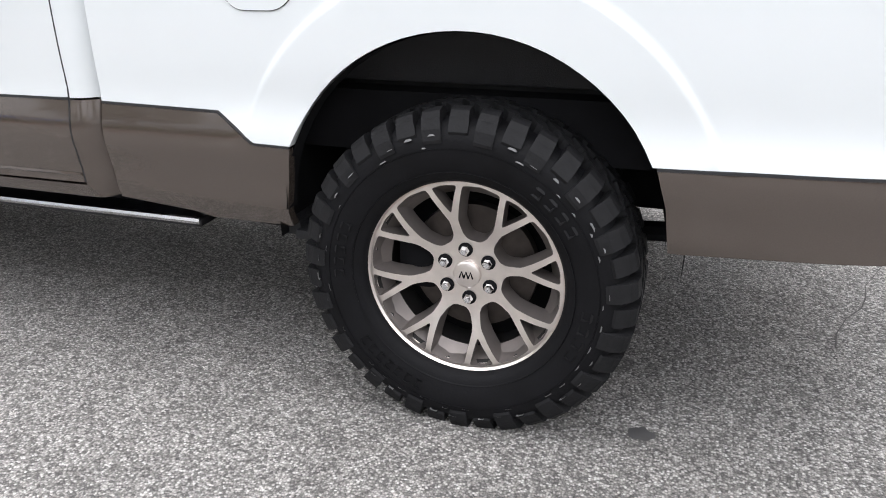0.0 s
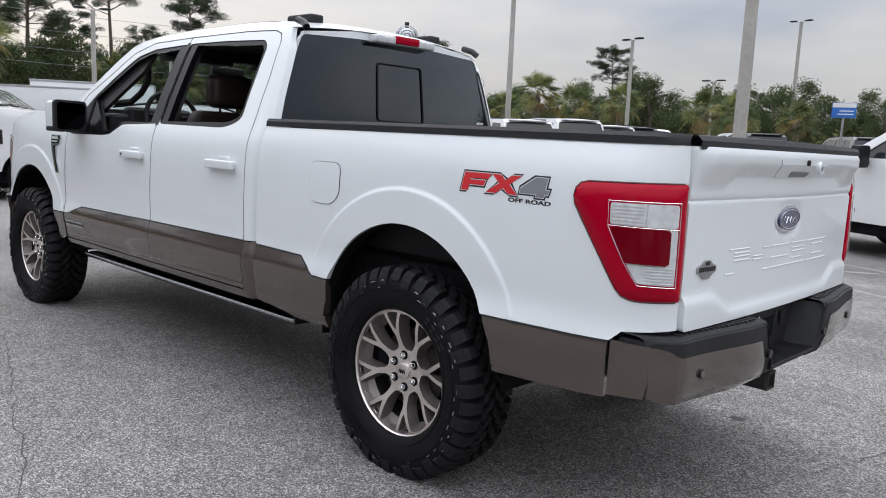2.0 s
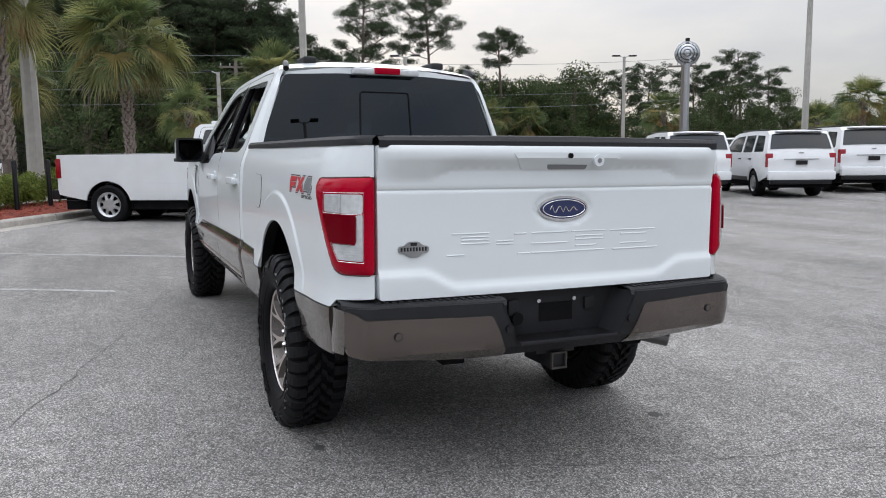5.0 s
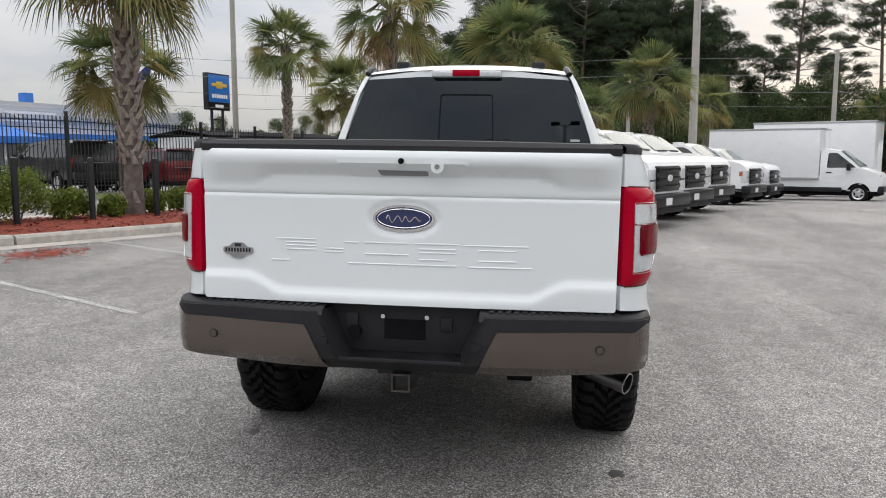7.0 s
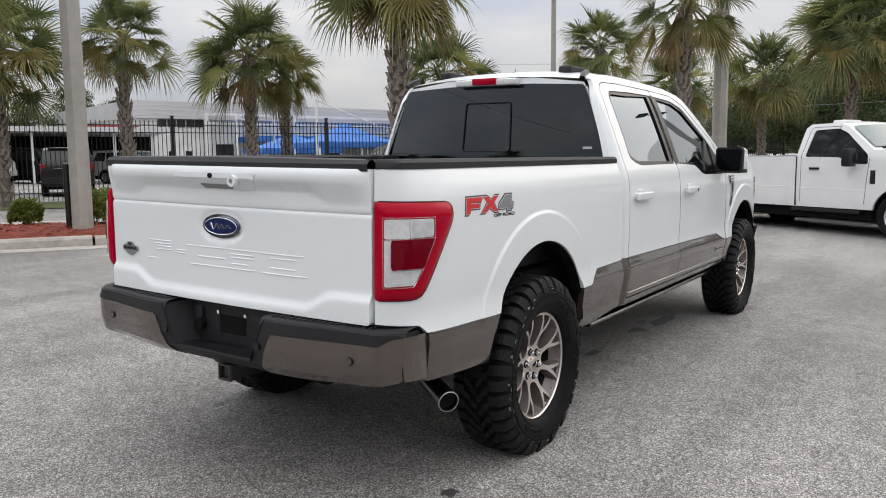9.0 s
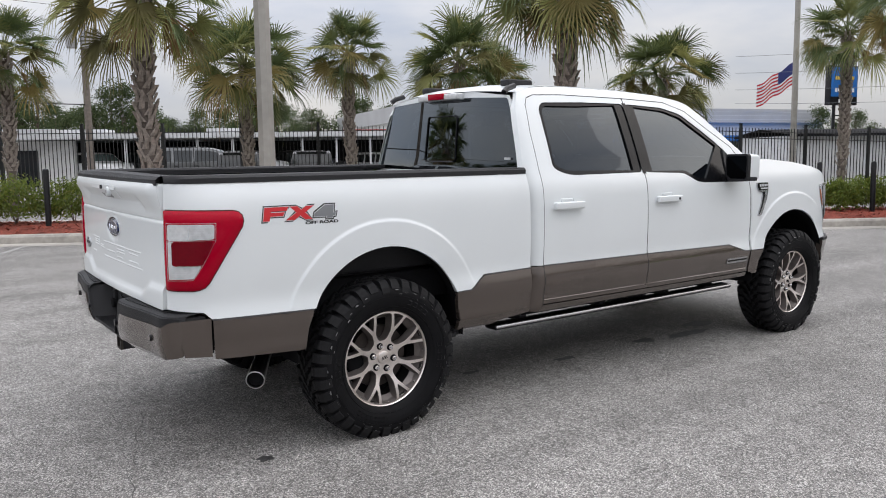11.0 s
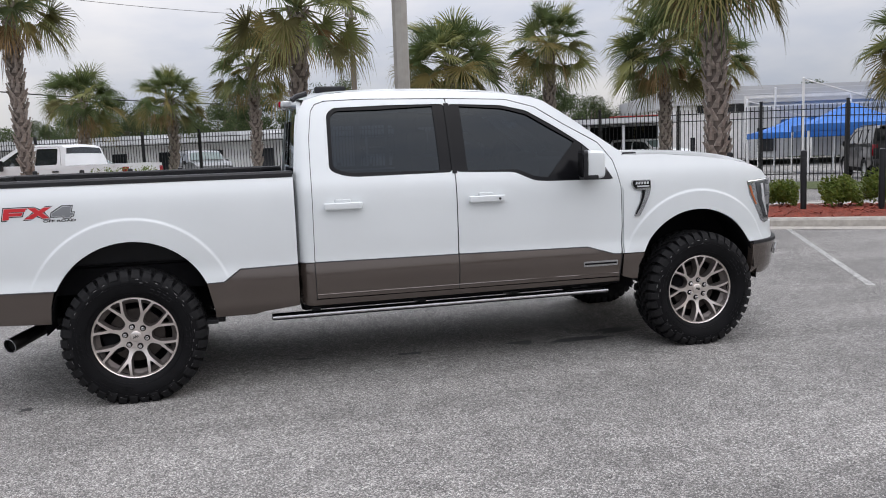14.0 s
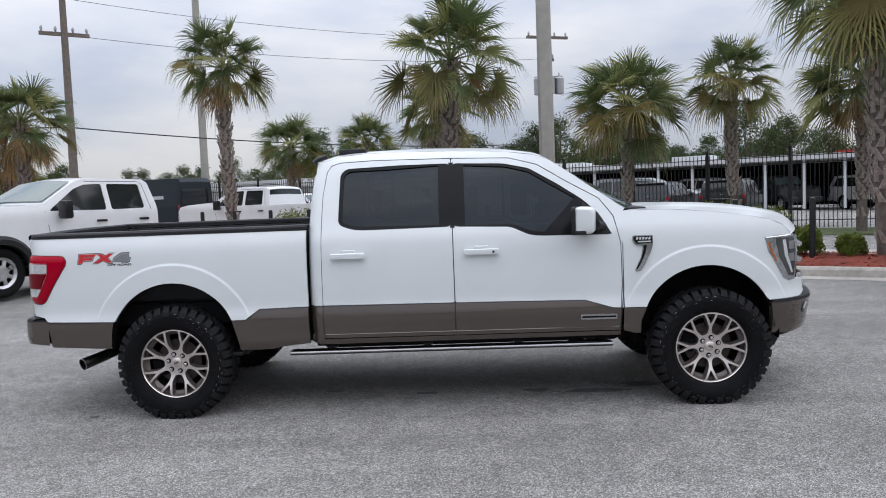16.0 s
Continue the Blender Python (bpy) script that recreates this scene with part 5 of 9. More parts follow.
# exhaust
EXHAUST = mat("smoked_steel", (0.20, 0.197, 0.195), 0.28, 1.0, var=0.15, scale=14.0)
bm = bmesh.new()
tube(bm, [(-0.30, -0.50, 0.52), (-0.50, -0.55, 0.51), (-0.60, -0.66, 0.475), (-0.748, -0.900, 0.425)], [0.030, 0.030, 0.040, 0.046], 18, cap=False)
ex = part("exhaust_pipe", bm, EXHAUST, truck, "dark steel exhaust tip")
bm = bmesh.new()
tube(bm, [(-0.735, -0.879, 0.429), (-0.58, -0.62, 0.488)], [0.0425, 0.029], 18, cap=True)
part("exhaust_bore", bm, DARK, ex)
bm = bmesh.new()
out_ = Vector((-0.148, -0.240, -0.050)).normalized()
e1 = out_.cross(Vector((0, 0, 1))).normalized()
e2 = out_.cross(e1)
tube(bm, [Vector((-0.7485, -0.9010, 0.4248)) + (e1 * math.cos(k * math.tau / 24) + e2 * math.sin(k * math.tau / 24)) * 0.0445 for k in range(25)], 0.0030, 6, cap=False)
part("exhaust_rim", bm, STEEL, ex, "bright rolled rim")
# chassis and underside
bm = bmesh.new()
for sgn in (1, -1):
    box(bm, -1.05, 4.60, sgn * 0.40, sgn * 0.50, 0.50, 0.66, 0.01)
box(bm, 1.06, 3.40, -0.86, 0.86, 0.50, 0.60, 0.02)
box(bm, 1.06, 3.40, -0.55, 0.55, 0.42, 0.52, 0.03)
box(bm, -0.98, 1.04, -0.80, 0.80, 0.70, 0.86)
box(bm, 3.40, 4.60, -0.60, 0.60, 0.55, 1.20, 0.05)
tube(bm, [(0, -0.66, 0.415), (0, 0.66, 0.415)], 0.055, 12)
tube(bm, [(-0.13, 0.02, 0.415), (0.16, 0.02, 0.415)], [0.10, 0.17], 14)
tube(bm, [(3.985, -0.66, 0.415), (3.985, 0.66, 0.415)], 0.05, 12)
tube(bm, [(0.16, 0.02, 0.43), (2.2, 0.0, 0.50)], 0.04, 10)
for sgn in (1, -1):
    for x0 in (-0.55, 0.62):
        tube(bm, [(x0, sgn * 0.55, 0.46), (x0 * 0.3, sgn * 0.55, 0.44)], 0.03, 8)
    tube(bm, [(0.22, sgn * 0.47, 0.40), (0.42, sgn * 0.45, 0.95)], 0.035, 10)
    tube(bm, [(3.85, sgn * 0.52, 0.42), (3.98, sgn * 0.45, 1.0)], 0.05, 10)
tube(bm, [(0.55, 0.45, 0.43), (1.1, 0.40, 0.43)], 0.13, 12)
part("chassis", bm, DARK, truck, "black frame, axles and underside")
for xc in (ARCH_R, ARCH_F):
    for sgn in (1, -1):
        bm = bmesh.new()
        rows = []
        for i in range(25):
            a = radians(-8) + radians(196) * i / 24
            r = 0.53
            rows.append([(xc + r * math.cos(a), sgn * y, ARCH_Z + r * math.sin(a)) for y in (0.42, 0.60, 0.78, 0.925)])
        grid(bm, rows)
        # a rolled inner lip under the painted edge
        rows = []
        for i in range(25):
            a = radians(2) + radians(176) * i / 24
            rows.append([(xc + r * math.cos(a), sgn * y, ARCH_Z + r * math.sin(a)) for r, y in ((ARCH_RAD - 0.004, 0.955), (ARCH_RAD - 0.006, 0.90), (0.53, 0.88))])
        grid(bm, rows)
        grid(bm, [[(xc - 0.53, sgn * 0.42, 0.5), (xc + 0.53, sgn * 0.42, 0.5)], [(xc - 0.53, sgn * 0.42, 1.08), (xc + 0.53, sgn * 0.42, 1.08)]])
        part("wheel_well", bm, DARK, truck, "black wheel well liner")
        if xc == ARCH_R:
            bm = bmesh.new()
            box(bm, 0.488, 0.545, sgn * 0.70, sgn * 0.885, 0.462, 0.505, 0.01)
            box(bm, 0.40, 0.50, sgn * 0.80, sgn * 0.90, 0.455, 0.485, 0.01)
            pieces("mud_flap_bracket", bm, BLACK, truck)

# ---- wheels ----
def wheel_face(bm):
    R = 0.262
    outer = [(R * math.cos(k * math.tau / 72), R * math.sin(k * math.tau / 72)) for k in range(72)]
    holes = []

    def pol(r, deg):
        return (r * math.cos(radians(deg)), r * math.sin(radians(deg)))

    for k in range(8):
        c = k * 45 + 11
        half_p = [(0.096, 10.0), (0.112, 16.0), (0.150, 18.2), (0.188, 15.0), (0.2490, 11.3)]
        poly = [pol(r, c - a) for r, a in half_p] + [pol(0.2525, c)] + [pol(r, c + a) for r, a in half_p[::-1]]
        holes.append(rounded(poly, 0.009, 2))
        c = k * 45 + 33.5
        holes.append(rounded([pol(0.173, c), pol(0.2490, c - 7.7), pol(0.2515, c), pol(0.2490, c + 7.7)], 0.007, 2))

    def f(u, v, d):
        r = math.hypot(u, v)
        return Vector((u * (1 - 0.8 * d * (r < 0.25)), -0.026 + 0.038 * smooth01(0.07, 0.235, r) - 0.003 * smooth01(0.245, 0.262, r) - d * 1.0, v * (1 - 0.8 * d * (r < 0.25))))

    panel(bm, outer, f, holes=holes, step=0.012, thick=0.0, flip=True, edge_step=0.012)
    for lp in [outer] + holes:
        lp = dense(list(lp), 0.015)
        a = [bm.verts.new(f(u, v, 0)) for u, v in lp]
        c = Vector((sum(p[0] for p in lp) / len(lp), sum(p[1] for p in lp) / len(lp)))
        grow = 0.0 if lp is outer else 0.13
        b = [bm.verts.new(f(u + (c[0] - u) * grow, v + (c[1] - v) * grow, 0.055)) for u, v in lp]
        for i in range(len(lp)):
            j = (i + 1) % len(lp)
            fc = bm.faces.new((a[j], b[j], b[i], a[i]))
            fc.material_index = 1


def tyre_block(bm, th0, th1, y0, y1, r0, r1, skew=0.0, cut=0.0):
    vs = []
    for r in (r0, r1):
        k = 0.004 if r == r1 else 0.0
        for th, y in ((th0 + k * 3, y0 + k), (th1 - k * 3, y0 + k), (th1 - k * 3 + skew, y1 - k), (th0 + k * 3 + skew, y1 - k)):
            rr = r - cut * abs(y - TY) ** 3 * 2.2
            vs.append(bm.verts.new((rr * math.cos(th), y, rr * math.sin(th))))
    for q in ((4, 5, 6, 7), (0, 4, 7, 3), (1, 2, 6, 5), (0, 1, 5, 4), (3, 7, 6, 2)):
        bm.faces.new([vs[i] for i in q])


TY, KW = -0.083, 0.90
# barrel colour near-black: holds the shade seen between the spokes
BARREL_SHADE = mat("wheel_barrel", (0.014, 0.013, 0.013), 0.6, 0.0, var=0.1, scale=30.0)
bm = bmesh.new()
wheel_face(bm)
prof = [(0.259, 0.012), (0.264, 0.018), (0.268, 0.012), (0.262, 0.000), (0.252, -0.02), (0.240, -0.06), (0.235, -0.185), (0.262, -0.205), (0.255, -0.213), (0.225, -0.185), (0.232, -0.05), (0.247, 0.0)]
bm2 = bmesh.new()
lathe_y(bm2, prof, 72)
# barrel faces behind the spokes take the shade colour
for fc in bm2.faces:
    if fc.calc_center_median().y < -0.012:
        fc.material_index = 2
me_tmp = bpy.data.meshes.new("tmp")
bm2.to_mesh(me_tmp)
bm2.free()
bm.from_mesh(me_tmp)
bm.normal_update()
bmesh.ops.remove_doubles(bm, verts=bm.verts[:], dist=1e-5)
wheel_rl = part("wheel", bm, [ALLOY, ALLOY_DARK, BARREL_SHADE], truck, "machined alloy wheel with eight forked spokes", sharp=40)
bpy.data.meshes.remove(me_tmp)
bm = bmesh.new()
side = [(0.262, 0.115), (0.272, 0.132), (0.285, 0.140), (0.315, 0.152), (0.345, 0.158), (0.372, 0.157), (0.388, 0.150), (0.398, 0.140), (0.409, 0.124), (0.416, 0.09), (0.419, 0.04)]
prof = [(r, TY + y * KW) for r, y in side] + [(r, TY - y * KW) for r, y in side[::-1]]
lathe_y(bm, prof, 96)
for r0 in (0.292, 0.352):
    lathe_y(bm, [(r0 - 0.002, TY + 0.143 * KW), (r0, TY + (0.1465 if r0 < 0.3 else 0.1605) * KW), (r0 + 0.002, TY + 0.143 * KW)], 96)
part("tyre", bm, RUBBER, wheel_rl, "black mud-terrain tyre")
N = 38


def lug(bm, prof, th0, th1, skew=0.0):
    """A tread lug: a section (y, radius) swept over a short angle, its ends drawn in at the crown."""
    n_ = len(prof)
    rings = []
    for th, s_ in ((th0, 1), (th1, -1)):
        ring = []
        for y, r in prof:
            a = th + skew * (abs(y - TY) / 0.1) + s_ * 0.009 * smooth01(0.405, 0.44, r)
            ring.append(bm.verts.new((r * math.cos(a), y, r * math.sin(a))))
        rings.append(ring)
    for k in range(n_):
        bm.faces.new((rings[0][k], rings[0][(k + 1) % n_], rings[1][(k + 1) % n_], rings[1][k]))
    bm.faces.new(rings[0][::-1])
    bm.faces.new(rings[1])
    bmesh.ops.recalc_face_normals(bm, faces=bm.faces[:])


W_ = math.tau / N
SHOULDER = [(0.072, 0.402), (0.070, 0.439), (0.100, 0.4405), (0.124, 0.437), (0.143, 0.424), (0.156, 0.400), (0.162, 0.374), (0.160, 0.366), (0.146, 0.372), (0.130, 0.398)]
SHORT = [(0.072, 0.402), (0.070, 0.439), (0.100, 0.4405), (0.120, 0.437), (0.136, 0.424), (0.147, 0.406), (0.155, 0.392), (0.152, 0.385), (0.138, 0.388), (0.126, 0.398)]
lugs = []
for prof in (SHOULDER, SHORT):
    bm = bmesh.new()
    lug(bm, [(TY + y * KW, r) for y, r in prof], 0.0, W_ * 0.73, 0.02)
    me = bpy.data.meshes.new("tread_lug")
    bm.to_mesh(me)
    bm.free()
    me.materials.append(RUBBER_WORN)
    lugs.append(me)
for k in range(N):
    share("tread_lug", lugs[k % 2], wheel_rl, pose(0, 0, 0, 0, -math.degrees(k * W_), 0))
bm = bmesh.new()
for k in range(N):
    th = k * W_
    lug(bm, [(TY - y * KW, r) for y, r in SHOULDER], th + 0.5 * W_, th + 1.20 * W_, 0.02)
    for s_, off in ((1, 0.0), (-1, 0.5)):
        t0 = th + off * W_
        lug(bm, [(TY + s_ * y * KW, r) for y, r in ((0.036, 0.405), (0.036, 0.441), (0.068, 0.440), (0.068, 0.405))], t0 + W_ * 0.30, t0 + W_ * 0.86, 0.16)
        lug(bm, [(TY + s_ * y * KW, r) for y, r in ((0.003, 0.405), (0.003, 0.4415), (0.033, 0.441), (0.033, 0.405))], t0 + W_ * 0.05, t0 + W_ * 0.58, 0.22)
tagged(part("tread", bm, RUBBER_WORN, wheel_rl, "", smooth=False), "worn herringbone tread blocks", kind="stuff")
# pale mould marks on the lug edges
bm = bmesh.new()
rm = random.Random(8)
for k in range(N * 2):
    if rm.random() < 0.35:
        continue
    a0 = k * W_ / 2 + rm.uniform(-0.02, 0.02)
    r0 = rm.uniform(0.372, 0.386) if k % 2 else rm.uniform(0.354, 0.366)
    tyre_block(bm, a0, a0 + rm.uniform(0.03, 0.06), TY + 0.148 * KW, TY + 0.1612 * KW + 0.0015 * (k % 2), r0, r0 + rm.uniform(0.002, 0.0045))
bmesh.ops.recalc_face_normals(bm, faces=bm.faces[:])
tagged(part("sidewall_mark", bm, mat("pale_rubber_mark", (0.16, 0.16, 0.16), 0.7), wheel_rl, "", smooth=False), "small pale mould marks", kind="stuff")
# plain raised bars where the sidewall lettering stands
bm = bmesh.new()
for c0, n_, dw in ((150, 4, 7.0), (25, 5, 6.0), (-35, 7, 5.4), (-150, 4, 7.0)):
    for k in range(n_):
        a0 = radians(c0 - k * dw)
        a1 = a0 - radians(dw * 0.62)
        for r0, r1 in ((0.312, 0.318), (0.334, 0.340)):
            tyre_block(bm, a1, a0, TY + 0.148 * KW, TY + (0.1555 if r0 < 0.32 else 0.161) * KW, r0, r1)
        tyre_block(bm, a0 - radians(1.0), a0, TY + 0.148 * KW, TY + 0.1585 * KW, 0.312, 0.340)
bmesh.ops.recalc_face_normals(bm, faces=bm.faces[:])
tagged(part("sidewall_bar", bm, RUBBER_WORN, wheel_rl, smooth=False), "plain raised sidewall bars", kind="stuff")
bm = bmesh.new()
lathe_y(bm, [(0.0005, 0.010), (0.030, 0.010), (0.036, 0.006), (0.037, -0.01), (0.0005, -0.01)], 32, mid=(0, -0.022, 0))
cap = part("hub_cap", bm, ALLOY, wheel_rl, "round hub cap")
bm = bmesh.new()
for i, (u0, u1) in enumerate(((-0.018, -0.006), (-0.006, 0.006), (0.006, 0.018))):
    tube(bm, [(u0, -0.0108, -0.008), ((u0 + u1) / 2, -0.0108, 0.010), (u1, -0.0108, -0.008)], 0.0022, 5)
part("cap_mark", bm, DARK, wheel_rl)
for k in range(6):
    a = radians(26 + 60 * k)
    bm = bmesh.new()
    c = (0.067 * math.cos(a), 0.067 * math.sin(a))
    lathe_y(bm, [(0.0005, 0.019), (0.008, 0.018), (0.0125, 0.012), (0.0130, -0.012), (0.0005, -0.012)], 6, mid=(c[0], -0.021, c[1]))
    nut = part("lug_nut", bm, CHROME, wheel_rl)
    # flat black ring round the nut, painting the shade of its recess
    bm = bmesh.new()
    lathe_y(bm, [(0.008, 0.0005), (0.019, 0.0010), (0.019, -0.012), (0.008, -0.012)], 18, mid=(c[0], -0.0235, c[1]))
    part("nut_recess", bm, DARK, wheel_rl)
bm = bmesh.new()
lathe_y(bm, [(0.06, -0.075), (0.172, -0.078), (0.174, -0.105), (0.06, -0.105)], 48)
lathe_y(bm, [(0.001, -0.045), (0.078, -0.048), (0.085, -0.105), (0.001, -0.105)], 32)
part("brake_disc", bm, RUST, wheel_rl, "rusty brake disc")
bm = bmesh.new()
a0 = radians(-40)
box(bm, 0.10, 0.205, -0.125, -0.055, -0.075, 0.075, 0.02)
part("brake_caliper", bm, DARK, wheel_rl)
# added black disc that stands in for the dark depth of the wheel
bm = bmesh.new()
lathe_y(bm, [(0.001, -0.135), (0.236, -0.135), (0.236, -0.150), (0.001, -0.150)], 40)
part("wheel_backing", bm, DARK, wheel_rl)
HUB_Z, WHEEL_Y = 0.420, 0.932


def wheel_at(x, sgn, turn):
    m = pose(x, sgn * WHEEL_Y, HUB_Z, 0, 0, 0 if sgn > 0 else 180) @ pose(0, 0, 0, 0, turn, 0)
    made = {}
    for o in (wheel_rl, *wheel_rl.children_recursive):
        made[o] = o.copy()
        scene.collection.objects.link(made[o])
        made[o].parent = made.get(o.parent, truck)
    made[wheel_rl].matrix_basis = m


wheel_at(3.995, 1, 20)
wheel_at(-0.012, -1, 14)
wheel_at(4.010, -1, -12)
wheel_rl.matrix_basis = pose(0.0, WHEEL_Y, HUB_Z)

# ---- cabin ----
def seat(x, y, width, name):
    bm = bmesh.new()
    box(bm, x - 0.02, x + 0.50, y - width / 2, y + width / 2, 0.88, 1.05, 0.05, 3)
    st = part(name, bm, LEATHER, truck, "brown leather seat")
    bm = bmesh.new()
    vs = box(bm, x - 0.10, x + 0.05, y - width / 2, y + width / 2, 0.98, 1.475, 0.06, 3)
    for v in bm.verts:
        v.co.x -= (v.co.z - 1.0) * 0.22
        v.co.y = y + (v.co.y - y) * (1 - 0.18 * smooth01(1.25, 1.48, v.co.z))
    part("seat_back", bm, LEATHER, st)
    bm = bmesh.new()
    for yy in ((y,) if width < 0.8 else (y - 0.38, y + 0.38)):
        box(bm, x - 0.235, x - 0.105, yy - 0.145, yy + 0.145, 1.495, 1.70, 0.062, 4)
        for s_ in (1, -1):
            rod(bm, (x - 0.155, yy + s_ * 0.06, 1.4), (x - 0.17, yy + s_ * 0.06, 1.54), 0.008, seg=8)
    pieces("headrest", bm, LEATHER, st)


seat(2.33, 0.42, 0.54, "driver_seat")
seat(2.33, -0.42, 0.54, "passenger_seat")
seat(1.36, 0.0, 1.36, "rear_bench")
bm = bmesh.new()
box(bm, 3.02, 3.42, -0.79, 0.79, 1.02, 1.435, 0.05, 3)
box(bm, 2.99, 3.16, 0.20, 0.66, 1.20, 1.485, 0.05, 3)
box(bm, 2.94, 3.06, -0.20, 0.16, 1.12, 1.42, 0.03, 3)
box(bm, 2.35, 3.0, -0.13, 0.13, 0.62, 1.06, 0.05)
part("dashboard", bm, CABIN, truck, "dark dashboard and console")
bm = bmesh.new()
ring = [(2.90 + 0.05 * math.sin(a) - 0.02, 0.42 + 0.185 * math.cos(a), 1.42 + 0.175 * math.sin(a)) for a in (k * math.tau / 32 for k in range(33))]
tube(bm, ring, 0.017, 8, cap=False)
for a in (0.1, math.pi - 0.1, -math.pi / 2):
    tube(bm, [(2.90, 0.42, 1.42), (2.88 + 0.05 * math.sin(a), 0.42 + 0.18 * math.cos(a), 1.42 + 0.17 * math.sin(a))], 0.016, 6)
box(bm, 2.87, 2.92, 0.35, 0.49, 1.37, 1.47, 0.02)
tube(bm, [(2.90, 0.42, 1.42), (3.05, 0.42, 1.36)], 0.04, 8)
part("steering_wheel", bm, CABIN, truck, "dark steering wheel")
bm = bmesh.new()
box(bm, 2.86, 2.90, -0.13, 0.13, 1.735, 1.805, 0.015)
tube(bm, [(2.88, 0, 1.80), (2.93, 0, 1.88)], 0.012, 6)
for sgn in (1, -1):
    tube(bm, [(3.12, sgn * 0.72, 1.50), (3.07, sgn * 0.62, 1.52), (3.00, sgn * 0.585, 1.58), (2.92, sgn * 0.575, 1.66), (2.86, sgn * 0.60, 1.73), (2.84, sgn * 0.66, 1.77)], 0.022, 8)
    tube(bm, [(2.21, sgn * 0.70, 1.60), (2.21, sgn * 0.70, 1.82)], 0.02, 8)
pieces("cabin_fitting", bm, CABIN, truck, "inside mirror and grab handles")
for sgn in (1, -1):
    bm = bmesh.new()
    panel(bm, [(1.16, 0.60), (1.17, 1.36), (2.10, 1.365), (2.16, 1.365), (2.56, 1.35), (2.70, 1.285), (3.30, 1.27), (3.34, 0.60)], cab_f(sgn, -0.075), step=0.08, thick=0.03, flip=sgn < 0)
    panel(bm, [(2.04, 1.36), (2.05, 1.86), (2.22, 1.86), (2.23, 1.36)], cab_f(sgn, -0.05), step=0.08, thick=0.02, flip=sgn < 0)
    panel(bm, [(1.09, 0.9), (1.10, 1.80), (1.27, 1.88), (1.265, 1.40), (1.19, 1.36), (1.18, 0.9)], cab_f(sgn, -0.06), step=0.08, thick=0.02, flip=sgn < 0)
    part("door_card", bm, CABIN, truck, "dark inner door and pillar lining")
    bm = bmesh.new()
    panel(bm, [(2.66, 1.70), (2.60, 1.85), (2.80, 1.80), (3.02, 1.655), (3.22, 1.50), (3.28, 1.36), (3.14, 1.36)], cab_f(sgn, -0.045), step=0.08, thick=0.03, flip=sgn < 0)
    part("pillar_lining", bm, CABIN, truck, "dark windscreen pillar lining")
    bm = bmesh.new()
    box(bm, 2.60, 2.80, sgn * 0.12, sgn * 0.56, 1.795, 1.825, 0.012)
    part("sun_visor", bm, CABIN, truck)
bm = bmesh.new()
box(bm, 2.66, 2.80, -0.60, 0.60, 1.83, 1.90, 0.02)
part("header_lining", bm, CABIN, truck)

# ---- kerb, planted strip, verge, lane beyond ----
def strip(u0, u1, v0, v1, z, material, name, label, category, n=60, parent=None):
    bm = bmesh.new()
    grid(bm, [[ku(u0 + (u1 - u0) * i / n, v0 + (v1 - v0) * j / 4, z) for j in range(5)] for i in range(n + 1)])
    bmesh.ops.recalc_face_normals(bm, faces=bm.faces[:])
    if bm.faces[0].normal.z < 0:
        bmesh.ops.reverse_faces(bm, faces=bm.faces[:])
    return tagged(obj(name, bm, material), label, category, kind="structure")


rng = random.Random(4)
kerb = thing("kerb", "pale concrete kerb along a planted strip", "kerb", kind="structure")
bm = bmesh.new()
sec = [(0.0, -0.06), (0.012, 0.10), (0.04, 0.135), (0.14, 0.145), (0.16, 0.13), (0.16, -0.06)]
rows = [[Vector((d * 1.0, 0, z)) for d, z in sec] for _ in (0, 1)]
L = 2.96
for r, s_ in zip(rows, (0, 1)):
    for p in r:
        p.y = s_ * L
vs = grid(bm, rows)
bm.faces.new(vs[0])
bm.faces.new(vs[1][::-1])
bmesh.ops.recalc_face_normals(bm, faces=bm.faces[:])
kerb_me = bpy.data.meshes.new("kerb_stone")
bm.to_mesh(kerb_me)
bm.free()
kerb_me.materials.append(CONCRETE)
KU_DEG = math.degrees(math.atan2(KERB_U.y, KERB_U.x))
for k in range(-11, 8):
    u = k * 3.0
    p, q = ku(u, 0), ku(u + L, 0)
    d = (q - p).normalized()
    m = Matrix.Translation(p) @ Matrix((((KERB_V.x, d.x, 0, 0)), (KERB_V.y, d.y, 0, 0), (0, d.z, 1, 0), (0, 0, 0, 1)))
    share("kerb_stone", kerb_me, kerb, m)
# gutter apron in front of the kerb
strip(-34, 23, -0.42, 0.0, 0.006, CONCRETE, "pavement_gutter", "pale concrete gutter along the kerb", "gutter")
bm = bmesh.new()
n = 150
rows = []
for i in range(n + 1):
    u = -33 + 56 * i / n
    rows.append([ku(u, 0.15 + 2.45 * j / 10, 0.115 + 0.10 * math.sin(math.pi * j / 10) ** 0.7 + 0.02 * noise.noise(Vector((u * 1.7, j * 0.6, 3)))) for j in range(11)])
grid(bm, rows)
bmesh.ops.recalc_face_normals(bm, faces=bm.faces[:])
if bm.faces[0].normal.z < 0:
    bmesh.ops.reverse_faces(bm, faces=bm.faces[:])
tagged(obj("ground_mulch", bm, MULCH), "red bark mulch in the planted strip", "mulch", kind="structure")
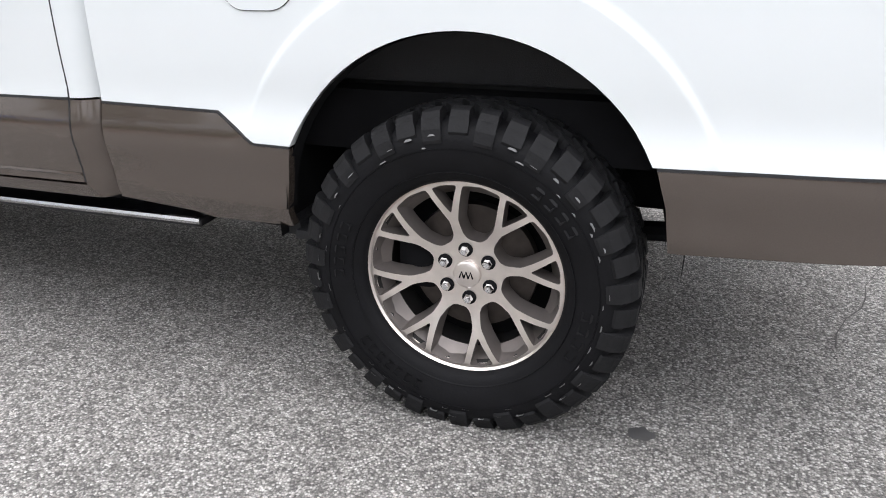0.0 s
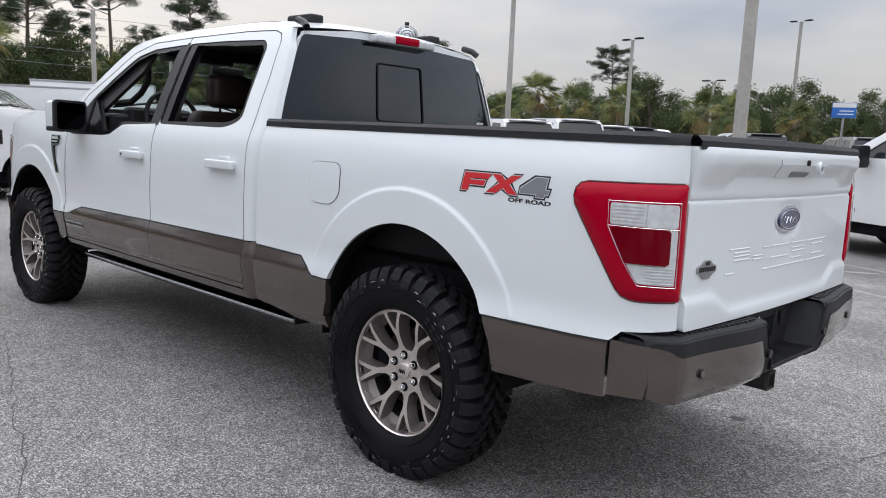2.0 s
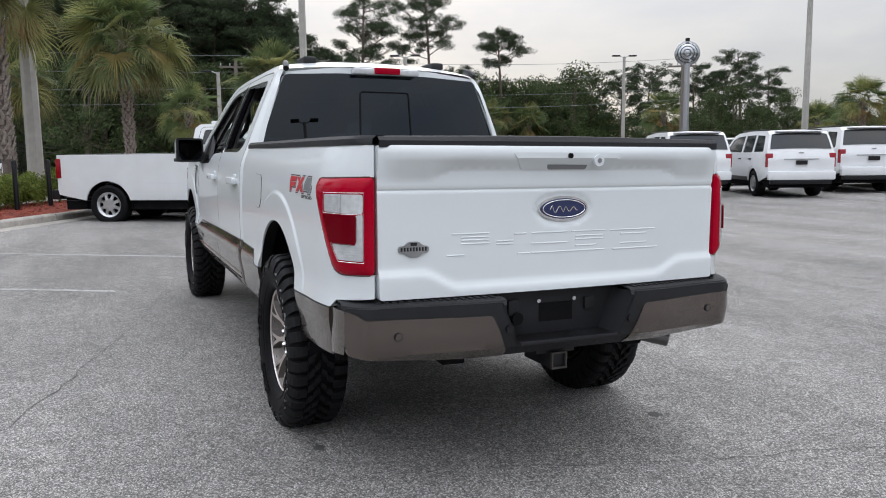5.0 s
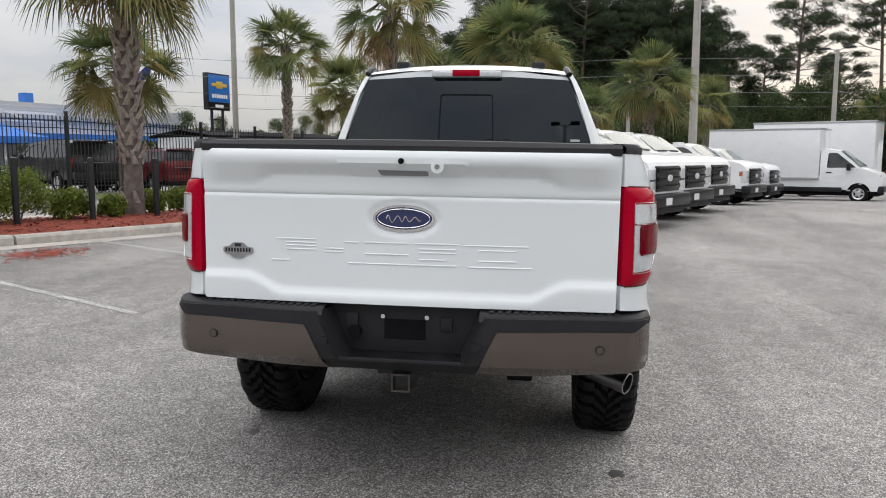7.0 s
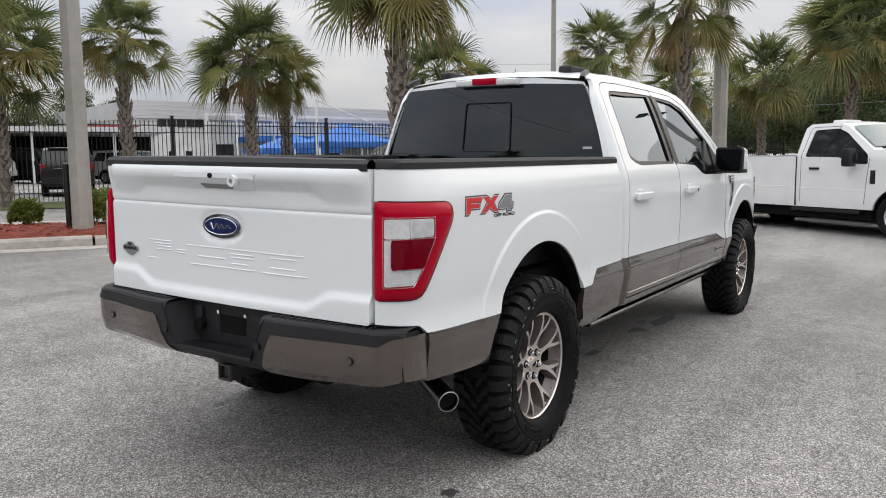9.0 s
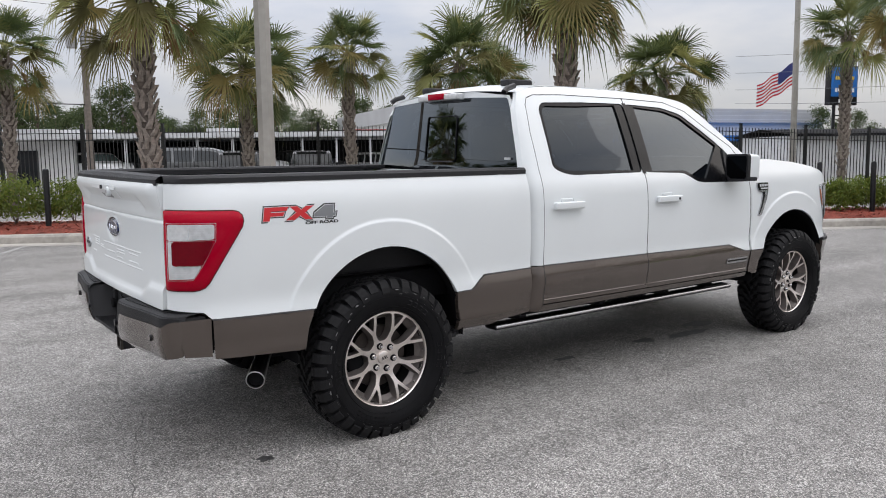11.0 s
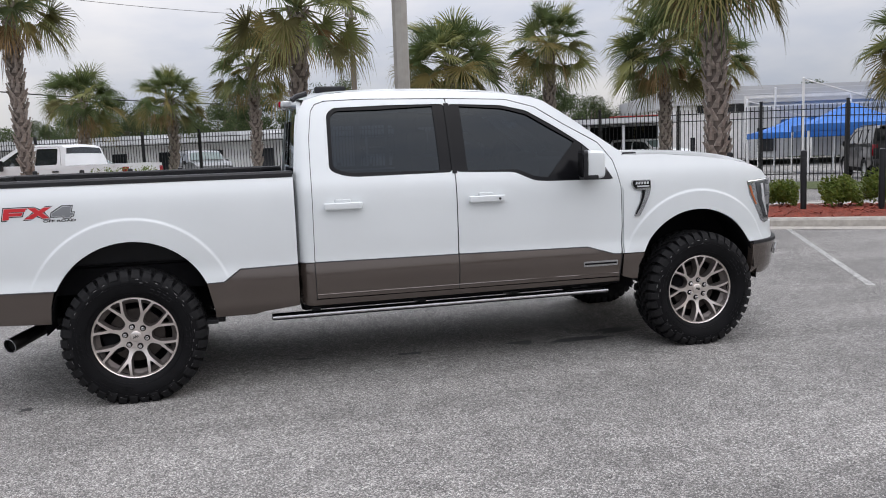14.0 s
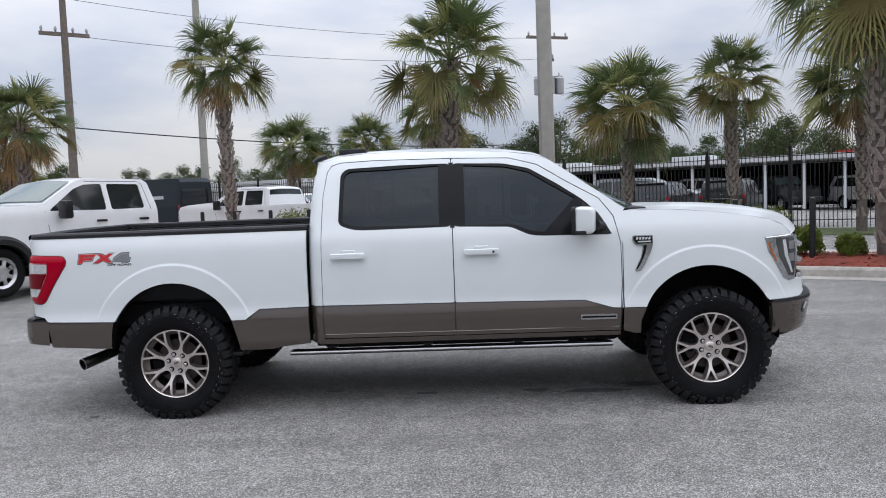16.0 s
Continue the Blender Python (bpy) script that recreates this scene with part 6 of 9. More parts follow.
# loose mulch chips
bm = bmesh.new()
for k in range(9000):
    u, v = rng.uniform(-8, 18), rng.uniform(0.13, 2.5)
    p = ku(u, v, 0.118 + 0.10 * math.sin(math.pi * (v - 0.15) / 2.45 if v > 0.15 else 0) ** 0.7 if v > 0.15 else 0.15)
    a, l_, w_ = rng.uniform(0, math.tau), rng.uniform(0.02, 0.06), rng.uniform(0.006, 0.014)
    d, e = Vector((math.cos(a), math.sin(a), rng.uniform(-0.4, 0.4))) * l_, Vector((-math.sin(a), math.cos(a), rng.uniform(-0.3, 0.3))) * w_
    p = p + Vector((0, 0, 0.012))
    bm.faces.new([bm.verts.new(q) for q in (p - d - e, p + d - e, p + d + e, p - d + e)])
for k in range(380):
    x, y = rng.gauss(5.4, 0.33), rng.gauss(6.05, 0.22)
    a, l_ = rng.uniform(0, math.tau), rng.uniform(0.015, 0.05)
    p = Vector((x, y, gz(x, y) + 0.008))
    d, e = Vector((math.cos(a), math.sin(a), 0)) * l_, Vector((-math.sin(a), math.cos(a), 0.1)) * 0.012
    bm.faces.new([bm.verts.new(q) for q in (p - d - e, p + d - e, p + d + e, p - d + e)])
tagged(obj("mulch_chips", bm, mat("red_mulch_chip", (0.26, 0.05, 0.028), 0.95, var=0.5, scale=40.0), smooth=False), "loose red bark chips on the strip and asphalt", "mulch", kind="stuff")
strip(-33, 23, 2.60, 2.78, 0.13, CONCRETE, "kerb_back", "concrete back edge of the planted strip", "kerb")
strip(-60, 40, 3.0, 4.6, 0.03, CONCRETE, "pavement_walk", "pale concrete walk behind the planted strip", "walk")
strip(-60, 40, 9.0, 12.6, 0.02, GRASS_SOIL, "ground_verge", "dull green verge along the fence", "grass")

# parking lines
def paint(a, b, w=0.08, name="parking_line", z=0.004):
    a, b = Vector(a), Vector(b)
    d = (b - a).normalized()
    s_ = Vector((-d.y, d.x)) * w / 2
    bm = bmesh.new()
    n = max(2, int((b - a).length / 0.25))
    rows = []
    for i in range(n + 1):
        p = a + (b - a) * i / n
        j1, j2 = rng.uniform(-0.006, 0.006), rng.uniform(-0.006, 0.006)
        rows.append([(p.x - s_.x * (1 + j1 * 10), p.y - s_.y * (1 + j1 * 10), gz(p.x, p.y) + z), (p.x + s_.x * (1 + j2 * 10), p.y + s_.y * (1 + j2 * 10), gz(p.x, p.y) + z)])
    grid(bm, rows)
    bmesh.ops.recalc_face_normals(bm, faces=bm.faces[:])
    if bm.faces[0].normal.z < 0:
        bmesh.ops.reverse_faces(bm, faces=bm.faces[:])
    return tagged(obj(name, bm, LINE_PAINT, smooth=False), "worn white parking line on the asphalt", "line marking", group="parking lines", kind="structure")


for k in range(-5, 6):
    s0 = Vector((4.45, 1.68)) + Vector((2.38, -1.24)) * k
    if k <= 1:
        paint(s0, s0 + KERB_V * 5.6)
for a, b in (((1.25, -6.45), (-0.8, -5.45)), ((1.95, -8.2), (-0.5, -7.35)), ((0.30, -7.40), (1.35, -6.65)), ((17.87, -12.5), (8.92, -8.94)), ((17.31, -13.78), (14.2, -12.6)), ((28.2, -19.2), (28.9, -20.2)), ((23.0, -17.4), (28.9, -22.0))):
    paint(a, b)
for k in range(7):
    a_ = Vector((8.51, -10.19)) + Vector((0.934, -0.359)) * 0.80 * k
    paint(a_, a_ + Vector((0.41, 1.25)), 0.06)
paint((8.51, -10.19), (13.6, -12.15))
# cracks and stains in the asphalt
def crack(pts, w=0.007):
    bm = bmesh.new()
    full = []
    for (x0, y0), (x1, y1) in zip(pts, pts[1:]):
        n = max(2, int(math.hypot(x1 - x0, y1 - y0) / 0.10))
        full += [(x0 + (x1 - x0) * i / n + rng.gauss(0, 0.013), y0 + (y1 - y0) * i / n + rng.gauss(0, 0.013)) for i in range(n)]
    rows = []
    for i, (x, y) in enumerate(full):
        x2, y2 = full[min(i + 1, len(full) - 1)]
        x1, y1 = full[max(i - 1, 0)]
        d = Vector((x2 - x1, y2 - y1)).normalized()
        ww = w * rng.uniform(0.3, 1.0) / 2
        rows.append([(x - d.y * ww, y + d.x * ww, gz(x, y) + 0.003), (x + d.y * ww, y - d.x * ww, gz(x, y) + 0.003)])
    grid(bm, rows)
    bmesh.ops.recalc_face_normals(bm, faces=bm.faces[:])
    tagged(obj("crack", bm, CRACK, smooth=False), "thin dark crack in the asphalt", "crack", group="cracks", kind="structure")


crack([(4.2, 1.25), (2.6, 1.60), (1.1, 2.05), (-0.6, 2.55), (-2.4, 3.1)])
crack([(-1.0, 0.25), (-1.25, -0.5), (-1.5, -1.6), (-2.0, -3.1)], 0.006)
crack([(-0.3, 2.4), (-0.75, 3.9)], 0.006)
crack([(9.5, 2.2), (7.0, 3.4), (3.4, 5.2)], 0.008)
for x, y, r, q in ((1.07, -0.28, 0.09, 0.5), (1.85, -0.42, 0.12, 0.4), (2.75, -0.42, 0.16, 0.5), (3.25, -0.48, 0.30, 0.28), (-0.70, -0.85, 0.06, 0.8), (-0.47, 0.9, 0.05, 0.8), (3.6, -0.3, 0.22, 0.5)):
    bm = bmesh.new()
    pts = []
    for k in range(22):
        a = k * math.tau / 22
        rr = r * (0.72 + 0.4 * noise.noise(Vector((math.cos(a) * 1.3 + x * 3, math.sin(a) * 1.3 + y * 5, 1))))
        pts.append(bm.verts.new((x + rr * math.cos(a), y + rr * q * math.sin(a), gz(x, y) + 0.0025)))
    bm.faces.new(pts)
    tagged(obj("oil_stain", bm, STAIN), "dark oil stain on the asphalt", "stain", group="oil stains", kind="structure")

# ---- bollards in the strip ----
bm = bmesh.new()
tube(bm, [(0, 0, -0.12), (0, 0, 1.00), (0, 0, 1.03), (0, 0, 1.045)], [0.052, 0.052, 0.046, 0.02], 14)
bol0 = thing("bollard", "slim black steel bollard standing in red mulch", "bollard", Matrix.Translation(ku(4.72 - 1.25 * 12, 1.0, 0.20)), "bollards in the strip")
part("post", bm, SATIN, bol0)
bm = bmesh.new()
tube(bm, [(0, 0, 0.90), (0, 0, 0.93)], 0.0535, 14)
part("band", bm, FENCE_BLACK, bol0)
for k in range(-11, 12):
    copy_thing(bol0, Matrix.Translation(ku(4.72 + 1.25 * k + rng.uniform(-0.05, 0.05), 1.0 + rng.uniform(-0.06, 0.06), 0.20)) @ pose(0, 0, 0, rng.uniform(-1, 1), rng.uniform(-1, 1), rng.uniform(0, 360)))

# ---- palms ----
def fan(bm, base, direction, length, n=26, spread=200, droop=0.5, width=0.05, seed=0, index=0):
    """One fan leaf: a pleated centre that splits into pointed blades with hanging tips."""
    r = random.Random(seed)
    d = Vector(direction).normalized()
    side = d.cross(Vector((0, 0, 1)))
    side = side.normalized() if side.length > 0.05 else Vector((1, 0, 0))
    up = side.cross(d).normalized()
    roll = Matrix.Rotation(radians(r.gauss(0, 30)), 3, d)
    side, up = roll @ side, roll @ up
    down = Vector((0, 0, 1))
    hub = bm.verts.new(base)
    keel = r.uniform(0.15, 0.42)

    def ray(a):
        return (d * math.cos(a) + side * math.sin(a) + up * (keel * abs(math.sin(a)) - 0.10)).normalized()

    split = r.uniform(0.20, 0.30)
    edge = []
    for k in range(n + 1):
        a = radians(-spread / 2 + spread * k / n)
        pleat = 0.018 * length * (1 if k % 2 else -1)
        edge.append(bm.verts.new(base + ray(a) * length * split * (0.8 + 0.2 * math.cos(a * 0.8)) + up * pleat))
    for k in range(n):
        a = radians(-spread / 2 + spread * (k + 0.5) / n) + r.gauss(0, 0.03)
        dd = ray(a)
        l_ = length * (0.74 + 0.26 * math.cos(a * 0.8)) * r.uniform(0.86, 1.08)
        w_ = width * r.uniform(0.75, 1.1)
        cr = dd.cross(up).normalized()
        sag = droop * r.uniform(0.6, 1.3)
        mid = base + dd * l_ * 0.70 - down * sag * 0.16 * l_
        tip = base + dd * l_ * (1 - 0.16 * sag) - down * sag * l_ * r.uniform(0.45, 0.95)
        m0, m1, tp = bm.verts.new(mid + cr * w_ * 0.42), bm.verts.new(mid - cr * w_ * 0.42), bm.verts.new(tip)
        if (edge[k + 1].co - edge[k].co).dot(cr) < 0:
            m0, m1 = m1, m0
        for f_ in ((hub, edge[k], edge[k + 1]), (edge[k], edge[k + 1], m0, m1), (m1, m0, tp)):
            bm.faces.new(f_).material_index = index


def palm_meshes(seed, radius, trunk_h, n_leaf=34, dry=7, trunk_r=0.17, wide=1.0):
    r = random.Random(seed)
    # trunk with a slight bend
    bend = (r.uniform(-0.15, 0.15), r.uniform(-0.15, 0.15))
    at = lambda t: Vector((bend[0] * math.sin(t * 2.2), bend[1] * math.sin(t * 2.6), t * trunk_h))
    bm = bmesh.new()
    tube(bm, [at(i / 14) - Vector((0, 0, 0.35 if i == 0 else 0)) for i in range(15)], [trunk_r * (1.18 if i == 0 else 1.0 + 0.06 * math.sin(i * 1.7)) for i in range(15)], 14)
    trunk = bm
    # crossed leaf bases up the trunk
    bm = bmesh.new()
    rows_n = int(trunk_h / 0.115)
    for i in range(rows_n):
        t = (i + 0.5) / rows_n
        if t < 0.22 and r.random() < 0.75:
            continue
        for k in range(5):
            a = k * math.tau / 5 + i * 0.63 + r.uniform(-0.08, 0.08)
            c = at(t)
            o = Vector((math.cos(a), math.sin(a), 0))
            s_ = Vector((-math.sin(a), math.cos(a), 0))
            h = r.uniform(0.17, 0.26)
            b0, tp = c + o * trunk_r * 0.92, c + o * (trunk_r * 1.16 + 0.035 * t + r.uniform(0, 0.03)) + Vector((0, 0, h))
            w0, w1 = 0.066, 0.024
            tw = s_ * (0.085 if (i + k) % 2 else -0.085)
            v = [bm.verts.new(p) for p in (b0 - s_ * w0, b0 + s_ * w0, tp + s_ * w1 + tw, tp - s_ * w1 + tw, b0 + o * 0.03 - s_ * w0 * 0.5, b0 + o * 0.03 + s_ * w0 * 0.5, tp + o * 0.03 + s_ * w1 + tw, tp + o * 0.03 - s_ * w1 + tw)]
            for q in ((4, 5, 6, 7), (0, 4, 7, 3), (5, 1, 2, 6), (7, 6, 2, 3), (0, 1, 5, 4)):
                bm.faces.new([v[j] for j in q])
    boots = bm
    crown, stalks, dead, old = bmesh.new(), bmesh.new(), bmesh.new(), bmesh.new()
    top = at(1.0)
    for k in range(n_leaf + dry):
        hang = k >= n_leaf or (k > n_leaf * 0.8 and r.random() < 0.22)
        if hang:
            el = radians(r.uniform(-62, -30))
        else:
            f = k / n_leaf
            el = radians(82 - 124 * f ** 0.9 + r.uniform(-15, 15))
        az = k * 2.39996 + r.uniform(-0.25, 0.25)
        d = Vector((math.cos(az) * math.cos(el), math.sin(az) * math.cos(el), math.sin(el)))
        stalk = radius * (0.60 if not hang else 0.40) * r.uniform(0.72, 1.18)
        b = top + Vector((0, 0, 0.1))
        e = b + d * stalk - Vector((0, 0, 1)) * stalk * (0.10 if el > 0 else 0.16)
        md = b + d * stalk * 0.5 + Vector((0, 0, 0.03))
        tube(dead if hang else stalks, [b, md, e], [0.022, 0.016, 0.010], 4, cap=False)
        dd = (e - md).normalized() + Vector((0, 0, -0.12 if not hang else -0.3))
        aged = k > n_leaf * 0.54 and (k * 7 + seed * 3) % 10 < 4
        fan(dead if hang else old if aged else crown, e, dd, radius * (0.55 if not hang else 0.46) * r.uniform(0.80, 1.14) * wide, n=40 if not hang else 18, spread=r.uniform(215, 285) if not hang else 110, droop=r.uniform(0.18, 0.45) if el > 0.2 else r.uniform(0.35, 0.75), width=0.029 * radius / 1.6, seed=seed * 100 + k)
    return trunk, boots, stalks, crown, dead, old


def palm(name_seed, x, y, crown_z, radius, dry=7, label="tall sabal palm with a green fan crown", n_leaf=34, trunk_r=0.17, wide=1.0, z=None):
    base = gz(x, y) + (0.13 if z is None else z)
    h = crown_z - base
    root = thing("palm_tree", label, "palm tree", pose(x, y, base, 0, 0, (name_seed * 77) % 360), "palms along the lot")
    dry = (dry + 1) // 2
    t, b, s_, c, d, o_ = palm_meshes(name_seed, radius, h, int(n_leaf * 1.28), dry, trunk_r, wide)
    tr = part("trunk", t, BARK_PALM, root, "grey ringed trunk")
    tagged(part("leaf_base", b, BOOT, tr, "", smooth=False), "criss-crossed old leaf bases", kind="stuff")
    tagged(part("leaf_stalk", s_, PETIOLE, root), "green leaf stalks", kind="stuff")
    part("crown", c, FROND, root, "green fan leaves", smooth=False)
    tagged(part("old_leaf", o_, FROND_OLD, root, "", smooth=False), "yellow-brown ageing fan leaves", kind="stuff")
    if dry:
        tagged(part("dead_frond", d, FROND_DRY, root, "", smooth=False), "hanging dry orange leaves", kind="stuff")
    else:
        d.free()
    return root


for i, (x, y, cz, r_, dry_, n_) in enumerate((
        (2.0, 10.0, 4.35, 1.60, 3, 34), (9.4, 6.95, 5.0, 1.85, 9, 34), (17.5, 3.75, 5.2, 1.8, 7, 34), (-4.25, 14.6, 5.2, 1.5, 6, 30),
        (7.2, 18.2, 4.2, 2.0, 4, 40), (10.2, 17.1, 4.6, 1.55, 2, 30), (1.1, 20.5, 4.4, 1.6, 4, 30), (-1.9, 24.4, 3.7, 1.45, 4, 30),
        (-4.5, 23.0, 3.6, 1.45, 5, 30), (13.0, 15.3, 4.3, 1.9, 5, 40), (21.2, 13.9, 4.2, 2.1, 5, 38), (25.2, 9.4, 5.4, 1.75, 4, 32),
        (15.2, 16.0, 3.9, 1.35, 4, 30), (25.6, 0.7, 5.1, 2.3, 3, 44), (24.6, -4.15, 3.75, 1.75, 12, 36),
        (36.0, 10.0, 4.6, 2.2, 5, 34), (-10.8, 15.8, 4.1, 1.7, 8, 34), (33.0, 5.0, 4.6, 2.3, 8, 36), (-13.5, 19.5, 3.6, 1.5, 6, 30))):
    palm(i + 1, x, y, cz, r_, dry_, n_leaf=n_, trunk_r=0.128 if i != 1 else 0.165, label=("tall sabal palm with hanging dry fronds, standing in red mulch" if dry_ > 5 else "sabal palm with a full green fan crown"))

# ---- shrubs ----
def shrub_mesh(seed, h):
    r = random.Random(seed)
    bm = bmesh.new()
    for k in range(3400):
        a, b = r.uniform(0, math.tau), math.acos(r.uniform(-0.55, 1))
        rad = h * 0.60 * r.uniform(0.55, 1.0) * (1 + 0.25 * math.sin(3 * a + seed) * math.sin(2 * b))
        p = Vector((math.cos(a) * math.sin(b) * rad, math.sin(a) * math.sin(b) * rad, h * 0.42 + math.cos(b) * rad * 0.95))
        n_ = Vector((r.gauss(0, 1), r.gauss(0, 1), r.gauss(0.6, 1))).normalized()
        t = n_.orthogonal().normalized()
        s_ = n_.cross(t)
        l_, w_ = r.uniform(0.025, 0.045), r.uniform(0.010, 0.018)
        bm.faces.new([bm.verts.new(q) for q in (p - t * l_, p - s_ * w_, p + t * l_, p + s_ * w_)])
    return bm


for i, (u, tall) in enumerate(((-7.6, 0.95), (-6.9, 1.0), (-6.2, 0.95), (-5.6, 0.9), (-4.8, 0.95), (-3.9, 0.85), (-0.94, 0.42), (0.12, 0.72), (1.1, 0.9), (1.75, 0.95), (2.4, 0.95), (3.0, 0.9), (3.8, 0.8), (4.55, 0.62), (5.3, 0.46), (6.2, 0.48), (6.95, 0.52), (7.9, 0.56), (8.7, 0.72), (9.25, 0.6), (10.1, 0.75), (10.9, 0.72), (11.7, 0.8), (12.4, 0.78), (13.2, 0.82), (14.0, 0.8), (14.9, 0.85), (15.8, 0.9), (16.6, 0.85))):
    h = tall * rng.uniform(0.85, 1.12)
    root = thing("shrub", "low bright green leafy shrub in red mulch", "shrub", Matrix.Translation(ku(u, 1.55 + rng.uniform(-0.25, 0.45), 0.19)) @ pose(0, 0, 0, 0, 0, i * 47), "shrubs in the strip")
    part("foliage", shrub_mesh(i % 6, h), SHRUB, root, smooth=False)
    bm = bmesh.new()
    for k in range(5):
        tube(bm, [(0, 0, -0.03), (0.08 * math.cos(k * 1.3), 0.08 * math.sin(k * 1.3), h * 0.3), (0.2 * h * math.cos(k * 1.3), 0.2 * h * math.sin(k * 1.3), h * 0.7)], [0.01, 0.007, 0.003], 4)
    part("stem", bm, BARK, root)

# ---- poles ----
def light_pole(x, y, h, r0, r1, heads, label, material=POLE_CONC, yaw=0, base=False, group="light poles"):
    root = thing("light_pole", label, "light pole", pose(x, y, gz(x, y) - 0.02, 0, 0, yaw), group)
    bm = bmesh.new()
    tube(bm, [(0, 0, h * i / 8) for i in range(9)], [r0 + (r1 - r0) * i / 8 for i in range(9)], 8 if material is POLE_CONC else 12)
    part("shaft", bm, material, root)
    if base:
        bm = bmesh.new()
        tube(bm, [(0, 0, 0), (0, 0, 0.10), (0, 0, 0.12)], [0.30, 0.30, 0.24], 20)
        part("footing", bm, CONCRETE, root)
    for s_ in heads:
        bm = bmesh.new()
        tube(bm, [(0, 0, h - 0.1), (0.3 * s_, 0, h + 0.02), (0.42 * s_, 0, h + 0.05)], 0.035, 6)
        arm = part("arm", bm, STEEL, root)
        bm = bmesh.new()
        box(bm, 0.40 * s_, 1.05 * s_, -0.19, 0.19, h + 0.02, h + 0.13, 0.03)
        part("lamp_head", bm, SATIN, arm, "flat dark lamp head")
    return root


light_pole(3.83, 9.25, 9.5, 0.165, 0.13, (), "tall pale concrete pole standing in red mulch")
light_pole(19.3, 3.3, 10.0, 0.21, 0.16, (1,), "tall pale concrete light pole beside a palm", yaw=60)
light_pole(26.7, 12.05, 8.2, 0.13, 0.10, (1,), "concrete light pole with a flood lamp", yaw=190)
light_pole(29.4, -6.4, 9.9, 0.19, 0.13, (1, -1), "tall concrete light pole behind parked trucks", yaw=20)
light_pole(9.38, -24.41, 10.5, 0.24, 0.20, (1, -1), "thick square concrete light pole on a round footing", yaw=30, base=True)
light_pole(23.08, -28.37, 8.7, 0.17, 0.12, (1, -1), "concrete light pole with two flat lamps", yaw=-30)
light_pole(29.43, -50.83, 9.2, 0.17, 0.12, (1, -1), "concrete light pole with two flat lamps", yaw=-20)
light_pole(24.85, -72.24, 12.8, 0.2, 0.14, (1, -1), "concrete light pole with two flat lamps", yaw=-10)
light_pole(27.58, -61.27, 6.8, 0.15, 0.1, (1, -1), "concrete light pole with two flat lamps", yaw=-10)
light_pole(47.7, -18.0, 8.6, 0.17, 0.12, (1, -1), "concrete light pole with two flat lamps", yaw=60)
light_pole(59.0, -29.0, 8.2, 0.17, 0.12, (1, -1), "concrete light pole with two flat lamps", yaw=70)
light_pole(52.0, -6.0, 7.6, 0.17, 0.12, (1,), "concrete light pole with one flat lamp", yaw=70)
light_pole(-9.7, 28.3, 13.0, 0.19, 0.15, (), "plain pale concrete post beyond the fence")
light_pole(53.0, -40.2, 10.0, 0.17, 0.12, (1, -1), "concrete light pole with two flat lamps", yaw=70)
light_pole(-29.0, -4.4, 8.9, 0.17, 0.12, (1, -1), "concrete light pole with two flat lamps", yaw=95)
light_pole(-35.0, 0.8, 9.2, 0.17, 0.12, (1, -1), "concrete light pole with two flat lamps", yaw=95)
# round dish on a post
root = thing("round_sign", "round bulging steel sign on a tall post among parked cars", "sign", pose(25.9, -23.8, gz(25.9, -23.8), 0, 0, 50))
bm = bmesh.new()
tube(bm, [(0, 0, 0), (0, 0, 5.75)], [0.17, 0.14], 12)
part("post", bm, STEEL, root)
bm = bmesh.new()
lathe_y(bm, [(0.001, 0.36), (0.22, 0.33), (0.40, 0.22), (0.50, 0.10), (0.56, 0.09), (0.58, 0.03), (0.58, -0.03), (0.56, -0.09), (0.50, -0.10), (0.40, -0.22), (0.22, -0.33), (0.001, -0.36)], 32, mid=(0, 0, 6.1))
disc = part("disc", bm, mat("polished_disc", (0.40, 0.41, 0.42), 0.22, 0.9, var=0.15, scale=4.0), root, "bulging polished steel disc")
for q, h_ in ((0.16, 0.345), (0.31, 0.285), (0.44, 0.18)):
    bm = bmesh.new()
    for s_ in (1, -1):
        tube(bm, [(q * math.cos(k * math.tau / 28), s_ * h_, 6.1 + q * math.sin(k * math.tau / 28)) for k in range(29)], 0.016, 5, cap=False)
    pieces("disc_ring", bm, SATIN, disc, "dark ring round the disc")
bm = bmesh.new()
box(bm, -0.10, 0.10, -0.16, 0.16, 6.66, 6.80, 0.03)
part("top_lamp", bm, SATIN, root, "small dark lamp on top")

# utility poles and cables
def utility_pole(x, y, h, arms, label):
    root = thing("utility_pole", label, "utility pole", pose(x, y, gz(x, y)), "utility poles")
    bm = bmesh.new()
    tube(bm, [(0, 0, 0), (0, 0, h)], [0.19, 0.12], 10)
    part("shaft", bm, WOODPOLE, root)
    for z, w_, yaw in arms:
        bm = bmesh.new()
        d = Vector((math.cos(radians(yaw)), math.sin(radians(yaw)), 0))
        box(bm, -w_, w_, -0.06, 0.06, z - 0.07, z + 0.07)
        bmesh.ops.rotate(bm, verts=bm.verts[:], cent=(0, 0, z), matrix=Matrix.Rotation(radians(yaw), 3, "Z"))
        arm = part("cross_arm", bm, WOODPOLE, root)
        for k in (-0.9, -0.35, 0.35, 0.9):
            bm = bmesh.new()
            p = d * w_ * k + Vector((0, 0, z + 0.07))
            tube(bm, [p, p + Vector((0, 0, 0.12)), p + Vector((0, 0, 0.22))], [0.03, 0.06, 0.03], 8)
            part("insulator", bm, STEEL, arm)
    return root


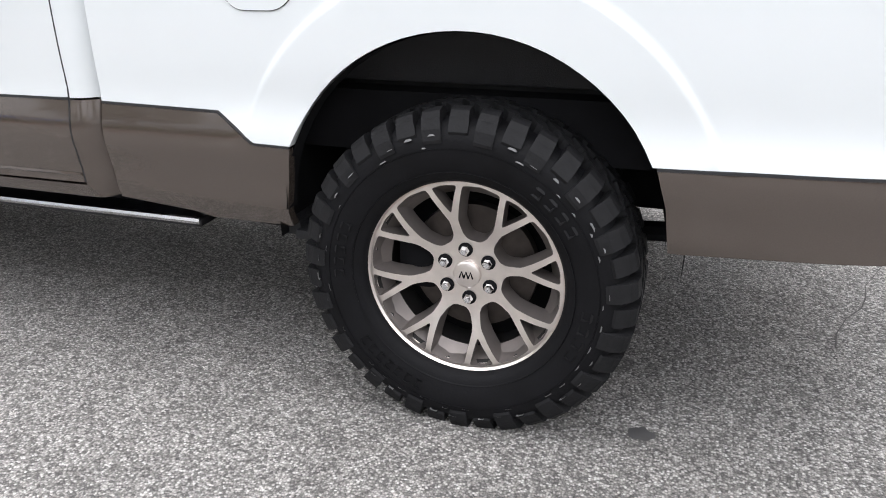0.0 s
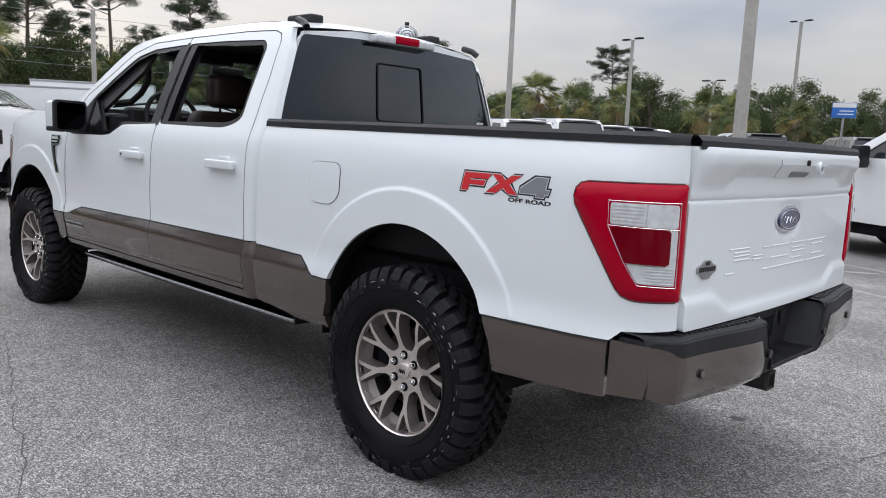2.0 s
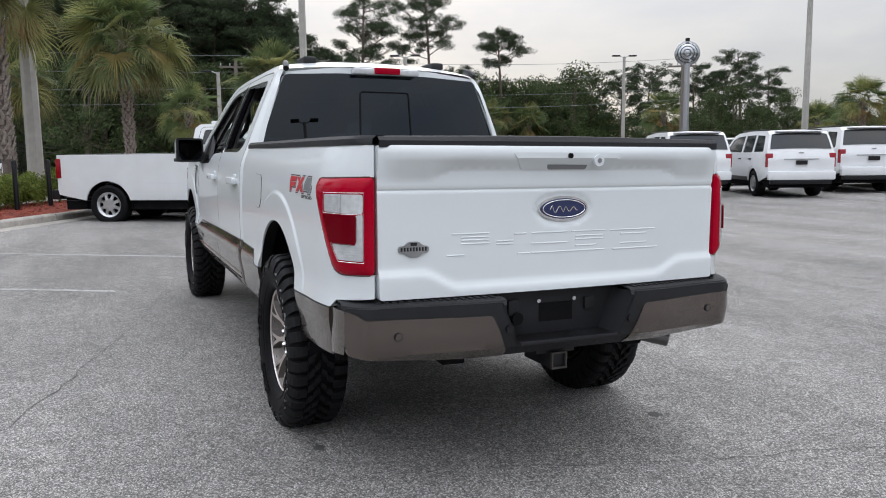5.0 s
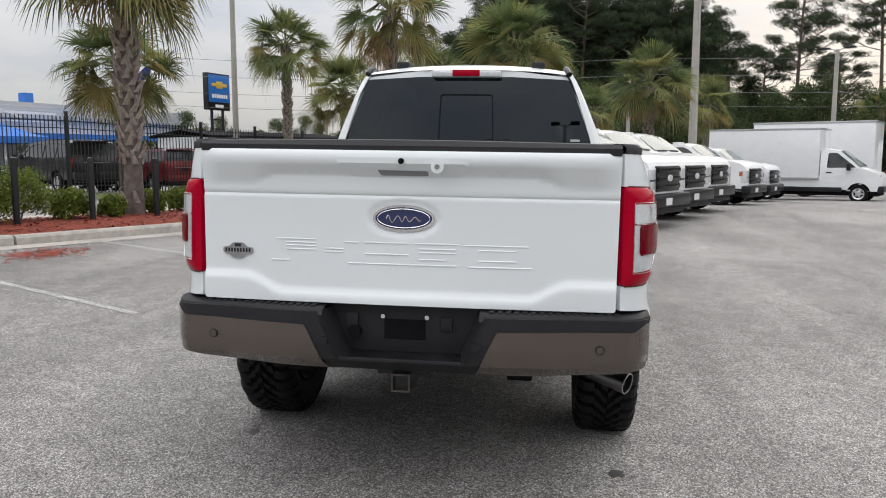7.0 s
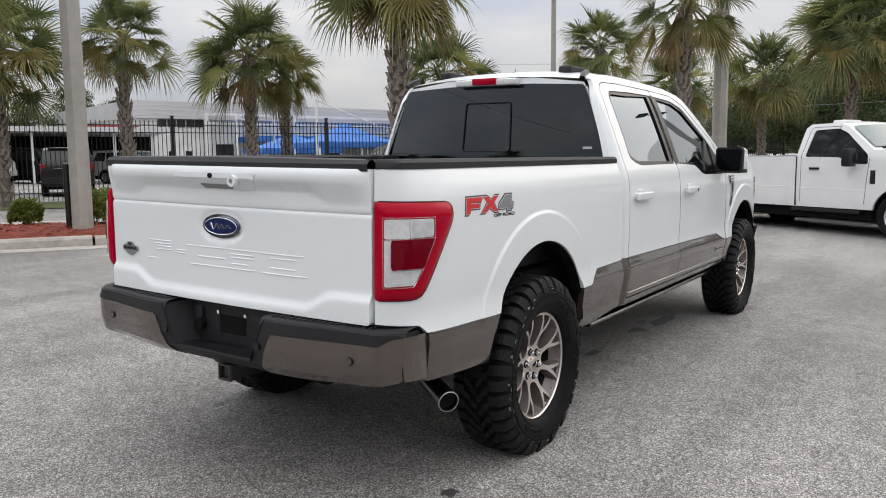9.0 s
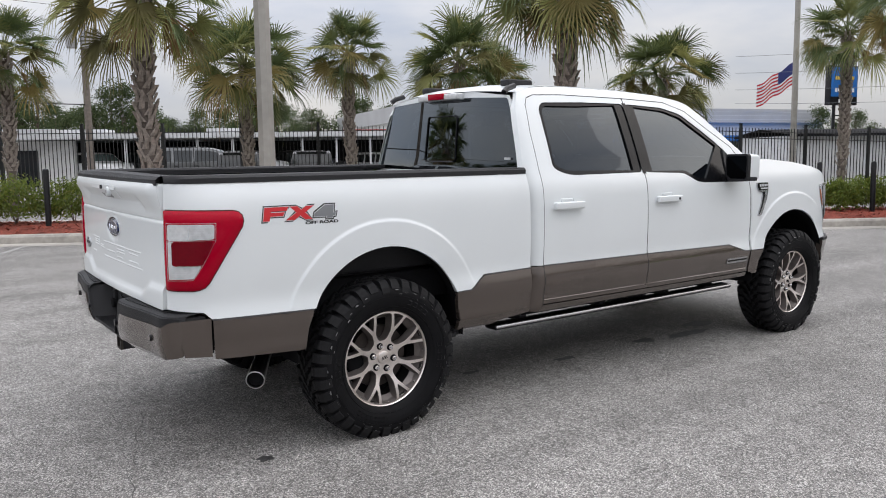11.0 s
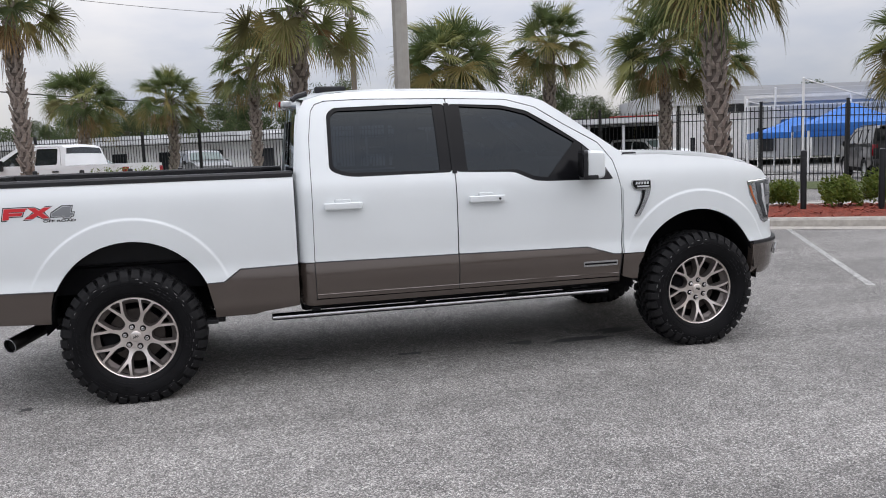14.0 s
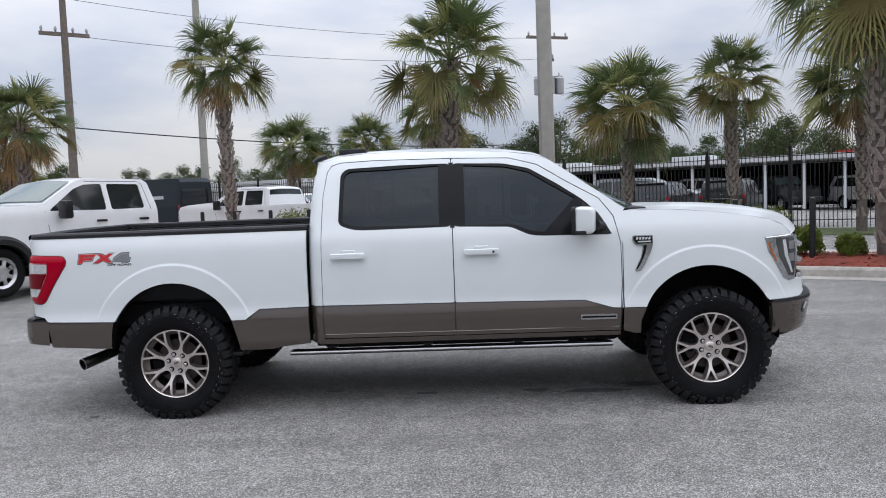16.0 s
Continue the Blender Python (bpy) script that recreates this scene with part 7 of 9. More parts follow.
utility_pole(-13.4, 23.8, 10.2, ((9.8, 1.3, 15), (8.3, 0.9, 35)), "grey wooden utility pole with two cross arms")
up2 = utility_pole(6.6, 36.0, 10.1, ((9.7, 1.2, 20), (8.6, 0.7, 60)), "grey wooden utility pole with a transformer")
bm = bmesh.new()
box(bm, -0.75, 0.75, -0.05, 0.05, 7.55, 7.65)
part("can_bracket", bm, STEEL, up2)
for dx, dy in ((0.55, -0.15), (-0.55, -0.15), (0.05, -0.42)):
    bm = bmesh.new()
    tube(bm, [(dx, dy, 6.65), (dx, dy, 6.70), (dx, dy, 7.5), (dx, dy, 7.55)], [0.20, 0.25, 0.25, 0.18], 14)
    tube(bm, [(dx, dy, 7.55), (dx, dy, 7.80)], [0.05, 0.03], 6)
    part("transformer", bm, STEEL, up2, "grey transformer can")
utility_pole(57.0, -8.0, 9.0, ((8.5, 1.2, 80),), "far wooden utility pole before the trees")
utility_pole(50.0, -44.0, 9.5, ((9.0, 1.2, 60),), "far wooden utility pole before the trees")


WIRE_GREY = mat("cable_grey", (0.16, 0.17, 0.18), 0.5)


def cable(a, b, sag, r_=0.02, material=WIRE):
    bm = bmesh.new()
    a, b = Vector(a), Vector(b)
    tube(bm, [a + (b - a) * t / 20 - Vector((0, 0, sag * 4 * (t / 20) * (1 - t / 20))) for t in range(21)], r_, 5)
    return tagged(obj("overhead_cable", bm, material), "thin dark cable strung between poles", "cable", group="overhead cables")


cable((-13.4, 23.8, 4.9), (6.6, 36.0, 4.3), 0.4, 0.025)
cable((-13.4, 23.8, 9.9), (6.6, 36.0, 9.9), 0.5, 0.010)
cable((-13.4, 23.8, 8.5), (6.6, 36.0, 8.8), 0.5, 0.010)
cable((-40, 14.0, 10.9), (-13.4, 23.8, 9.9), 0.5, 0.010)
cable((-40, 14.0, 6.6), (-13.4, 23.8, 4.9), 0.5, 0.025)
for z in (8.6, 7.4, 6.2, 5.2):
    cable((57, -8, z), (50, -44, z + 0.3), 0.6, 0.014, WIRE_GREY)
    cable((50, 30, z), (57, -8, z), 0.6, 0.014, WIRE_GREY)

# ---- buildings ----
def slab(name, parent, u0, u1, v0, v1, z0, z1, material, label="", bevel=0.0):
    """A block in the strip's own directions, under a parent at the origin."""
    bm = bmesh.new()
    box(bm, u0, u1, v0, v1, z0, z1, bevel)
    return part(name, bm, material, parent, label, smooth=False)


UV = Matrix(((KERB_U.x, KERB_V.x, 0, KERB_P.x), (KERB_U.y, KERB_V.y, 0, KERB_P.y), (0, 0, 1, 0.2), (0, 0, 0, 1)))
GREY_WALL = mat("grey_metal_cladding", (0.50, 0.505, 0.515), 0.5, 0.2, var=0.05, scale=0.6, var2=0.06, scale2=0.1)
CREAM = mat("white_render", (0.72, 0.72, 0.71), 0.85, var=0.08, scale=2.0, var2=0.06, scale2=0.3)
DARK_GLASS = mat("dark_shop_glass", (0.02, 0.022, 0.025), 0.08)
BLUE_CANVAS = mat("blue_canvas", (0.022, 0.14, 0.46), 0.7, var=0.12, scale=2.0)
RED_ROOF = mat("red_canopy", (0.42, 0.035, 0.03), 0.6, var=0.1, scale=2.0)
GREEN_WALL = mat("lime_wall", (0.20, 0.40, 0.035), 0.8, var=0.08, scale=1.0)
ROOF_WHITE = mat("white_roof_sheet", (0.60, 0.61, 0.62), 0.6, var=0.08, scale=1.0)

DEAL_X = Vector((0.965, -0.261))
DEALER = Matrix(((DEAL_X.x, -DEAL_X.y, 0, 36.5), (DEAL_X.y, DEAL_X.x, 0, 54.5), (0, 0, 1, 0.2), (0, 0, 0, 1)))
CLADDING = mat("pale_cladding", (0.60, 0.61, 0.62), 0.5, 0.1, var=0.04, scale=0.6, var2=0.05, scale2=0.1)
dealer = thing("dealership_building", "long grey and white dealership with a blue canopy behind the fence", "building", DEALER)
slab("wall", dealer, 0.0, 5.6, 0.3, 22.0, 0, 4.62, CREAM, "white rendered wall")
slab("wall", dealer, 5.6, 50.0, 0.3, 22.0, 0, 4.62, CLADDING, "pale cladding")
slab("fascia", dealer, -0.3, 50.3, -0.2, 22.2, 4.62, 6.05, GREY_WALL, "grey metal fascia")
for z in (4.95, 5.35, 5.72):
    slab("fascia_joint", dealer, -0.31, 50.31, -0.225, -0.2, z - 0.025, z + 0.025, CLADDING)
for k in range(5):
    slab("window", dealer, 1.9 + k * 0.82, 2.58 + k * 0.82, 0.2, 0.3, 3.95, 4.58, DARK_GLASS, "dark upper window")
for k in range(3):
    slab("door", dealer, 1.2 + k * 1.5, 1.7 + k * 1.5, 0.22, 0.3, 0.0, 1.9, DARK_GLASS, "dark door")
for k in range(0, 15, 4):
    slab("window", dealer, 7.0 + k * 2.8, 8.6 + k * 2.8, 0.18, 0.3, 0.5, 2.5, DARK_GLASS, "dark shop window")
for x0, x1, z0, z1 in ((5.4, 5.65, 0, 5.15), (5.65, 30.0, 4.95, 5.15), (14.0, 14.2, 3.4, 4.95), (5.65, 30.0, 4.2, 4.32)):
    slab("portal_frame", dealer, x0, x1, -1.3, -1.05, z0, z1, CREAM, "white portal frame")
slab("canopy", dealer, 9.0, 50.0, -4.4, 0.28, 2.65, 3.15, BLUE_CANVAS, "long blue canopy")
for k in range(9):
    slab("canopy_post", dealer, 9.5 + k * 5.0, 9.65 + k * 5.0, -4.2, -4.05, 0, 2.65, CREAM)
slab("roof_sign", dealer, 34.9, 35.9, 8.5, 9.5, 6.05, 7.7, BLUE_CANVAS, "blue roof sign box")


def tent(x, y, half_w, z_eave, z_top, yaw):
    """A square party tent: hipped canvas roof with a hanging edge on four poles."""
    root = thing("canopy_tent", "blue canvas canopy tent on white poles behind the fence", "tent", pose(x, y, gz(x, y), 0, 0, yaw), "blue tents")
    bm = bmesh.new()
    rows = []
    for i in range(9):
        t = i / 8
        k_ = half_w * (1 - t) + 0.12 * t
        rows.append([Vector((k_ * cx, k_ * cy, z_eave + (z_top - z_eave) * t ** 1.35)) for cx, cy in ((-1, -1), (0, -1), (1, -1), (1, 0), (1, 1), (0, 1), (-1, 1), (-1, 0), (-1, -1))])
    grid(bm, [[p - Vector((0, 0, 0.28)) for p in rows[0]]] + rows)
    bmesh.ops.recalc_face_normals(bm, faces=bm.faces[:])
    part("canvas", bm, BLUE_CANVAS, root, "blue canvas roof", smooth=False)
    for cx in (-1, 1):
        for cy in (-1, 1):
            bm = bmesh.new()
            rod(bm, (cx * half_w * 0.97, cy * half_w * 0.97, 0), (cx * half_w * 0.97, cy * half_w * 0.97, z_eave), 0.05)
            part("pole", bm, CREAM, root)


tent(26.9, 23.7, 2.05, 2.25, 3.15, -28.8)
tent(28.3, 28.8, 2.2, 2.05, 2.85, -28.8)
# slim white poles of a car display behind the fence, one with a stay
for x, y, h in ((23.5, 22.4, 4.0), (26.8, 28.6, 4.2), (28.9, 33.9, 4.0)):
    bm = bmesh.new()
    rod(bm, (0, 0, 0), (0, 0, h), 0.055)
    bmesh.ops.create_icosphere(bm, subdivisions=2, radius=0.07, matrix=Matrix.Translation((0, 0, h + 0.02)))
    root = thing("white_pole", "slim white steel pole standing behind the fence", "pole", pose(x, y, gz(x, y)), "white poles")
    part("shaft", bm, CREAM, root)
    if h < 4.1:
        bm = bmesh.new()
        rod(bm, (0, 0, h), (3.6, -0.6, h - 1.05), 0.03)
        part("stay", bm, CREAM, root, "slanting white stay")

shed = thing("car_shed", "long low white car shed with open dark bays", "building", UV)
slab("roof", shed, -50, 6.0, 33.0, 43.0, 2.70, 2.98, ROOF_WHITE, "white sheet roof")
# near-black wall paints in the shaded interior of the open bays
slab("wall", shed, -50, 6.0, 42.0, 43.0, 0, 2.70, DARK, "back wall coloured near-black as the bays' shade")
slab("wall", shed, -50, -14.0, 34.2, 34.6, 0, 2.70, CREAM, "white front wall")
for k in range(9):
    slab("door", shed, -47.5 + k * 3.8, -46.4 + k * 3.8, 34.0, 34.2, 0, 2.1, DARK_GLASS, "dark door")
for k in range(10):
    slab("post", shed, -13 + k * 2.0, -12.85 + k * 2.0, 33.3, 33.45, 0, 2.70, ROOF_WHITE)
for k in range(5):
    slab("roof_unit", shed, -40 + k * 8.3, -37.6 + k * 8.3, 36.0, 38.0, 2.98, 3.35, ROOF_WHITE, "low white roof unit")
red = thing("red_canopy_shop", "low shop with a red canopy edge beyond the fence", "building", UV)
slab("wall", red, 0.5, 7.5, 48.2, 54.0, 0, 3.1, CREAM)
slab("canopy", red, 1.6, 5.8, 46.6, 49.0, 3.1, 3.6, RED_ROOF, "red canopy edge")
slab("window", red, 2.4, 5.2, 48.1, 48.2, 0.3, 2.6, DARK_GLASS)
far_long = thing("far_warehouse", "far long white warehouse roof behind the fence", "building", UV)
slab("wall", far_long, -75, -20, 48.0, 62.0, 0, 3.6, CREAM, "white wall")
slab("roof", far_long, -75.3, -19.7, 47.7, 62.3, 3.6, 3.9, ROOF_WHITE)
green = thing("green_shop", "small lime green shop with a white sign band", "building", pose(66.0, -45.8, gz(66, -45.8), 0, 0, -33))
slab("wall", green, -3, 4, -9, 5, 0, 2.2, GREEN_WALL)
slab("plinth", green, -3.06, -3.0, -9, 5, 0, 0.75, GREY_WALL, "grey lower wall")
slab("awning", green, -3.9, -3.0, -6, 4.2, 1.25, 1.42, GREEN_WALL, "lime awning edge")
slab("sign_band", green, -3.3, -3.0, -0.4, 3.2, 1.48, 2.15, CREAM, "white sign band")
slab("sign_end", green, -3.32, -3.0, 3.2, 4.2, 1.55, 1.95, DARK, "dark end of the sign band")
slab("upper_wall", green, -2.5, 3, -6, -1.0, 2.2, 3.05, GREEN_WALL)
for k in range(3):
    slab("window", green, -3.15, -2.98, -4.4 + k * 2.6, -2.7 + k * 2.6, 0.45, 1.2, DARK_GLASS)
slab("window", green, -2.6, -2.48, -3.2, -1.6, 2.35, 2.85, DARK_GLASS)
for k in range(7):
    px_, py_ = 58.5 - 1.1 * k, -37.2 - 1.7 * k
    bm = bmesh.new()
    tube(bm, [(0, 0, 0), (0, 0, 0.82), (0, 0, 0.86)], [0.09, 0.09, 0.05], 8)
    tagged(obj("bollard", bm, DARK), "dark steel bollard before the green shop", "bollard", group="bollards before the shop").matrix_basis = pose(px_, py_, gz(px_, py_))
white_shed = thing("metal_shed", "white ribbed metal shed with a dark roof edge behind the fence", "building", Matrix.Translation(ku(23.0, 22.0)) @ pose(0, 0, 0, 0, 0, -28.8))
RIB = mat("ribbed_white_sheet", (0.62, 0.63, 0.64), 0.5, var=0.06, scale=4.0)
slab("wall", white_shed, 0, 9.7, 0, 4.5, 0, 2.62, RIB)
for k in range(39):
    slab("rib", white_shed, 0.05 + k * 0.25, 0.11 + k * 0.25, -0.03, 0.0, 0, 2.62, RIB)
bm = bmesh.new()
grid(bm, [[(-0.3, -0.35, 2.58), (10.0, -0.35, 2.58)], [(-0.3, -0.35, 2.70), (10.0, -0.35, 2.70)], [(-0.3, 2.2, 3.0), (10.0, 2.2, 3.0)], [(-0.3, 4.8, 2.70), (10.0, 4.8, 2.70)], [(-0.3, 4.8, 2.58), (10.0, 4.8, 2.58)]])
part("roof", bm, DARK, white_shed, "dark sheet roof", smooth=False)
# tall dealer sign, its name a plain bar
sign = thing("blue_sign", "tall blue dealer sign in a dark frame on two legs", "sign", pose(60.3, 27.4, 0.0, 0, 0, 74))
bm = bmesh.new()
for y in (-0.7, 0.7):
    tube(bm, [(0, y, 0), (0, y, 5.4)], 0.13, 10)
for z in (3.6, 4.4):
    box(bm, -0.06, 0.06, -0.7, 0.7, z - 0.05, z + 0.05)
part("leg", bm, SATIN, sign)
bm = bmesh.new()
box(bm, -0.25, 0.25, -1.42, 1.42, 5.2, 8.25, 0.05)
part("frame", bm, SATIN, sign, "dark frame")
bm = bmesh.new()
box(bm, -0.29, -0.25, -1.32, 1.32, 5.85, 8.12, 0.01)
part("board", bm, mat("sign_blue", (0.012, 0.13, 0.42), 0.4, var=0.05, scale=2.0), sign, "blue board")
bm = bmesh.new()
box(bm, -0.33, -0.29, -0.95, 0.95, 7.15, 7.42, 0.01)
box(bm, -0.33, -0.29, -0.38, 0.38, 7.0, 7.58, 0.01)
part("mark", bm, mat("sign_gold", (0.62, 0.42, 0.08), 0.4), sign, "plain gold mark")
bm = bmesh.new()
for k in range(7):
    box(bm, -0.32, -0.29, -1.0 + k * 0.29, -0.79 + k * 0.29, 6.2, 6.5)
pieces("name_bar", bm, CREAM, sign, "plain white bars")
bm = bmesh.new()
box(bm, -0.28, -0.25, -0.5, 0.5, 5.38, 5.66)
part("lower_bar", bm, CREAM, sign, "plain white bar")
sign2 = thing("small_blue_sign", "small blue and white sign board on posts", "sign", pose(4.25, -18.5, gz(4, -18.5), 0, 0, -74))
bm = bmesh.new()
box(bm, -0.015, 0.015, -0.28, 0.28, 2.24, 2.62, 0.004)
part("board", bm, BLUE_CANVAS, sign2)
bm = bmesh.new()
box(bm, -0.022, -0.018, -0.27, 0.27, 2.50, 2.61)
box(bm, -0.022, -0.018, -0.22, 0.1, 2.40, 2.425)
box(bm, -0.022, -0.018, -0.22, 0.14, 2.32, 2.345)
part("band", bm, CREAM, sign2)
bm = bmesh.new()
tube(bm, [(0.04, 0, 0), (0.04, 0, 2.55)], 0.03, 8)
part("post", bm, STEEL, sign2)

# a crumpled sheet of paper on the asphalt
bm = bmesh.new()
bmesh.ops.create_icosphere(bm, subdivisions=3, radius=0.12)
for v in bm.verts:
    k_ = 1 + 0.55 * noise.noise(v.co * 14) + 0.3 * noise.noise(v.co * 31)
    v.co = Vector((v.co.x * k_ * 1.25, v.co.y * k_, v.co.z * k_ * 0.42 + 0.035))
litter = tagged(obj("paper_litter", bm, mat("crumpled_paper", (0.62, 0.62, 0.63), 0.8, var=0.15, scale=30.0), smooth=False), "crumpled white paper lying on the asphalt", "litter")
litter.matrix_basis = pose(11.85, -1.70, gz(11.85, -1.7), 0, 0, 20)
# flag beside the dealership
flag = thing("flag_pole", "tall pale pole flying a striped red, white and blue flag", "flag", pose(102.2, 55.2, 0.2, 0, 0, 128))
flag.scale = (2.9, 2.9, 2.9)
bm = bmesh.new()
tube(bm, [(0, 0, 0), (0, 0, 4.9)], [0.05, 0.03], 10)
part("pole", bm, STEEL, flag)
FLAG_RED, FLAG_WHITE, FLAG_BLUE = mat("flag_red", (0.42, 0.03, 0.04), 0.8), mat("flag_white", (0.65, 0.65, 0.66), 0.8), mat("flag_blue", (0.02, 0.03, 0.13), 0.8)


def cloth(u, v):
    return Vector((0.05 + u * 0.86, 0.10 * math.sin(u * 5.0 + v), 4.75 - v - 0.55 * u + 0.05 * math.sin(u * 7)))


for k in range(13):
    bm = bmesh.new()
    grid(bm, [[cloth(1.9 * i / 16, 1.05 * (k + j) / 13) for j in (0, 1)] for i in range(17)])
    part("stripe", bm, FLAG_WHITE if k % 2 else FLAG_RED, flag)
bm = bmesh.new()
grid(bm, [[cloth(0.8 * i / 8, 0.56 * j / 4) + Vector((0, 0.006 * s_, 0)) for j in range(5)] for i in range(9) for s_ in (1,)])
grid(bm, [[cloth(0.8 * i / 8, 0.56 * j / 4) - Vector((0, 0.006, 0)) for j in range(5)] for i in range(9)])
part("canton", bm, FLAG_BLUE, flag, "dark blue canton")

# ---- far trees ----
def clump_leaves(bm, r, c, rad, n, size, flat=0.7, slim=1.0):
    for k in range(n):
        a, b = r.uniform(0, math.tau), math.acos(r.uniform(-1, 1))
        q = rad * r.uniform(0.5, 1.0)
        p = c + Vector((math.cos(a) * math.sin(b) * q, math.sin(a) * math.sin(b) * q, math.cos(b) * q * flat))
        n_ = Vector((r.gauss(0, 1), r.gauss(0, 1), r.gauss(0.3, 1))).normalized()
        t = n_.orthogonal().normalized()
        s_ = n_.cross(t)
        l_, w_ = size * r.uniform(0.6, 1.3), size * r.uniform(0.3, 0.7) * slim
        bm.faces.new([bm.verts.new(v) for v in (p - t * l_, p - s_ * w_, p + t * l_, p + s_ * w_)])


def pine_mesh(seed, h, spread, low):
    """A tall bare trunk under an open crown of flat needle pads on crooked limbs."""
    r = random.Random(seed)
    wood, need = bmesh.new(), bmesh.new()
    lean = (r.uniform(-0.5, 0.5), r.uniform(-0.5, 0.5))
    at = lambda t: Vector((lean[0] * t * t * 2, lean[1] * t * t * 2, h * t))
    tube(wood, [at(i / 8) for i in range(9)], [0.25 * (1 - 0.80 * i / 8) + 0.03 for i in range(9)], 7)
    n_ = int(13 + 22 * (1 - low))
    for k in range(n_):
        q = (k + r.random()) / n_
        t = low + (0.97 - low) * q
        a = k * 2.4 + r.uniform(-0.6, 0.6)
        ln = spread * (0.55 + 0.75 * math.sin(math.pi * min(1.0, 0.22 + 0.72 * q))) * r.uniform(0.45, 0.95)
        b = at(t)
        e = b + Vector((math.cos(a) * ln, math.sin(a) * ln, ln * r.uniform(0.10, 0.6)))
        k_ = (b + e) / 2 + Vector((r.gauss(0, 0.2), r.gauss(0, 0.2), -0.06 * ln))
        tube(wood, [b, k_, e], [0.075, 0.05, 0.025], 4, cap=False)
        for q2 in range(3):
            c = (e if q2 == 0 else k_ + (e - k_) * r.uniform(0.2, 0.9)) + Vector((r.gauss(0, 0.5), r.gauss(0, 0.5), r.gauss(0.25, 0.25))) * (0.4 if q2 == 0 else 1.0)
            tube(wood, [k_, c], [0.03, 0.012], 3, cap=False)
            for q3 in range(6):
                cc = c + Vector((r.gauss(0, 0.42), r.gauss(0, 0.42), r.gauss(0.0, 0.16)))
                clump_leaves(need, r, cc, r.uniform(0.38, 0.72), 70, 0.16, 0.62, 0.26)
    return wood, need


def broad_mesh(seed, h, w_):
    r = random.Random(seed)
    wood, leaf = bmesh.new(), bmesh.new()
    tube(wood, [(0, 0, 0), (0.1, 0, h * 0.3), (0, 0.1, h * 0.6)], [0.25, 0.18, 0.08], 7)
    for k in range(64):
        a = r.uniform(0, math.tau)
        t = r.uniform(0.12, 1.0)
        rad = w_ * math.sqrt(max(0.05, 1 - (2 * t - 0.9) ** 2)) * r.uniform(0.3, 1.0)
        c = Vector((math.cos(a) * rad, math.sin(a) * rad, h * t * 0.94))
        if k % 3 == 0:
            tube(wood, [(0, 0, h * 0.3), c], [0.08, 0.02], 4, cap=False)
        clump_leaves(leaf, r, c, r.uniform(0.5, 1.25) * w_ / 3.2, 150, 0.105, 0.8)
    return wood, leaf


def stand(kind, pairs, name, label, category, leafmat, group):
    """Trees that share a few grown forms."""
    first = {}
    for seed, (wood, leaf) in pairs["forms"].items():
        first[seed] = (wood, leaf)
    roots = {}
    for x, y, seed, sc in pairs["at"]:
        m = Matrix.LocRotScale((x, y, gz(x, y) - 0.1), Euler((0, 0, (x * 37 + y * 11) % 6.28)), (sc, sc, sc))
        if seed not in roots:
            root = thing(name, label, category, None, group)
            part("trunk", first[seed][0], BARK, root)
            part("crown", first[seed][1], leafmat, root, smooth=False)
            root.matrix_basis = m
            roots[seed] = root
        else:
            c = copy_thing(roots[seed], Matrix.Translation(m.translation) @ Euler((0, 0, (x * 37 + y * 11) % 6.28)).to_matrix().to_4x4())
            c.scale = (sc, sc, sc)


def polar(az, d, ox=-3.5, oy=0.5):
    return (ox + d * math.cos(radians(az)), oy + d * math.sin(radians(az)))


r_ = random.Random(21)
forms = {1: pine_mesh(1, 18, 3.6, 0.55), 2: pine_mesh(2, 20, 3.4, 0.66), 3: pine_mesh(3, 16, 4.0, 0.40), 4: pine_mesh(4, 19, 3.1, 0.74), 5: pine_mesh(5, 17, 4.3, 0.48)}
at = []
for az, d, s_, sc in ((-13.0, 85, 3, 0.90), (-15.0, 89, 5, 0.74), (-17.1, 85, 1, 0.99), (-19.5, 92, 3, 0.78), (-22.1, 85, 2, 0.90), (-24.6, 95, 1, 0.66), (-27.3, 86, 4, 0.78), (-35.7, 85, 3, 0.63), (-37.5, 86, 5, 0.61), (-40.7, 85, 5, 0.59), (-41.9, 88, 3, 0.62), (-43.8, 85, 1, 0.65), (-45.6, 88, 5, 0.57), (-57.0, 86, 2, 0.58), (-66.5, 90, 5, 0.42), (-68.2, 92, 3, 0.44), (-6.5, 78, 1, 0.95), (-3, 76, 2, 0.85), (0.5, 77, 3, 1.0), (3.0, 80, 1, 0.95), (-9.5, 80, 3, 0.98)):
    x, y = polar(az, d)
    at.append((x, y, s_, sc))
for k in range(64):
    x, y = polar(r_.uniform(-11.2, 5.2), r_.uniform(76, 104))
    at.append((x, y, r_.choice((1, 3, 5)), r_.uniform(0.80, 1.10)))
stand("pine", {"forms": forms, "at": at}, "pine_tree", "tall thin pine with a dark open crown", "tree", PINE, "far pines")
forms = {11: broad_mesh(11, 8, 3.6), 12: broad_mesh(12, 9.5, 3.4), 13: broad_mesh(13, 6.5, 3.4)}
at = []
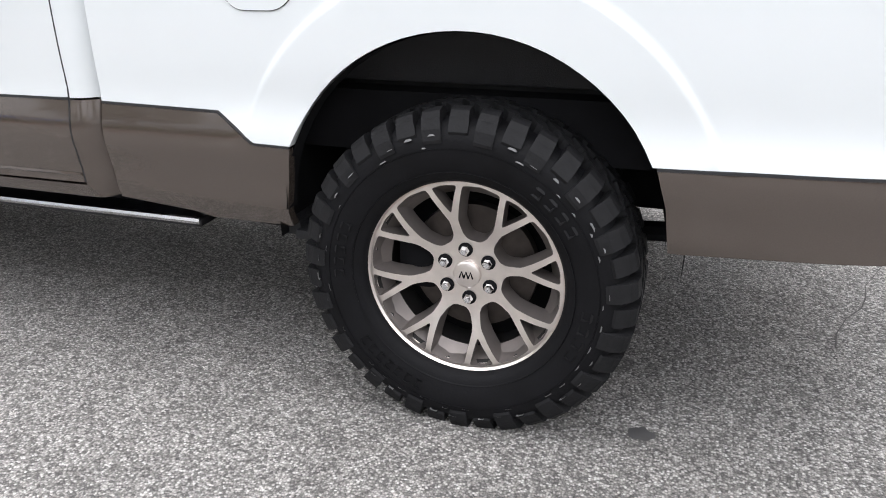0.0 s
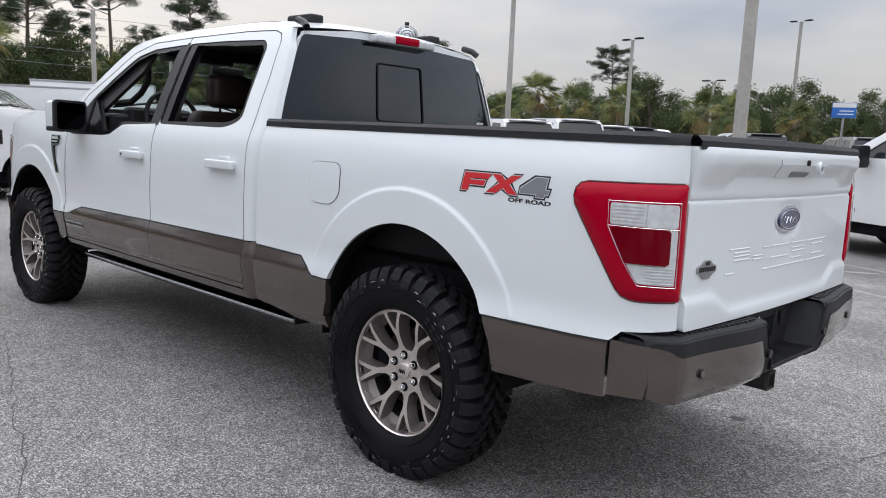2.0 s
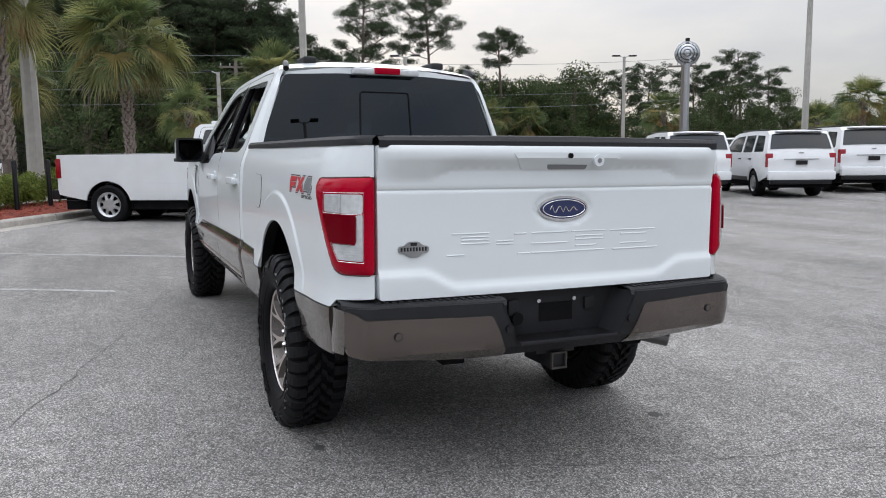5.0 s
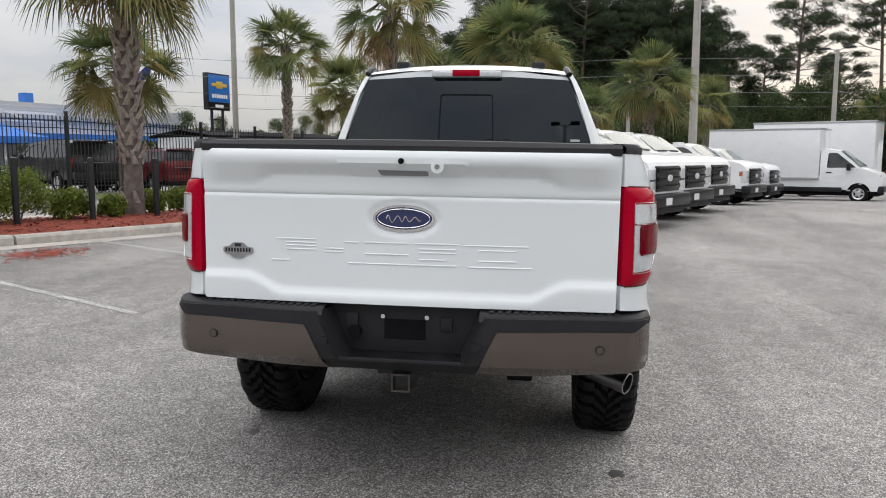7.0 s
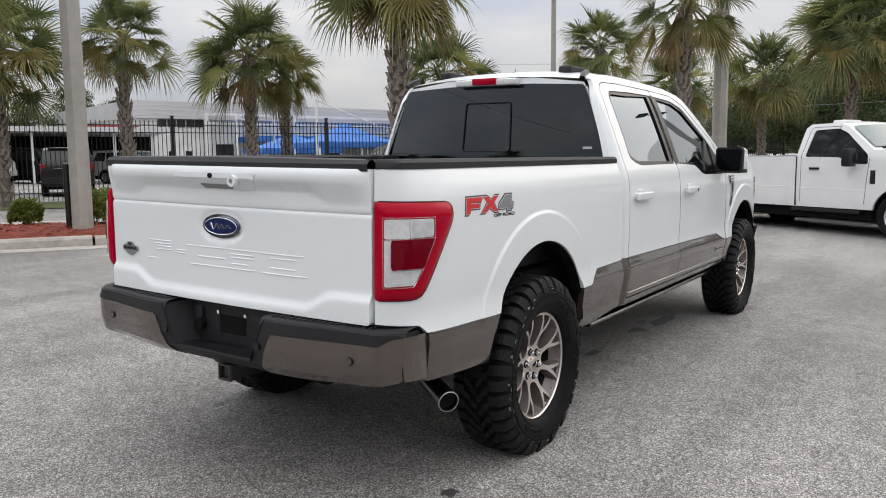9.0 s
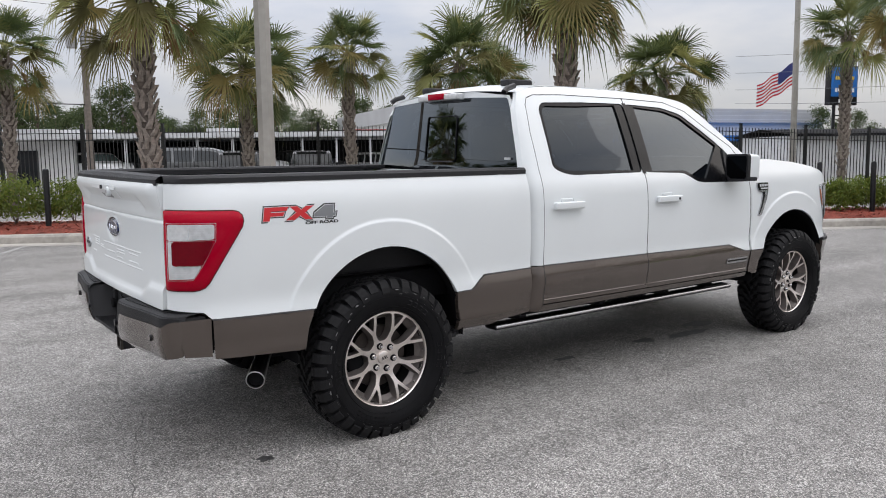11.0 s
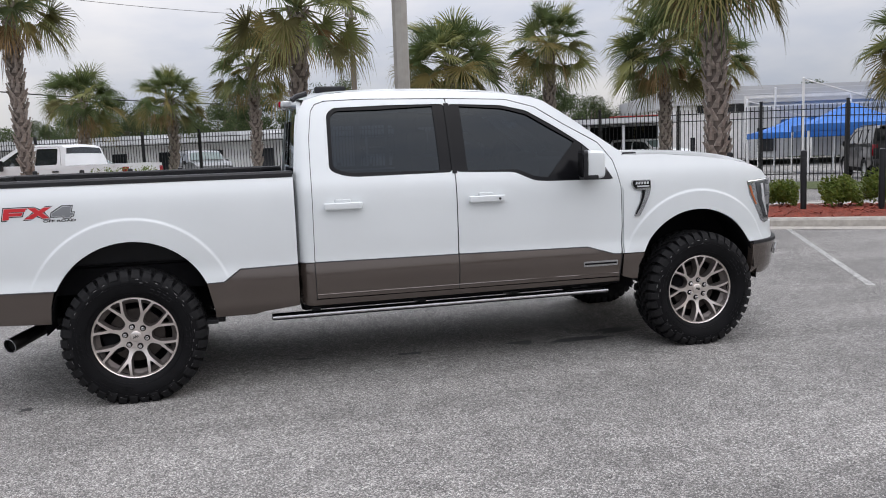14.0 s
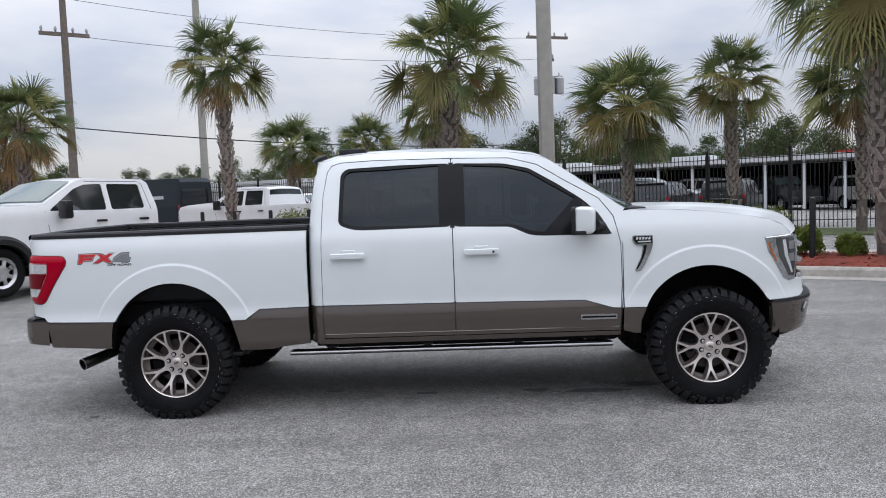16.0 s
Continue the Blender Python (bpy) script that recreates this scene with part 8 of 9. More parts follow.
# last entry: unseen trees added behind the camera to block low sky light
for az0, az1, n_, d0, d1, s0, s1 in ((-34, -26.5, 16, 84, 93, 1.05, 1.25), (-26.5, -20, 16, 80, 93, 0.85, 1.1), (-75, -40, 62, 74, 96, 0.62, 0.92), (-20, -11, 26, 72, 92, 0.78, 1.08), (-11, 12, 32, 68, 92, 0.9, 1.3), (-10.5, 5, 22, 88, 104, 1.2, 1.6), (-40, -20, 20, 90, 104, 0.75, 1.0), (12, 29, 14, 92, 112, 0.55, 0.8), (46, 60, 7, 95, 120, 0.9, 1.2), (60, 100, 46, 84, 118, 0.9, 1.2), (100, 128, 26, 95, 130, 0.75, 1.1), (-95, -75, 14, 80, 110, 0.6, 0.85), (128, 268, 84, 62, 92, 0.9, 1.35)):
    for k in range(n_):
        x, y = polar(az0 + (az1 - az0) * (k + r_.random()) / n_, r_.uniform(d0, d1))
        at.append((x, y, r_.choice((11, 12, 13)), r_.uniform(s0, s1)))
stand("broad", {"forms": forms, "at": at}, "broadleaf_tree", "dense dark green broadleaf tree in a far row", "tree", LEAF, "far trees")
# low far scrub that closes the view at the ground
bm = bmesh.new()
for k in range(900):
    az = -100 + 235 * k / 900 + r_.uniform(-0.3, 0.3)
    if 36 < az < 62:
        d = r_.uniform(100, 125)
    elif -42 < az < -18:
        d = r_.uniform(94, 110)
    elif az > 62:
        d = r_.uniform(85, 120)
    else:
        d = r_.uniform(70, 100)
    x, y = polar(az, d)
    clump_leaves(bm, r_, Vector((x, y, gz(x, y) + r_.uniform(0.3, 2.6))), r_.uniform(1.0, 1.9), 34, 0.34, 0.8)
tagged(obj("scrub", bm, LEAF_PALE, smooth=False), "low green scrub along the lot's far edge", "scrub", kind="stuff")
# a few short far palms before the trees
for i, (az, d, cz, rad) in enumerate(((-22.2, 80, 5.0, 2.6), (-24.4, 83, 5.4, 2.7), (-26.6, 80, 4.4, 2.6), (-29.2, 82, 3.9, 2.5), (-38.6, 78, 4.6, 2.6), (-51, 66, 4.6, 2.2), (-53.5, 62, 3.6, 2.0), (-57, 70, 4.2, 2.2), (-62.5, 64, 3.6, 2.1), (-64.5, 60, 3.2, 2.0), (-48.5, 60, 3.0, 1.9), (-12, 52, 4.4, 2.1), (-69, 72, 3.4, 2.0), (-4.5, 50, 3.8, 2.2))):
    x, y = polar(az, d)
    palm(60 + i, x, y, cz, rad, 4, "short far palm with a shaggy yellow-green crown", 26, 0.18)

# ---- parked vehicles ----
BODY = {}


def paint_mat(name, color, metal=0.0):
    if name not in BODY:
        BODY[name] = mat(name, color, 0.3, metal, 0.6, var=0.03, scale=3.0)
    return BODY[name]


V_WHITE = paint_mat("parked_white_paint", (0.76, 0.77, 0.78))
V_BLACK = paint_mat("parked_black_paint", (0.012, 0.012, 0.014))
V_GREY = paint_mat("parked_grey_paint", (0.16, 0.165, 0.17), 0.5)
V_RED = paint_mat("parked_red_paint", (0.19, 0.010, 0.018))
V_NAVY = mat("parked_slate_paint", (0.016, 0.024, 0.030), 0.42, spec=0.3, var=0.05, scale=3.0)
V_SILVER = paint_mat("parked_silver_paint", (0.42, 0.43, 0.44), 0.5)
PANE = mat("parked_vehicle_glass", (0.018, 0.021, 0.023), 0.05, coat=0.3)
PANE_PALE = mat("parked_windscreen_glass", (0.11, 0.155, 0.15), 0.08, spec=0.5)
V_LENS = mat("parked_red_lens", (0.28, 0.006, 0.015), 0.15, coat=0.3, var=0.25, scale=9.0)
WHEEL_STEEL = mat("steel_wheel", (0.55, 0.55, 0.56), 0.35, 0.8, var=0.1, scale=12.0)


def road_wheel(r=0.40, w=0.25, spokes=5):
    """A road wheel about the y axis, outer face at +y."""
    bm = bmesh.new()
    lathe_y(bm, [(r * 0.62, 0.02), (r * 0.70, 0.035), (r * 0.86, 0.04), (r * 0.96, 0.015), (r, -0.03), (r, -w + 0.03), (r * 0.94, -w), (r * 0.62, -w)], 36)
    ty = bm
    bm = bmesh.new()
    holes = []
    for k in range(spokes):
        c = k * 360 / spokes
        hw_ = 360 / spokes / 2 * 0.62
        holes.append(rounded([(r * q * math.cos(radians(c + a_)), r * q * math.sin(radians(c + a_))) for q, a_ in ((0.30, -hw_ * 0.7), (0.53, -hw_), (0.53, hw_), (0.30, hw_ * 0.7))], 0.02, 2))
    dish = lambda u, v_, d: Vector((u, 0.018 - 0.03 * smooth01(r * 0.22, r * 0.5, math.hypot(u, v_)) + 0.035 * smooth01(r * 0.55, r * 0.62, math.hypot(u, v_)) - d, v_))
    panel(bm, [(r * 0.635 * math.cos(k * math.tau / 40), r * 0.635 * math.sin(k * math.tau / 40)) for k in range(40)], dish, holes=holes, step=0.04, thick=0.03, flip=True)
    bmesh.ops.remove_doubles(bm, verts=bm.verts[:], dist=1e-5)
    rim = bm
    bm = bmesh.new()
    lathe_y(bm, [(0.001, -0.07), (r * 0.60, -0.07), (r * 0.60, -0.09), (0.001, -0.09)], 24)
    return ty, rim, bm


def vehicle(name, label, category, paint_, sil, windows, wb, half_w, r=0.40, belt=1.2, tumble=0.28, front_glass=None, rear_glass=None, trim=None, doors=(), handles=(), lamps_rear=(), lamps_front=(), mirror=None, spokes=5, arch=None, group="parked vehicles", pane=PANE, ra=0.0, flare=0.0):
    """A vehicle from its side outline (x forward from the rear axle, z up): flanks with cut arches and windows, skin across the top, wheels and fittings."""
    root = thing(name, label, category, None, group)
    arch = arch or r + 0.07

    x_lo, x_hi = min(p[0] for p in sil), max(p[0] for p in sil)

    def half(x, z):
        t = max(0.0, z - belt)
        end = 0.10 * max(0.0, (x - x_hi + 0.5) / 0.5) ** 2 + 0.05 * max(0.0, (x_lo + 0.25 - x) / 0.25) ** 2
        low = 0.05 * max(0.0, (0.75 - z) / 0.4) ** 2
        return half_w - tumble * t - end - low

    # the outline with the wheel arches cut into its lower edge
    zb = min(p[1] for p in sil)
    cut = []
    for xc in (wb, ra):
        a0 = math.asin(max(-1, min(1, (zb - r) / arch)))
        cut.append([(xc + arch * math.cos(a0 + (math.pi - 2 * a0) * i / 16), r + arch * math.sin(a0 + (math.pi - 2 * a0) * i / 16)) for i in range(17)])
    outline = list(sil) + cut[0] + cut[1]
    for sgn in (1, -1):
        f = lambda x, z, d, s_=sgn: Vector((x, s_ * (half(x, z) - d), z))
        bm = bmesh.new()
        panel(bm, outline, f, holes=[w for w in windows], step=0.09, thick=0.04, flip=sgn > 0)
        side = part("body_side", bm, paint_, root)
        for w in windows:
            bm = bmesh.new()
            g = lambda x, z, d, s_=sgn: Vector((x, s_ * (half(x, z) - 0.018 - d), z))
            panel(bm, w, g, step=0.25, thick=0, flip=sgn > 0)
            part("side_window", bm, pane, side, "dark side window")
        for line in doors:
            bm = bmesh.new()
            tube(bm, [Vector((x, sgn * (half(x, z) - 0.002), z)) for x, z in line], 0.006, 4)
            part("door_gap", bm, DECAL_BLACK, side)
        for hx, hz in handles:
            bm = bmesh.new()
            y = half(hx, hz)
            box(bm, hx - 0.10, hx + 0.10, sgn * (y - 0.005), sgn * (y + 0.03), hz - 0.02, hz + 0.02, 0.008)
            part("door_handle", bm, SATIN, side)
        if mirror:
            bm = bmesh.new()
            y = half(mirror[0], mirror[1])
            ms = 0.72 if name == "parked_suv" else 1.0
            box(bm, mirror[0] - 0.06, mirror[0] + 0.10, sgn * (y + 0.06), sgn * (y + 0.06 + 0.21 * ms), mirror[1] - 0.06 * ms, mirror[1] + 0.25 * ms, 0.04)
            tube(bm, [(mirror[0] + 0.03, sgn * (y - 0.03), mirror[1]), (mirror[0] + 0.03, sgn * (y + 0.10), mirror[1] + 0.05)], 0.03, 6)
            part("door_mirror", bm, SATIN, root, "black door mirror")
        if trim:
            bm = bmesh.new()
            panel(bm, trim, lambda x, z, d, s_=sgn: Vector((x, s_ * (half(x, z) + 0.006 - d), z)), step=0.2, thick=0.02, flip=sgn > 0)
            part("side_trim", bm, SATIN, side, "black lower trim")
    # skin over the top
    pts = dense(list(sil), 0.12)
    zlim = zb + 0.04
    bm = bmesh.new()
    rows = []
    for x, z in pts:
        if z < zlim:
            continue
        h = half(x, z)
        crown = 0.035 if z > belt + 0.2 else 0.02
        rows.append([Vector((x, h * v, z + (crown * (1 - v * v) if z > 0.9 else 0.0))) for v in (-1, -0.9, -0.6, -0.2, 0.2, 0.6, 0.9, 1)])
    grid(bm, rows)
    bmesh.ops.recalc_face_normals(bm, faces=bm.faces[:])
    part("body_skin", bm, paint_, root, sharp=28)
    for nm, gl, gm in (("windscreen", front_glass, PANE_PALE), ("rear_window", rear_glass, PANE)):
        if gl:
            (x0, z0), (x1, z1) = gl
            nx, nz = (z0 - z1), (x1 - x0)
            ln = math.hypot(nx, nz)
            nx, nz = nx / ln * 0.012, nz / ln * 0.012
            if nm == "windscreen" and nx < 0 or nm == "rear_window" and nx > 0:
                nx, nz = -nx, -nz
            bm = bmesh.new()
            rows = []
            for i in range(5):
                t = i / 4
                x, z = x0 + (x1 - x0) * t, z0 + (z1 - z0) * t
                h = half(x, z) - 0.07
                crown = 0.035 if z > belt + 0.2 else 0.02
                rows.append([Vector((x + nx, h * v, z + nz + crown * (1 - v * v) + 0.006)) for v in (-1, -0.6, -0.2, 0.2, 0.6, 1)])
            grid(bm, rows)
            bmesh.ops.recalc_face_normals(bm, faces=bm.faces[:])
            part(nm, bm, gm, root, "glass", sharp=0)
    for (y0, y1, z0, z1, x) in lamps_rear:
        for sgn in (1, -1):
            bm = bmesh.new()
            box(bm, x - 0.03, x + 0.10, sgn * y0, sgn * y1, z0, z1, 0.02)
            part("tail_lamp", bm, V_LENS, root, "red tail lamp")
    for (y0, y1, z0, z1, x) in lamps_front:
        for sgn in (1, -1):
            bm = bmesh.new()
            box(bm, x - 0.22, x + 0.02, sgn * y0, sgn * y1, z0, z1, 0.02)
            part("headlamp", bm, CLEAR_LENS, root, "clear headlamp")
    bm = bmesh.new()
    box(bm, x_lo + 0.12, x_hi - 0.12, -half_w + 0.13, half_w - 0.13, r * 0.75, zb + 0.18)
    for xc in (ra, wb):
        tube(bm, [(xc, -half_w + 0.2, r), (xc, half_w - 0.2, r)], 0.06, 8)
    part("underbody", bm, DARK, root)
    for xc in (ra, wb):
        for sgn in (1, -1):
            if flare:
                bm = bmesh.new()
                grid(bm, [[(xc + q * math.cos(math.pi * i / 20), sgn * (half_w + y), r + q * math.sin(math.pi * i / 20)) for q, y in ((arch - 0.03, -0.05), (arch - 0.02, 0.05), (arch + flare * 0.5, 0.06), (arch + flare, -0.01))] for i in range(21)])
                bmesh.ops.recalc_face_normals(bm, faces=bm.faces[:])
                part("arch_flare", bm, BLACK, root, "black plastic arch flare")
            bm = bmesh.new()
            rows = []
            for i in range(13):
                a = math.pi * (i / 12) * 1.1 - 0.15
                rows.append([(xc + (arch + 0.01) * math.cos(a), sgn * y, r + (arch + 0.01) * math.sin(a)) for y in (half_w - 0.45, half_w - 0.03)])
            grid(bm, rows)
            part("wheel_well", bm, DARK, root)
    ty, rim, back_ = road_wheel(r, 0.24, spokes)
    w0 = part("wheel", rim, WHEEL_STEEL, root, "steel road wheel")
    part("tyre", ty, RUBBER, w0, "black tyre")
    part("brake_drum", back_, DARK, w0)
    w0.matrix_basis = pose(ra, half_w - 0.05, r)
    for xc, sgn in ((wb, 1), (ra, -1), (wb, -1)):
        made = {}
        for o in (w0, *w0.children_recursive):
            made[o] = o.copy()
            scene.collection.objects.link(made[o])
            made[o].parent = made.get(o.parent, root)
        made[w0].matrix_basis = pose(xc, sgn * (half_w - 0.05), r, 0, 0, 0 if sgn > 0 else 180)
    return root


def add_box(root, name, material, x0, x1, y0, y1, z0, z1, bevel=0.02, label=""):
    bm = bmesh.new()
    box(bm, x0, x1, y0, y1, z0, z1, bevel)
    return part(name, bm, material, root, label)


def at(x, y, hx, hy):
    return Matrix.Translation((x, y, gz(x, y))) @ pose(0, 0, 0, 0, 0, math.degrees(math.atan2(hy, hx)))


def work_truck(label, paint_=V_WHITE):
    """A regular-cab work pickup with a long bed."""
    sil = [(-1.25, 0.62), (-1.28, 0.72), (-1.27, 1.42), (1.59, 1.42), (1.60, 1.52), (1.66, 1.93), (1.76, 2.00), (2.30, 2.01), (2.52, 1.95), (3.10, 1.53), (3.9, 1.46), (4.24, 1.39), (4.38, 1.29), (4.44, 1.16), (4.45, 0.70), (4.40, 0.50), (-1.1, 0.50)]
    win = [rounded([(1.76, 1.41), (1.86, 1.89), (2.34, 1.91), (2.53, 1.83), (3.02, 1.44), (3.02, 1.28), (2.64, 1.29), (2.46, 1.40)], 0.04, 3)]
    doors = [dense([(1.69, 0.60), (1.69, 1.42), (1.78, 1.90), (1.84, 1.945), (2.38, 1.945)], 0.1)[:-8], dense([(2.98, 0.60), (3.02, 1.1), (3.06, 1.46)], 0.1)[:-8]]
    root = vehicle("work_pickup", label, "pickup truck", paint_, sil, win, 3.6, 1.0, 0.41, belt=1.42, tumble=0.30, front_glass=((3.06, 1.57), (2.55, 1.935)), rear_glass=((1.61, 1.55), (1.67, 1.90)), doors=doors, handles=((1.98, 1.20),), lamps_rear=((0.78, 0.985, 0.95, 1.35, -1.26),), mirror=(2.76, 1.30), spokes=8, ra=-0.2, group="white work trucks in a row")
    add_box(root, "rear_bumper", SATIN, -1.42, -1.24, -0.95, 0.95, 0.52, 0.72)
    fb_ = add_box(root, "front_bumper", SATIN, 4.30, 4.60, -0.97, 0.97, 0.42, 0.68, 0.06, "black front bumper")
    add_box(fb_, "air_dam", BLACK, 4.28, 4.50, -0.86, 0.86, 0.28, 0.43, 0.04)
    g = add_box(root, "grille", SATIN, 4.34, 4.475, -0.60, 0.60, 0.72, 1.22, 0.03, "black grille")
    for z in (0.82, 0.97, 1.14):
        add_box(g, "grille_bar", GLOSSBLACK, 4.46, 4.50, -0.59, 0.59, z - 0.045, z + 0.045, 0.02)
    for sgn in (1, -1):
        lamp_ = add_box(root, "headlamp", CLEAR_LENS, 4.20, 4.455, sgn * 0.61, sgn * 0.955, 0.76, 1.16, 0.03, "clear headlamp with an amber corner")
        add_box(lamp_, "amber_lens", AMBER, 4.18, 4.33, sgn * 0.93, sgn * 0.968, 0.98, 1.13, 0.01)
        add_box(lamp_, "lamp_bar", SATIN, 4.44, 4.463, sgn * 0.62, sgn * 0.90, 0.93, 0.96, 0.0)
    bm = bmesh.new()
    lathe_y(bm, [(0.001, 0.012), (0.10, 0.010), (0.11, 0.0), (0.001, -0.01)], 20)
    for w in bm.verts:
        w.co = Vector((4.502 + w.co.y, w.co.x * 1.25, 0.98 + w.co.z * 0.62))
    part("oval_emblem", bm, DECAL_PALE, g, "plain grey oval")
    add_box(root, "bed_floor", SATIN, -1.2, 1.56, -0.88, 0.88, 1.38, 1.432, 0.0, "dark open bed")
    for sgn in (1, -1):
        add_box(root, "cab_gap", DECAL_BLACK, 1.576, 1.604, sgn * 0.96, sgn * 1.004, 0.52, 1.42, 0.0, "dark gap before the bed")
        bm = bmesh.new()
        tube(bm, [(x, sgn * 0.992, 0.86) for x in (0.6, 1.56)], 0.012, 5)
        tube(bm, [(x, sgn * 0.992, 0.84) for x in (1.62, 3.0)], 0.012, 5)
        pieces("body_crease", bm, paint_, root)
        add_box(root, "wiper", SATIN, 3.05, 3.09, sgn * 0.1, sgn * 0.7, 1.55, 1.58, 0.0)
    add_box(root, "roof_beacon", V_WHITE, 1.74, 1.98, -0.25, 0.25, 2.02, 2.09, 0.03, "low white roof beacon")
    add_box(root, "running_board", SATIN, 1.5, 2.9, -1.0, -0.8, 0.42, 0.48, 0.01)
    add_box(root, "running_board", SATIN, 1.5, 2.9, 0.8, 1.0, 0.42, 0.48, 0.01)
    add_box(root, "number_plate", V_WHITE, 4.595, 4.61, -0.42, -0.12, 0.46, 0.60, 0.0)
    for sgn in (1, -1):
        add_box(root, "fender_badge", SATIN, 3.08, 3.17, sgn * 0.994, sgn * 1.012, 0.95, 1.18, 0.005)
        add_box(root, "arch_lip", SATIN, 4.08, 4.34, sgn * 0.995, sgn * 1.01, 0.52, 0.58, 0.004)
    return root


H = Vector((-KERB_V.x, -KERB_V.y))
ROW_H = Vector((-0.493, -0.870))
front0 = Vector((12.36, -2.15))
wt = work_truck("white regular-cab work pickup with black bumpers, parked in a row")
for k, step in enumerate((0.0, 2.5, 5.4, 11.6, 16.5)):
    fr = front0 + Vector((0.927, -0.375)) * step
    rear = fr - ROW_H * 3.6
    m = at(rear.x, rear.y, ROW_H.x, ROW_H.y)
    m.translation.z = gz(fr.x, fr.y) - 0.01
    if k == 0:
        wt.matrix_basis = m
    else:
        copy_thing(wt, m)


def crew_truck(label, paint_=V_WHITE, chrome=True, bare=False):
    sil = [(-1.18, 0.62), (-1.22, 0.72), (-1.21, 1.34), (0.62, 1.34), (0.63, 1.42), (0.72, 1.85), (0.82, 1.92), (2.0, 1.94), (2.25, 1.89), (2.92, 1.50), (3.4, 1.48), (4.1, 1.44), (4.48, 1.37), (4.60, 1.24), (4.64, 1.05), (4.64, 0.70), (4.58, 0.48), (-1.0, 0.48)]
    if bare:
        sil[2], sil[3] = (-1.21, 1.0), (0.62, 1.0)
    win = [rounded([(0.90, 1.38), (0.93, 1.83), (1.62, 1.84), (1.62, 1.37)], 0.05, 3), rounded([(1.72, 1.37), (1.72, 1.84), (2.08, 1.83), (2.30, 1.75), (2.84, 1.38)], 0.05, 3)]
    doors = [[(0.78, 0.62), (0.77, 1.36), (0.86, 1.84), (0.95, 1.88), (2.05, 1.885)], [(1.67, 0.55), (1.67, 1.86)], [(2.78, 0.62), (2.86, 1.1), (2.90, 1.38)], [(0.63, 0.55), (0.63, 1.0)]]
    root = vehicle("crew_pickup", label, "pickup truck", paint_, sil, win, 3.7, 0.99, 0.41, belt=1.34, tumble=0.30, front_glass=((2.89, 1.53), (2.28, 1.875)), rear_glass=((0.66, 1.45), (0.72, 1.83)), doors=doors, handles=((0.95, 1.18), (1.85, 1.18)), lamps_rear=((0.80, 0.97, 0.72, 0.95, -1.20),) if bare else ((0.80, 0.97, 0.90, 1.26, -1.20),), lamps_front=((0.60, 0.93, 0.92, 1.14, 4.58),), mirror=(2.62, 1.30), spokes=8 if bare else 6, flare=0.13 if bare else 0.0, group="parked pickups")
    add_box(root, "rear_bumper", CHROME if chrome else SATIN, -1.36, -1.17, -0.95, 0.95, 0.50, 0.70)
    add_box(root, "front_bumper", SATIN, 4.50, 4.76, -0.95, 0.95, 0.44, 0.70, 0.06)
    add_box(root, "grille", GLOSSBLACK, 4.50, 4.665, -0.60, 0.60, 0.74, 1.20, 0.03)
    for z in (0.88, 1.04):
        add_box(root, "grille_bar", CHROME, 4.66, 4.68, -0.58, 0.58, z - 0.018, z + 0.018, 0.005)
    add_box(root, "bed_floor", SATIN, -1.15, 0.60, -0.84, 0.84, 0.97 if bare else 1.30, 1.008 if bare else 1.348, 0.0, "dark open bed")
    return root


ct = crew_truck("white crew-cab pickup parked beyond the bed side")
CREW = [(-6.4, 7.4, -0.482, -0.876), (-3.2, 18.6, -0.90, 0.42), (1.15, -9.5, 0.876, -0.482), (13.0, -36.0, 0.9, -0.42), (20.0, -38.0, 0.9, -0.42), (45.8, -22.1, -0.75, -0.66), (49.8, -26.1, -0.75, -0.66), (52.5, -28.9, -0.75, -0.66)]
first = True
for i, (x, y, hx, hy) in enumerate(CREW):
    v = Vector((hx, hy)).normalized()
    if i == 0:
        rear = Vector((-5.72, 6.5)) - v * 3.7 - Vector((-v.y, v.x)) * 0.94
    elif i == 2:
        rear = Vector((1.85, -9.35)) - v * 3.7 - Vector((-v.y, v.x)) * 0.94
    else:
        rear = Vector((x, y))
    m = at(rear.x, rear.y, v.x, v.y)
    if i == 0:
        bare = crew_truck("tall white crew-cab work truck with black arch flares and no bed", bare=True)
        bare.matrix_basis = m
        bare.scale = (1.06, 1.06, 1.06)
    elif first:
        ct.matrix_basis = m
        first = False
    else:
        copy_thing(ct, m)


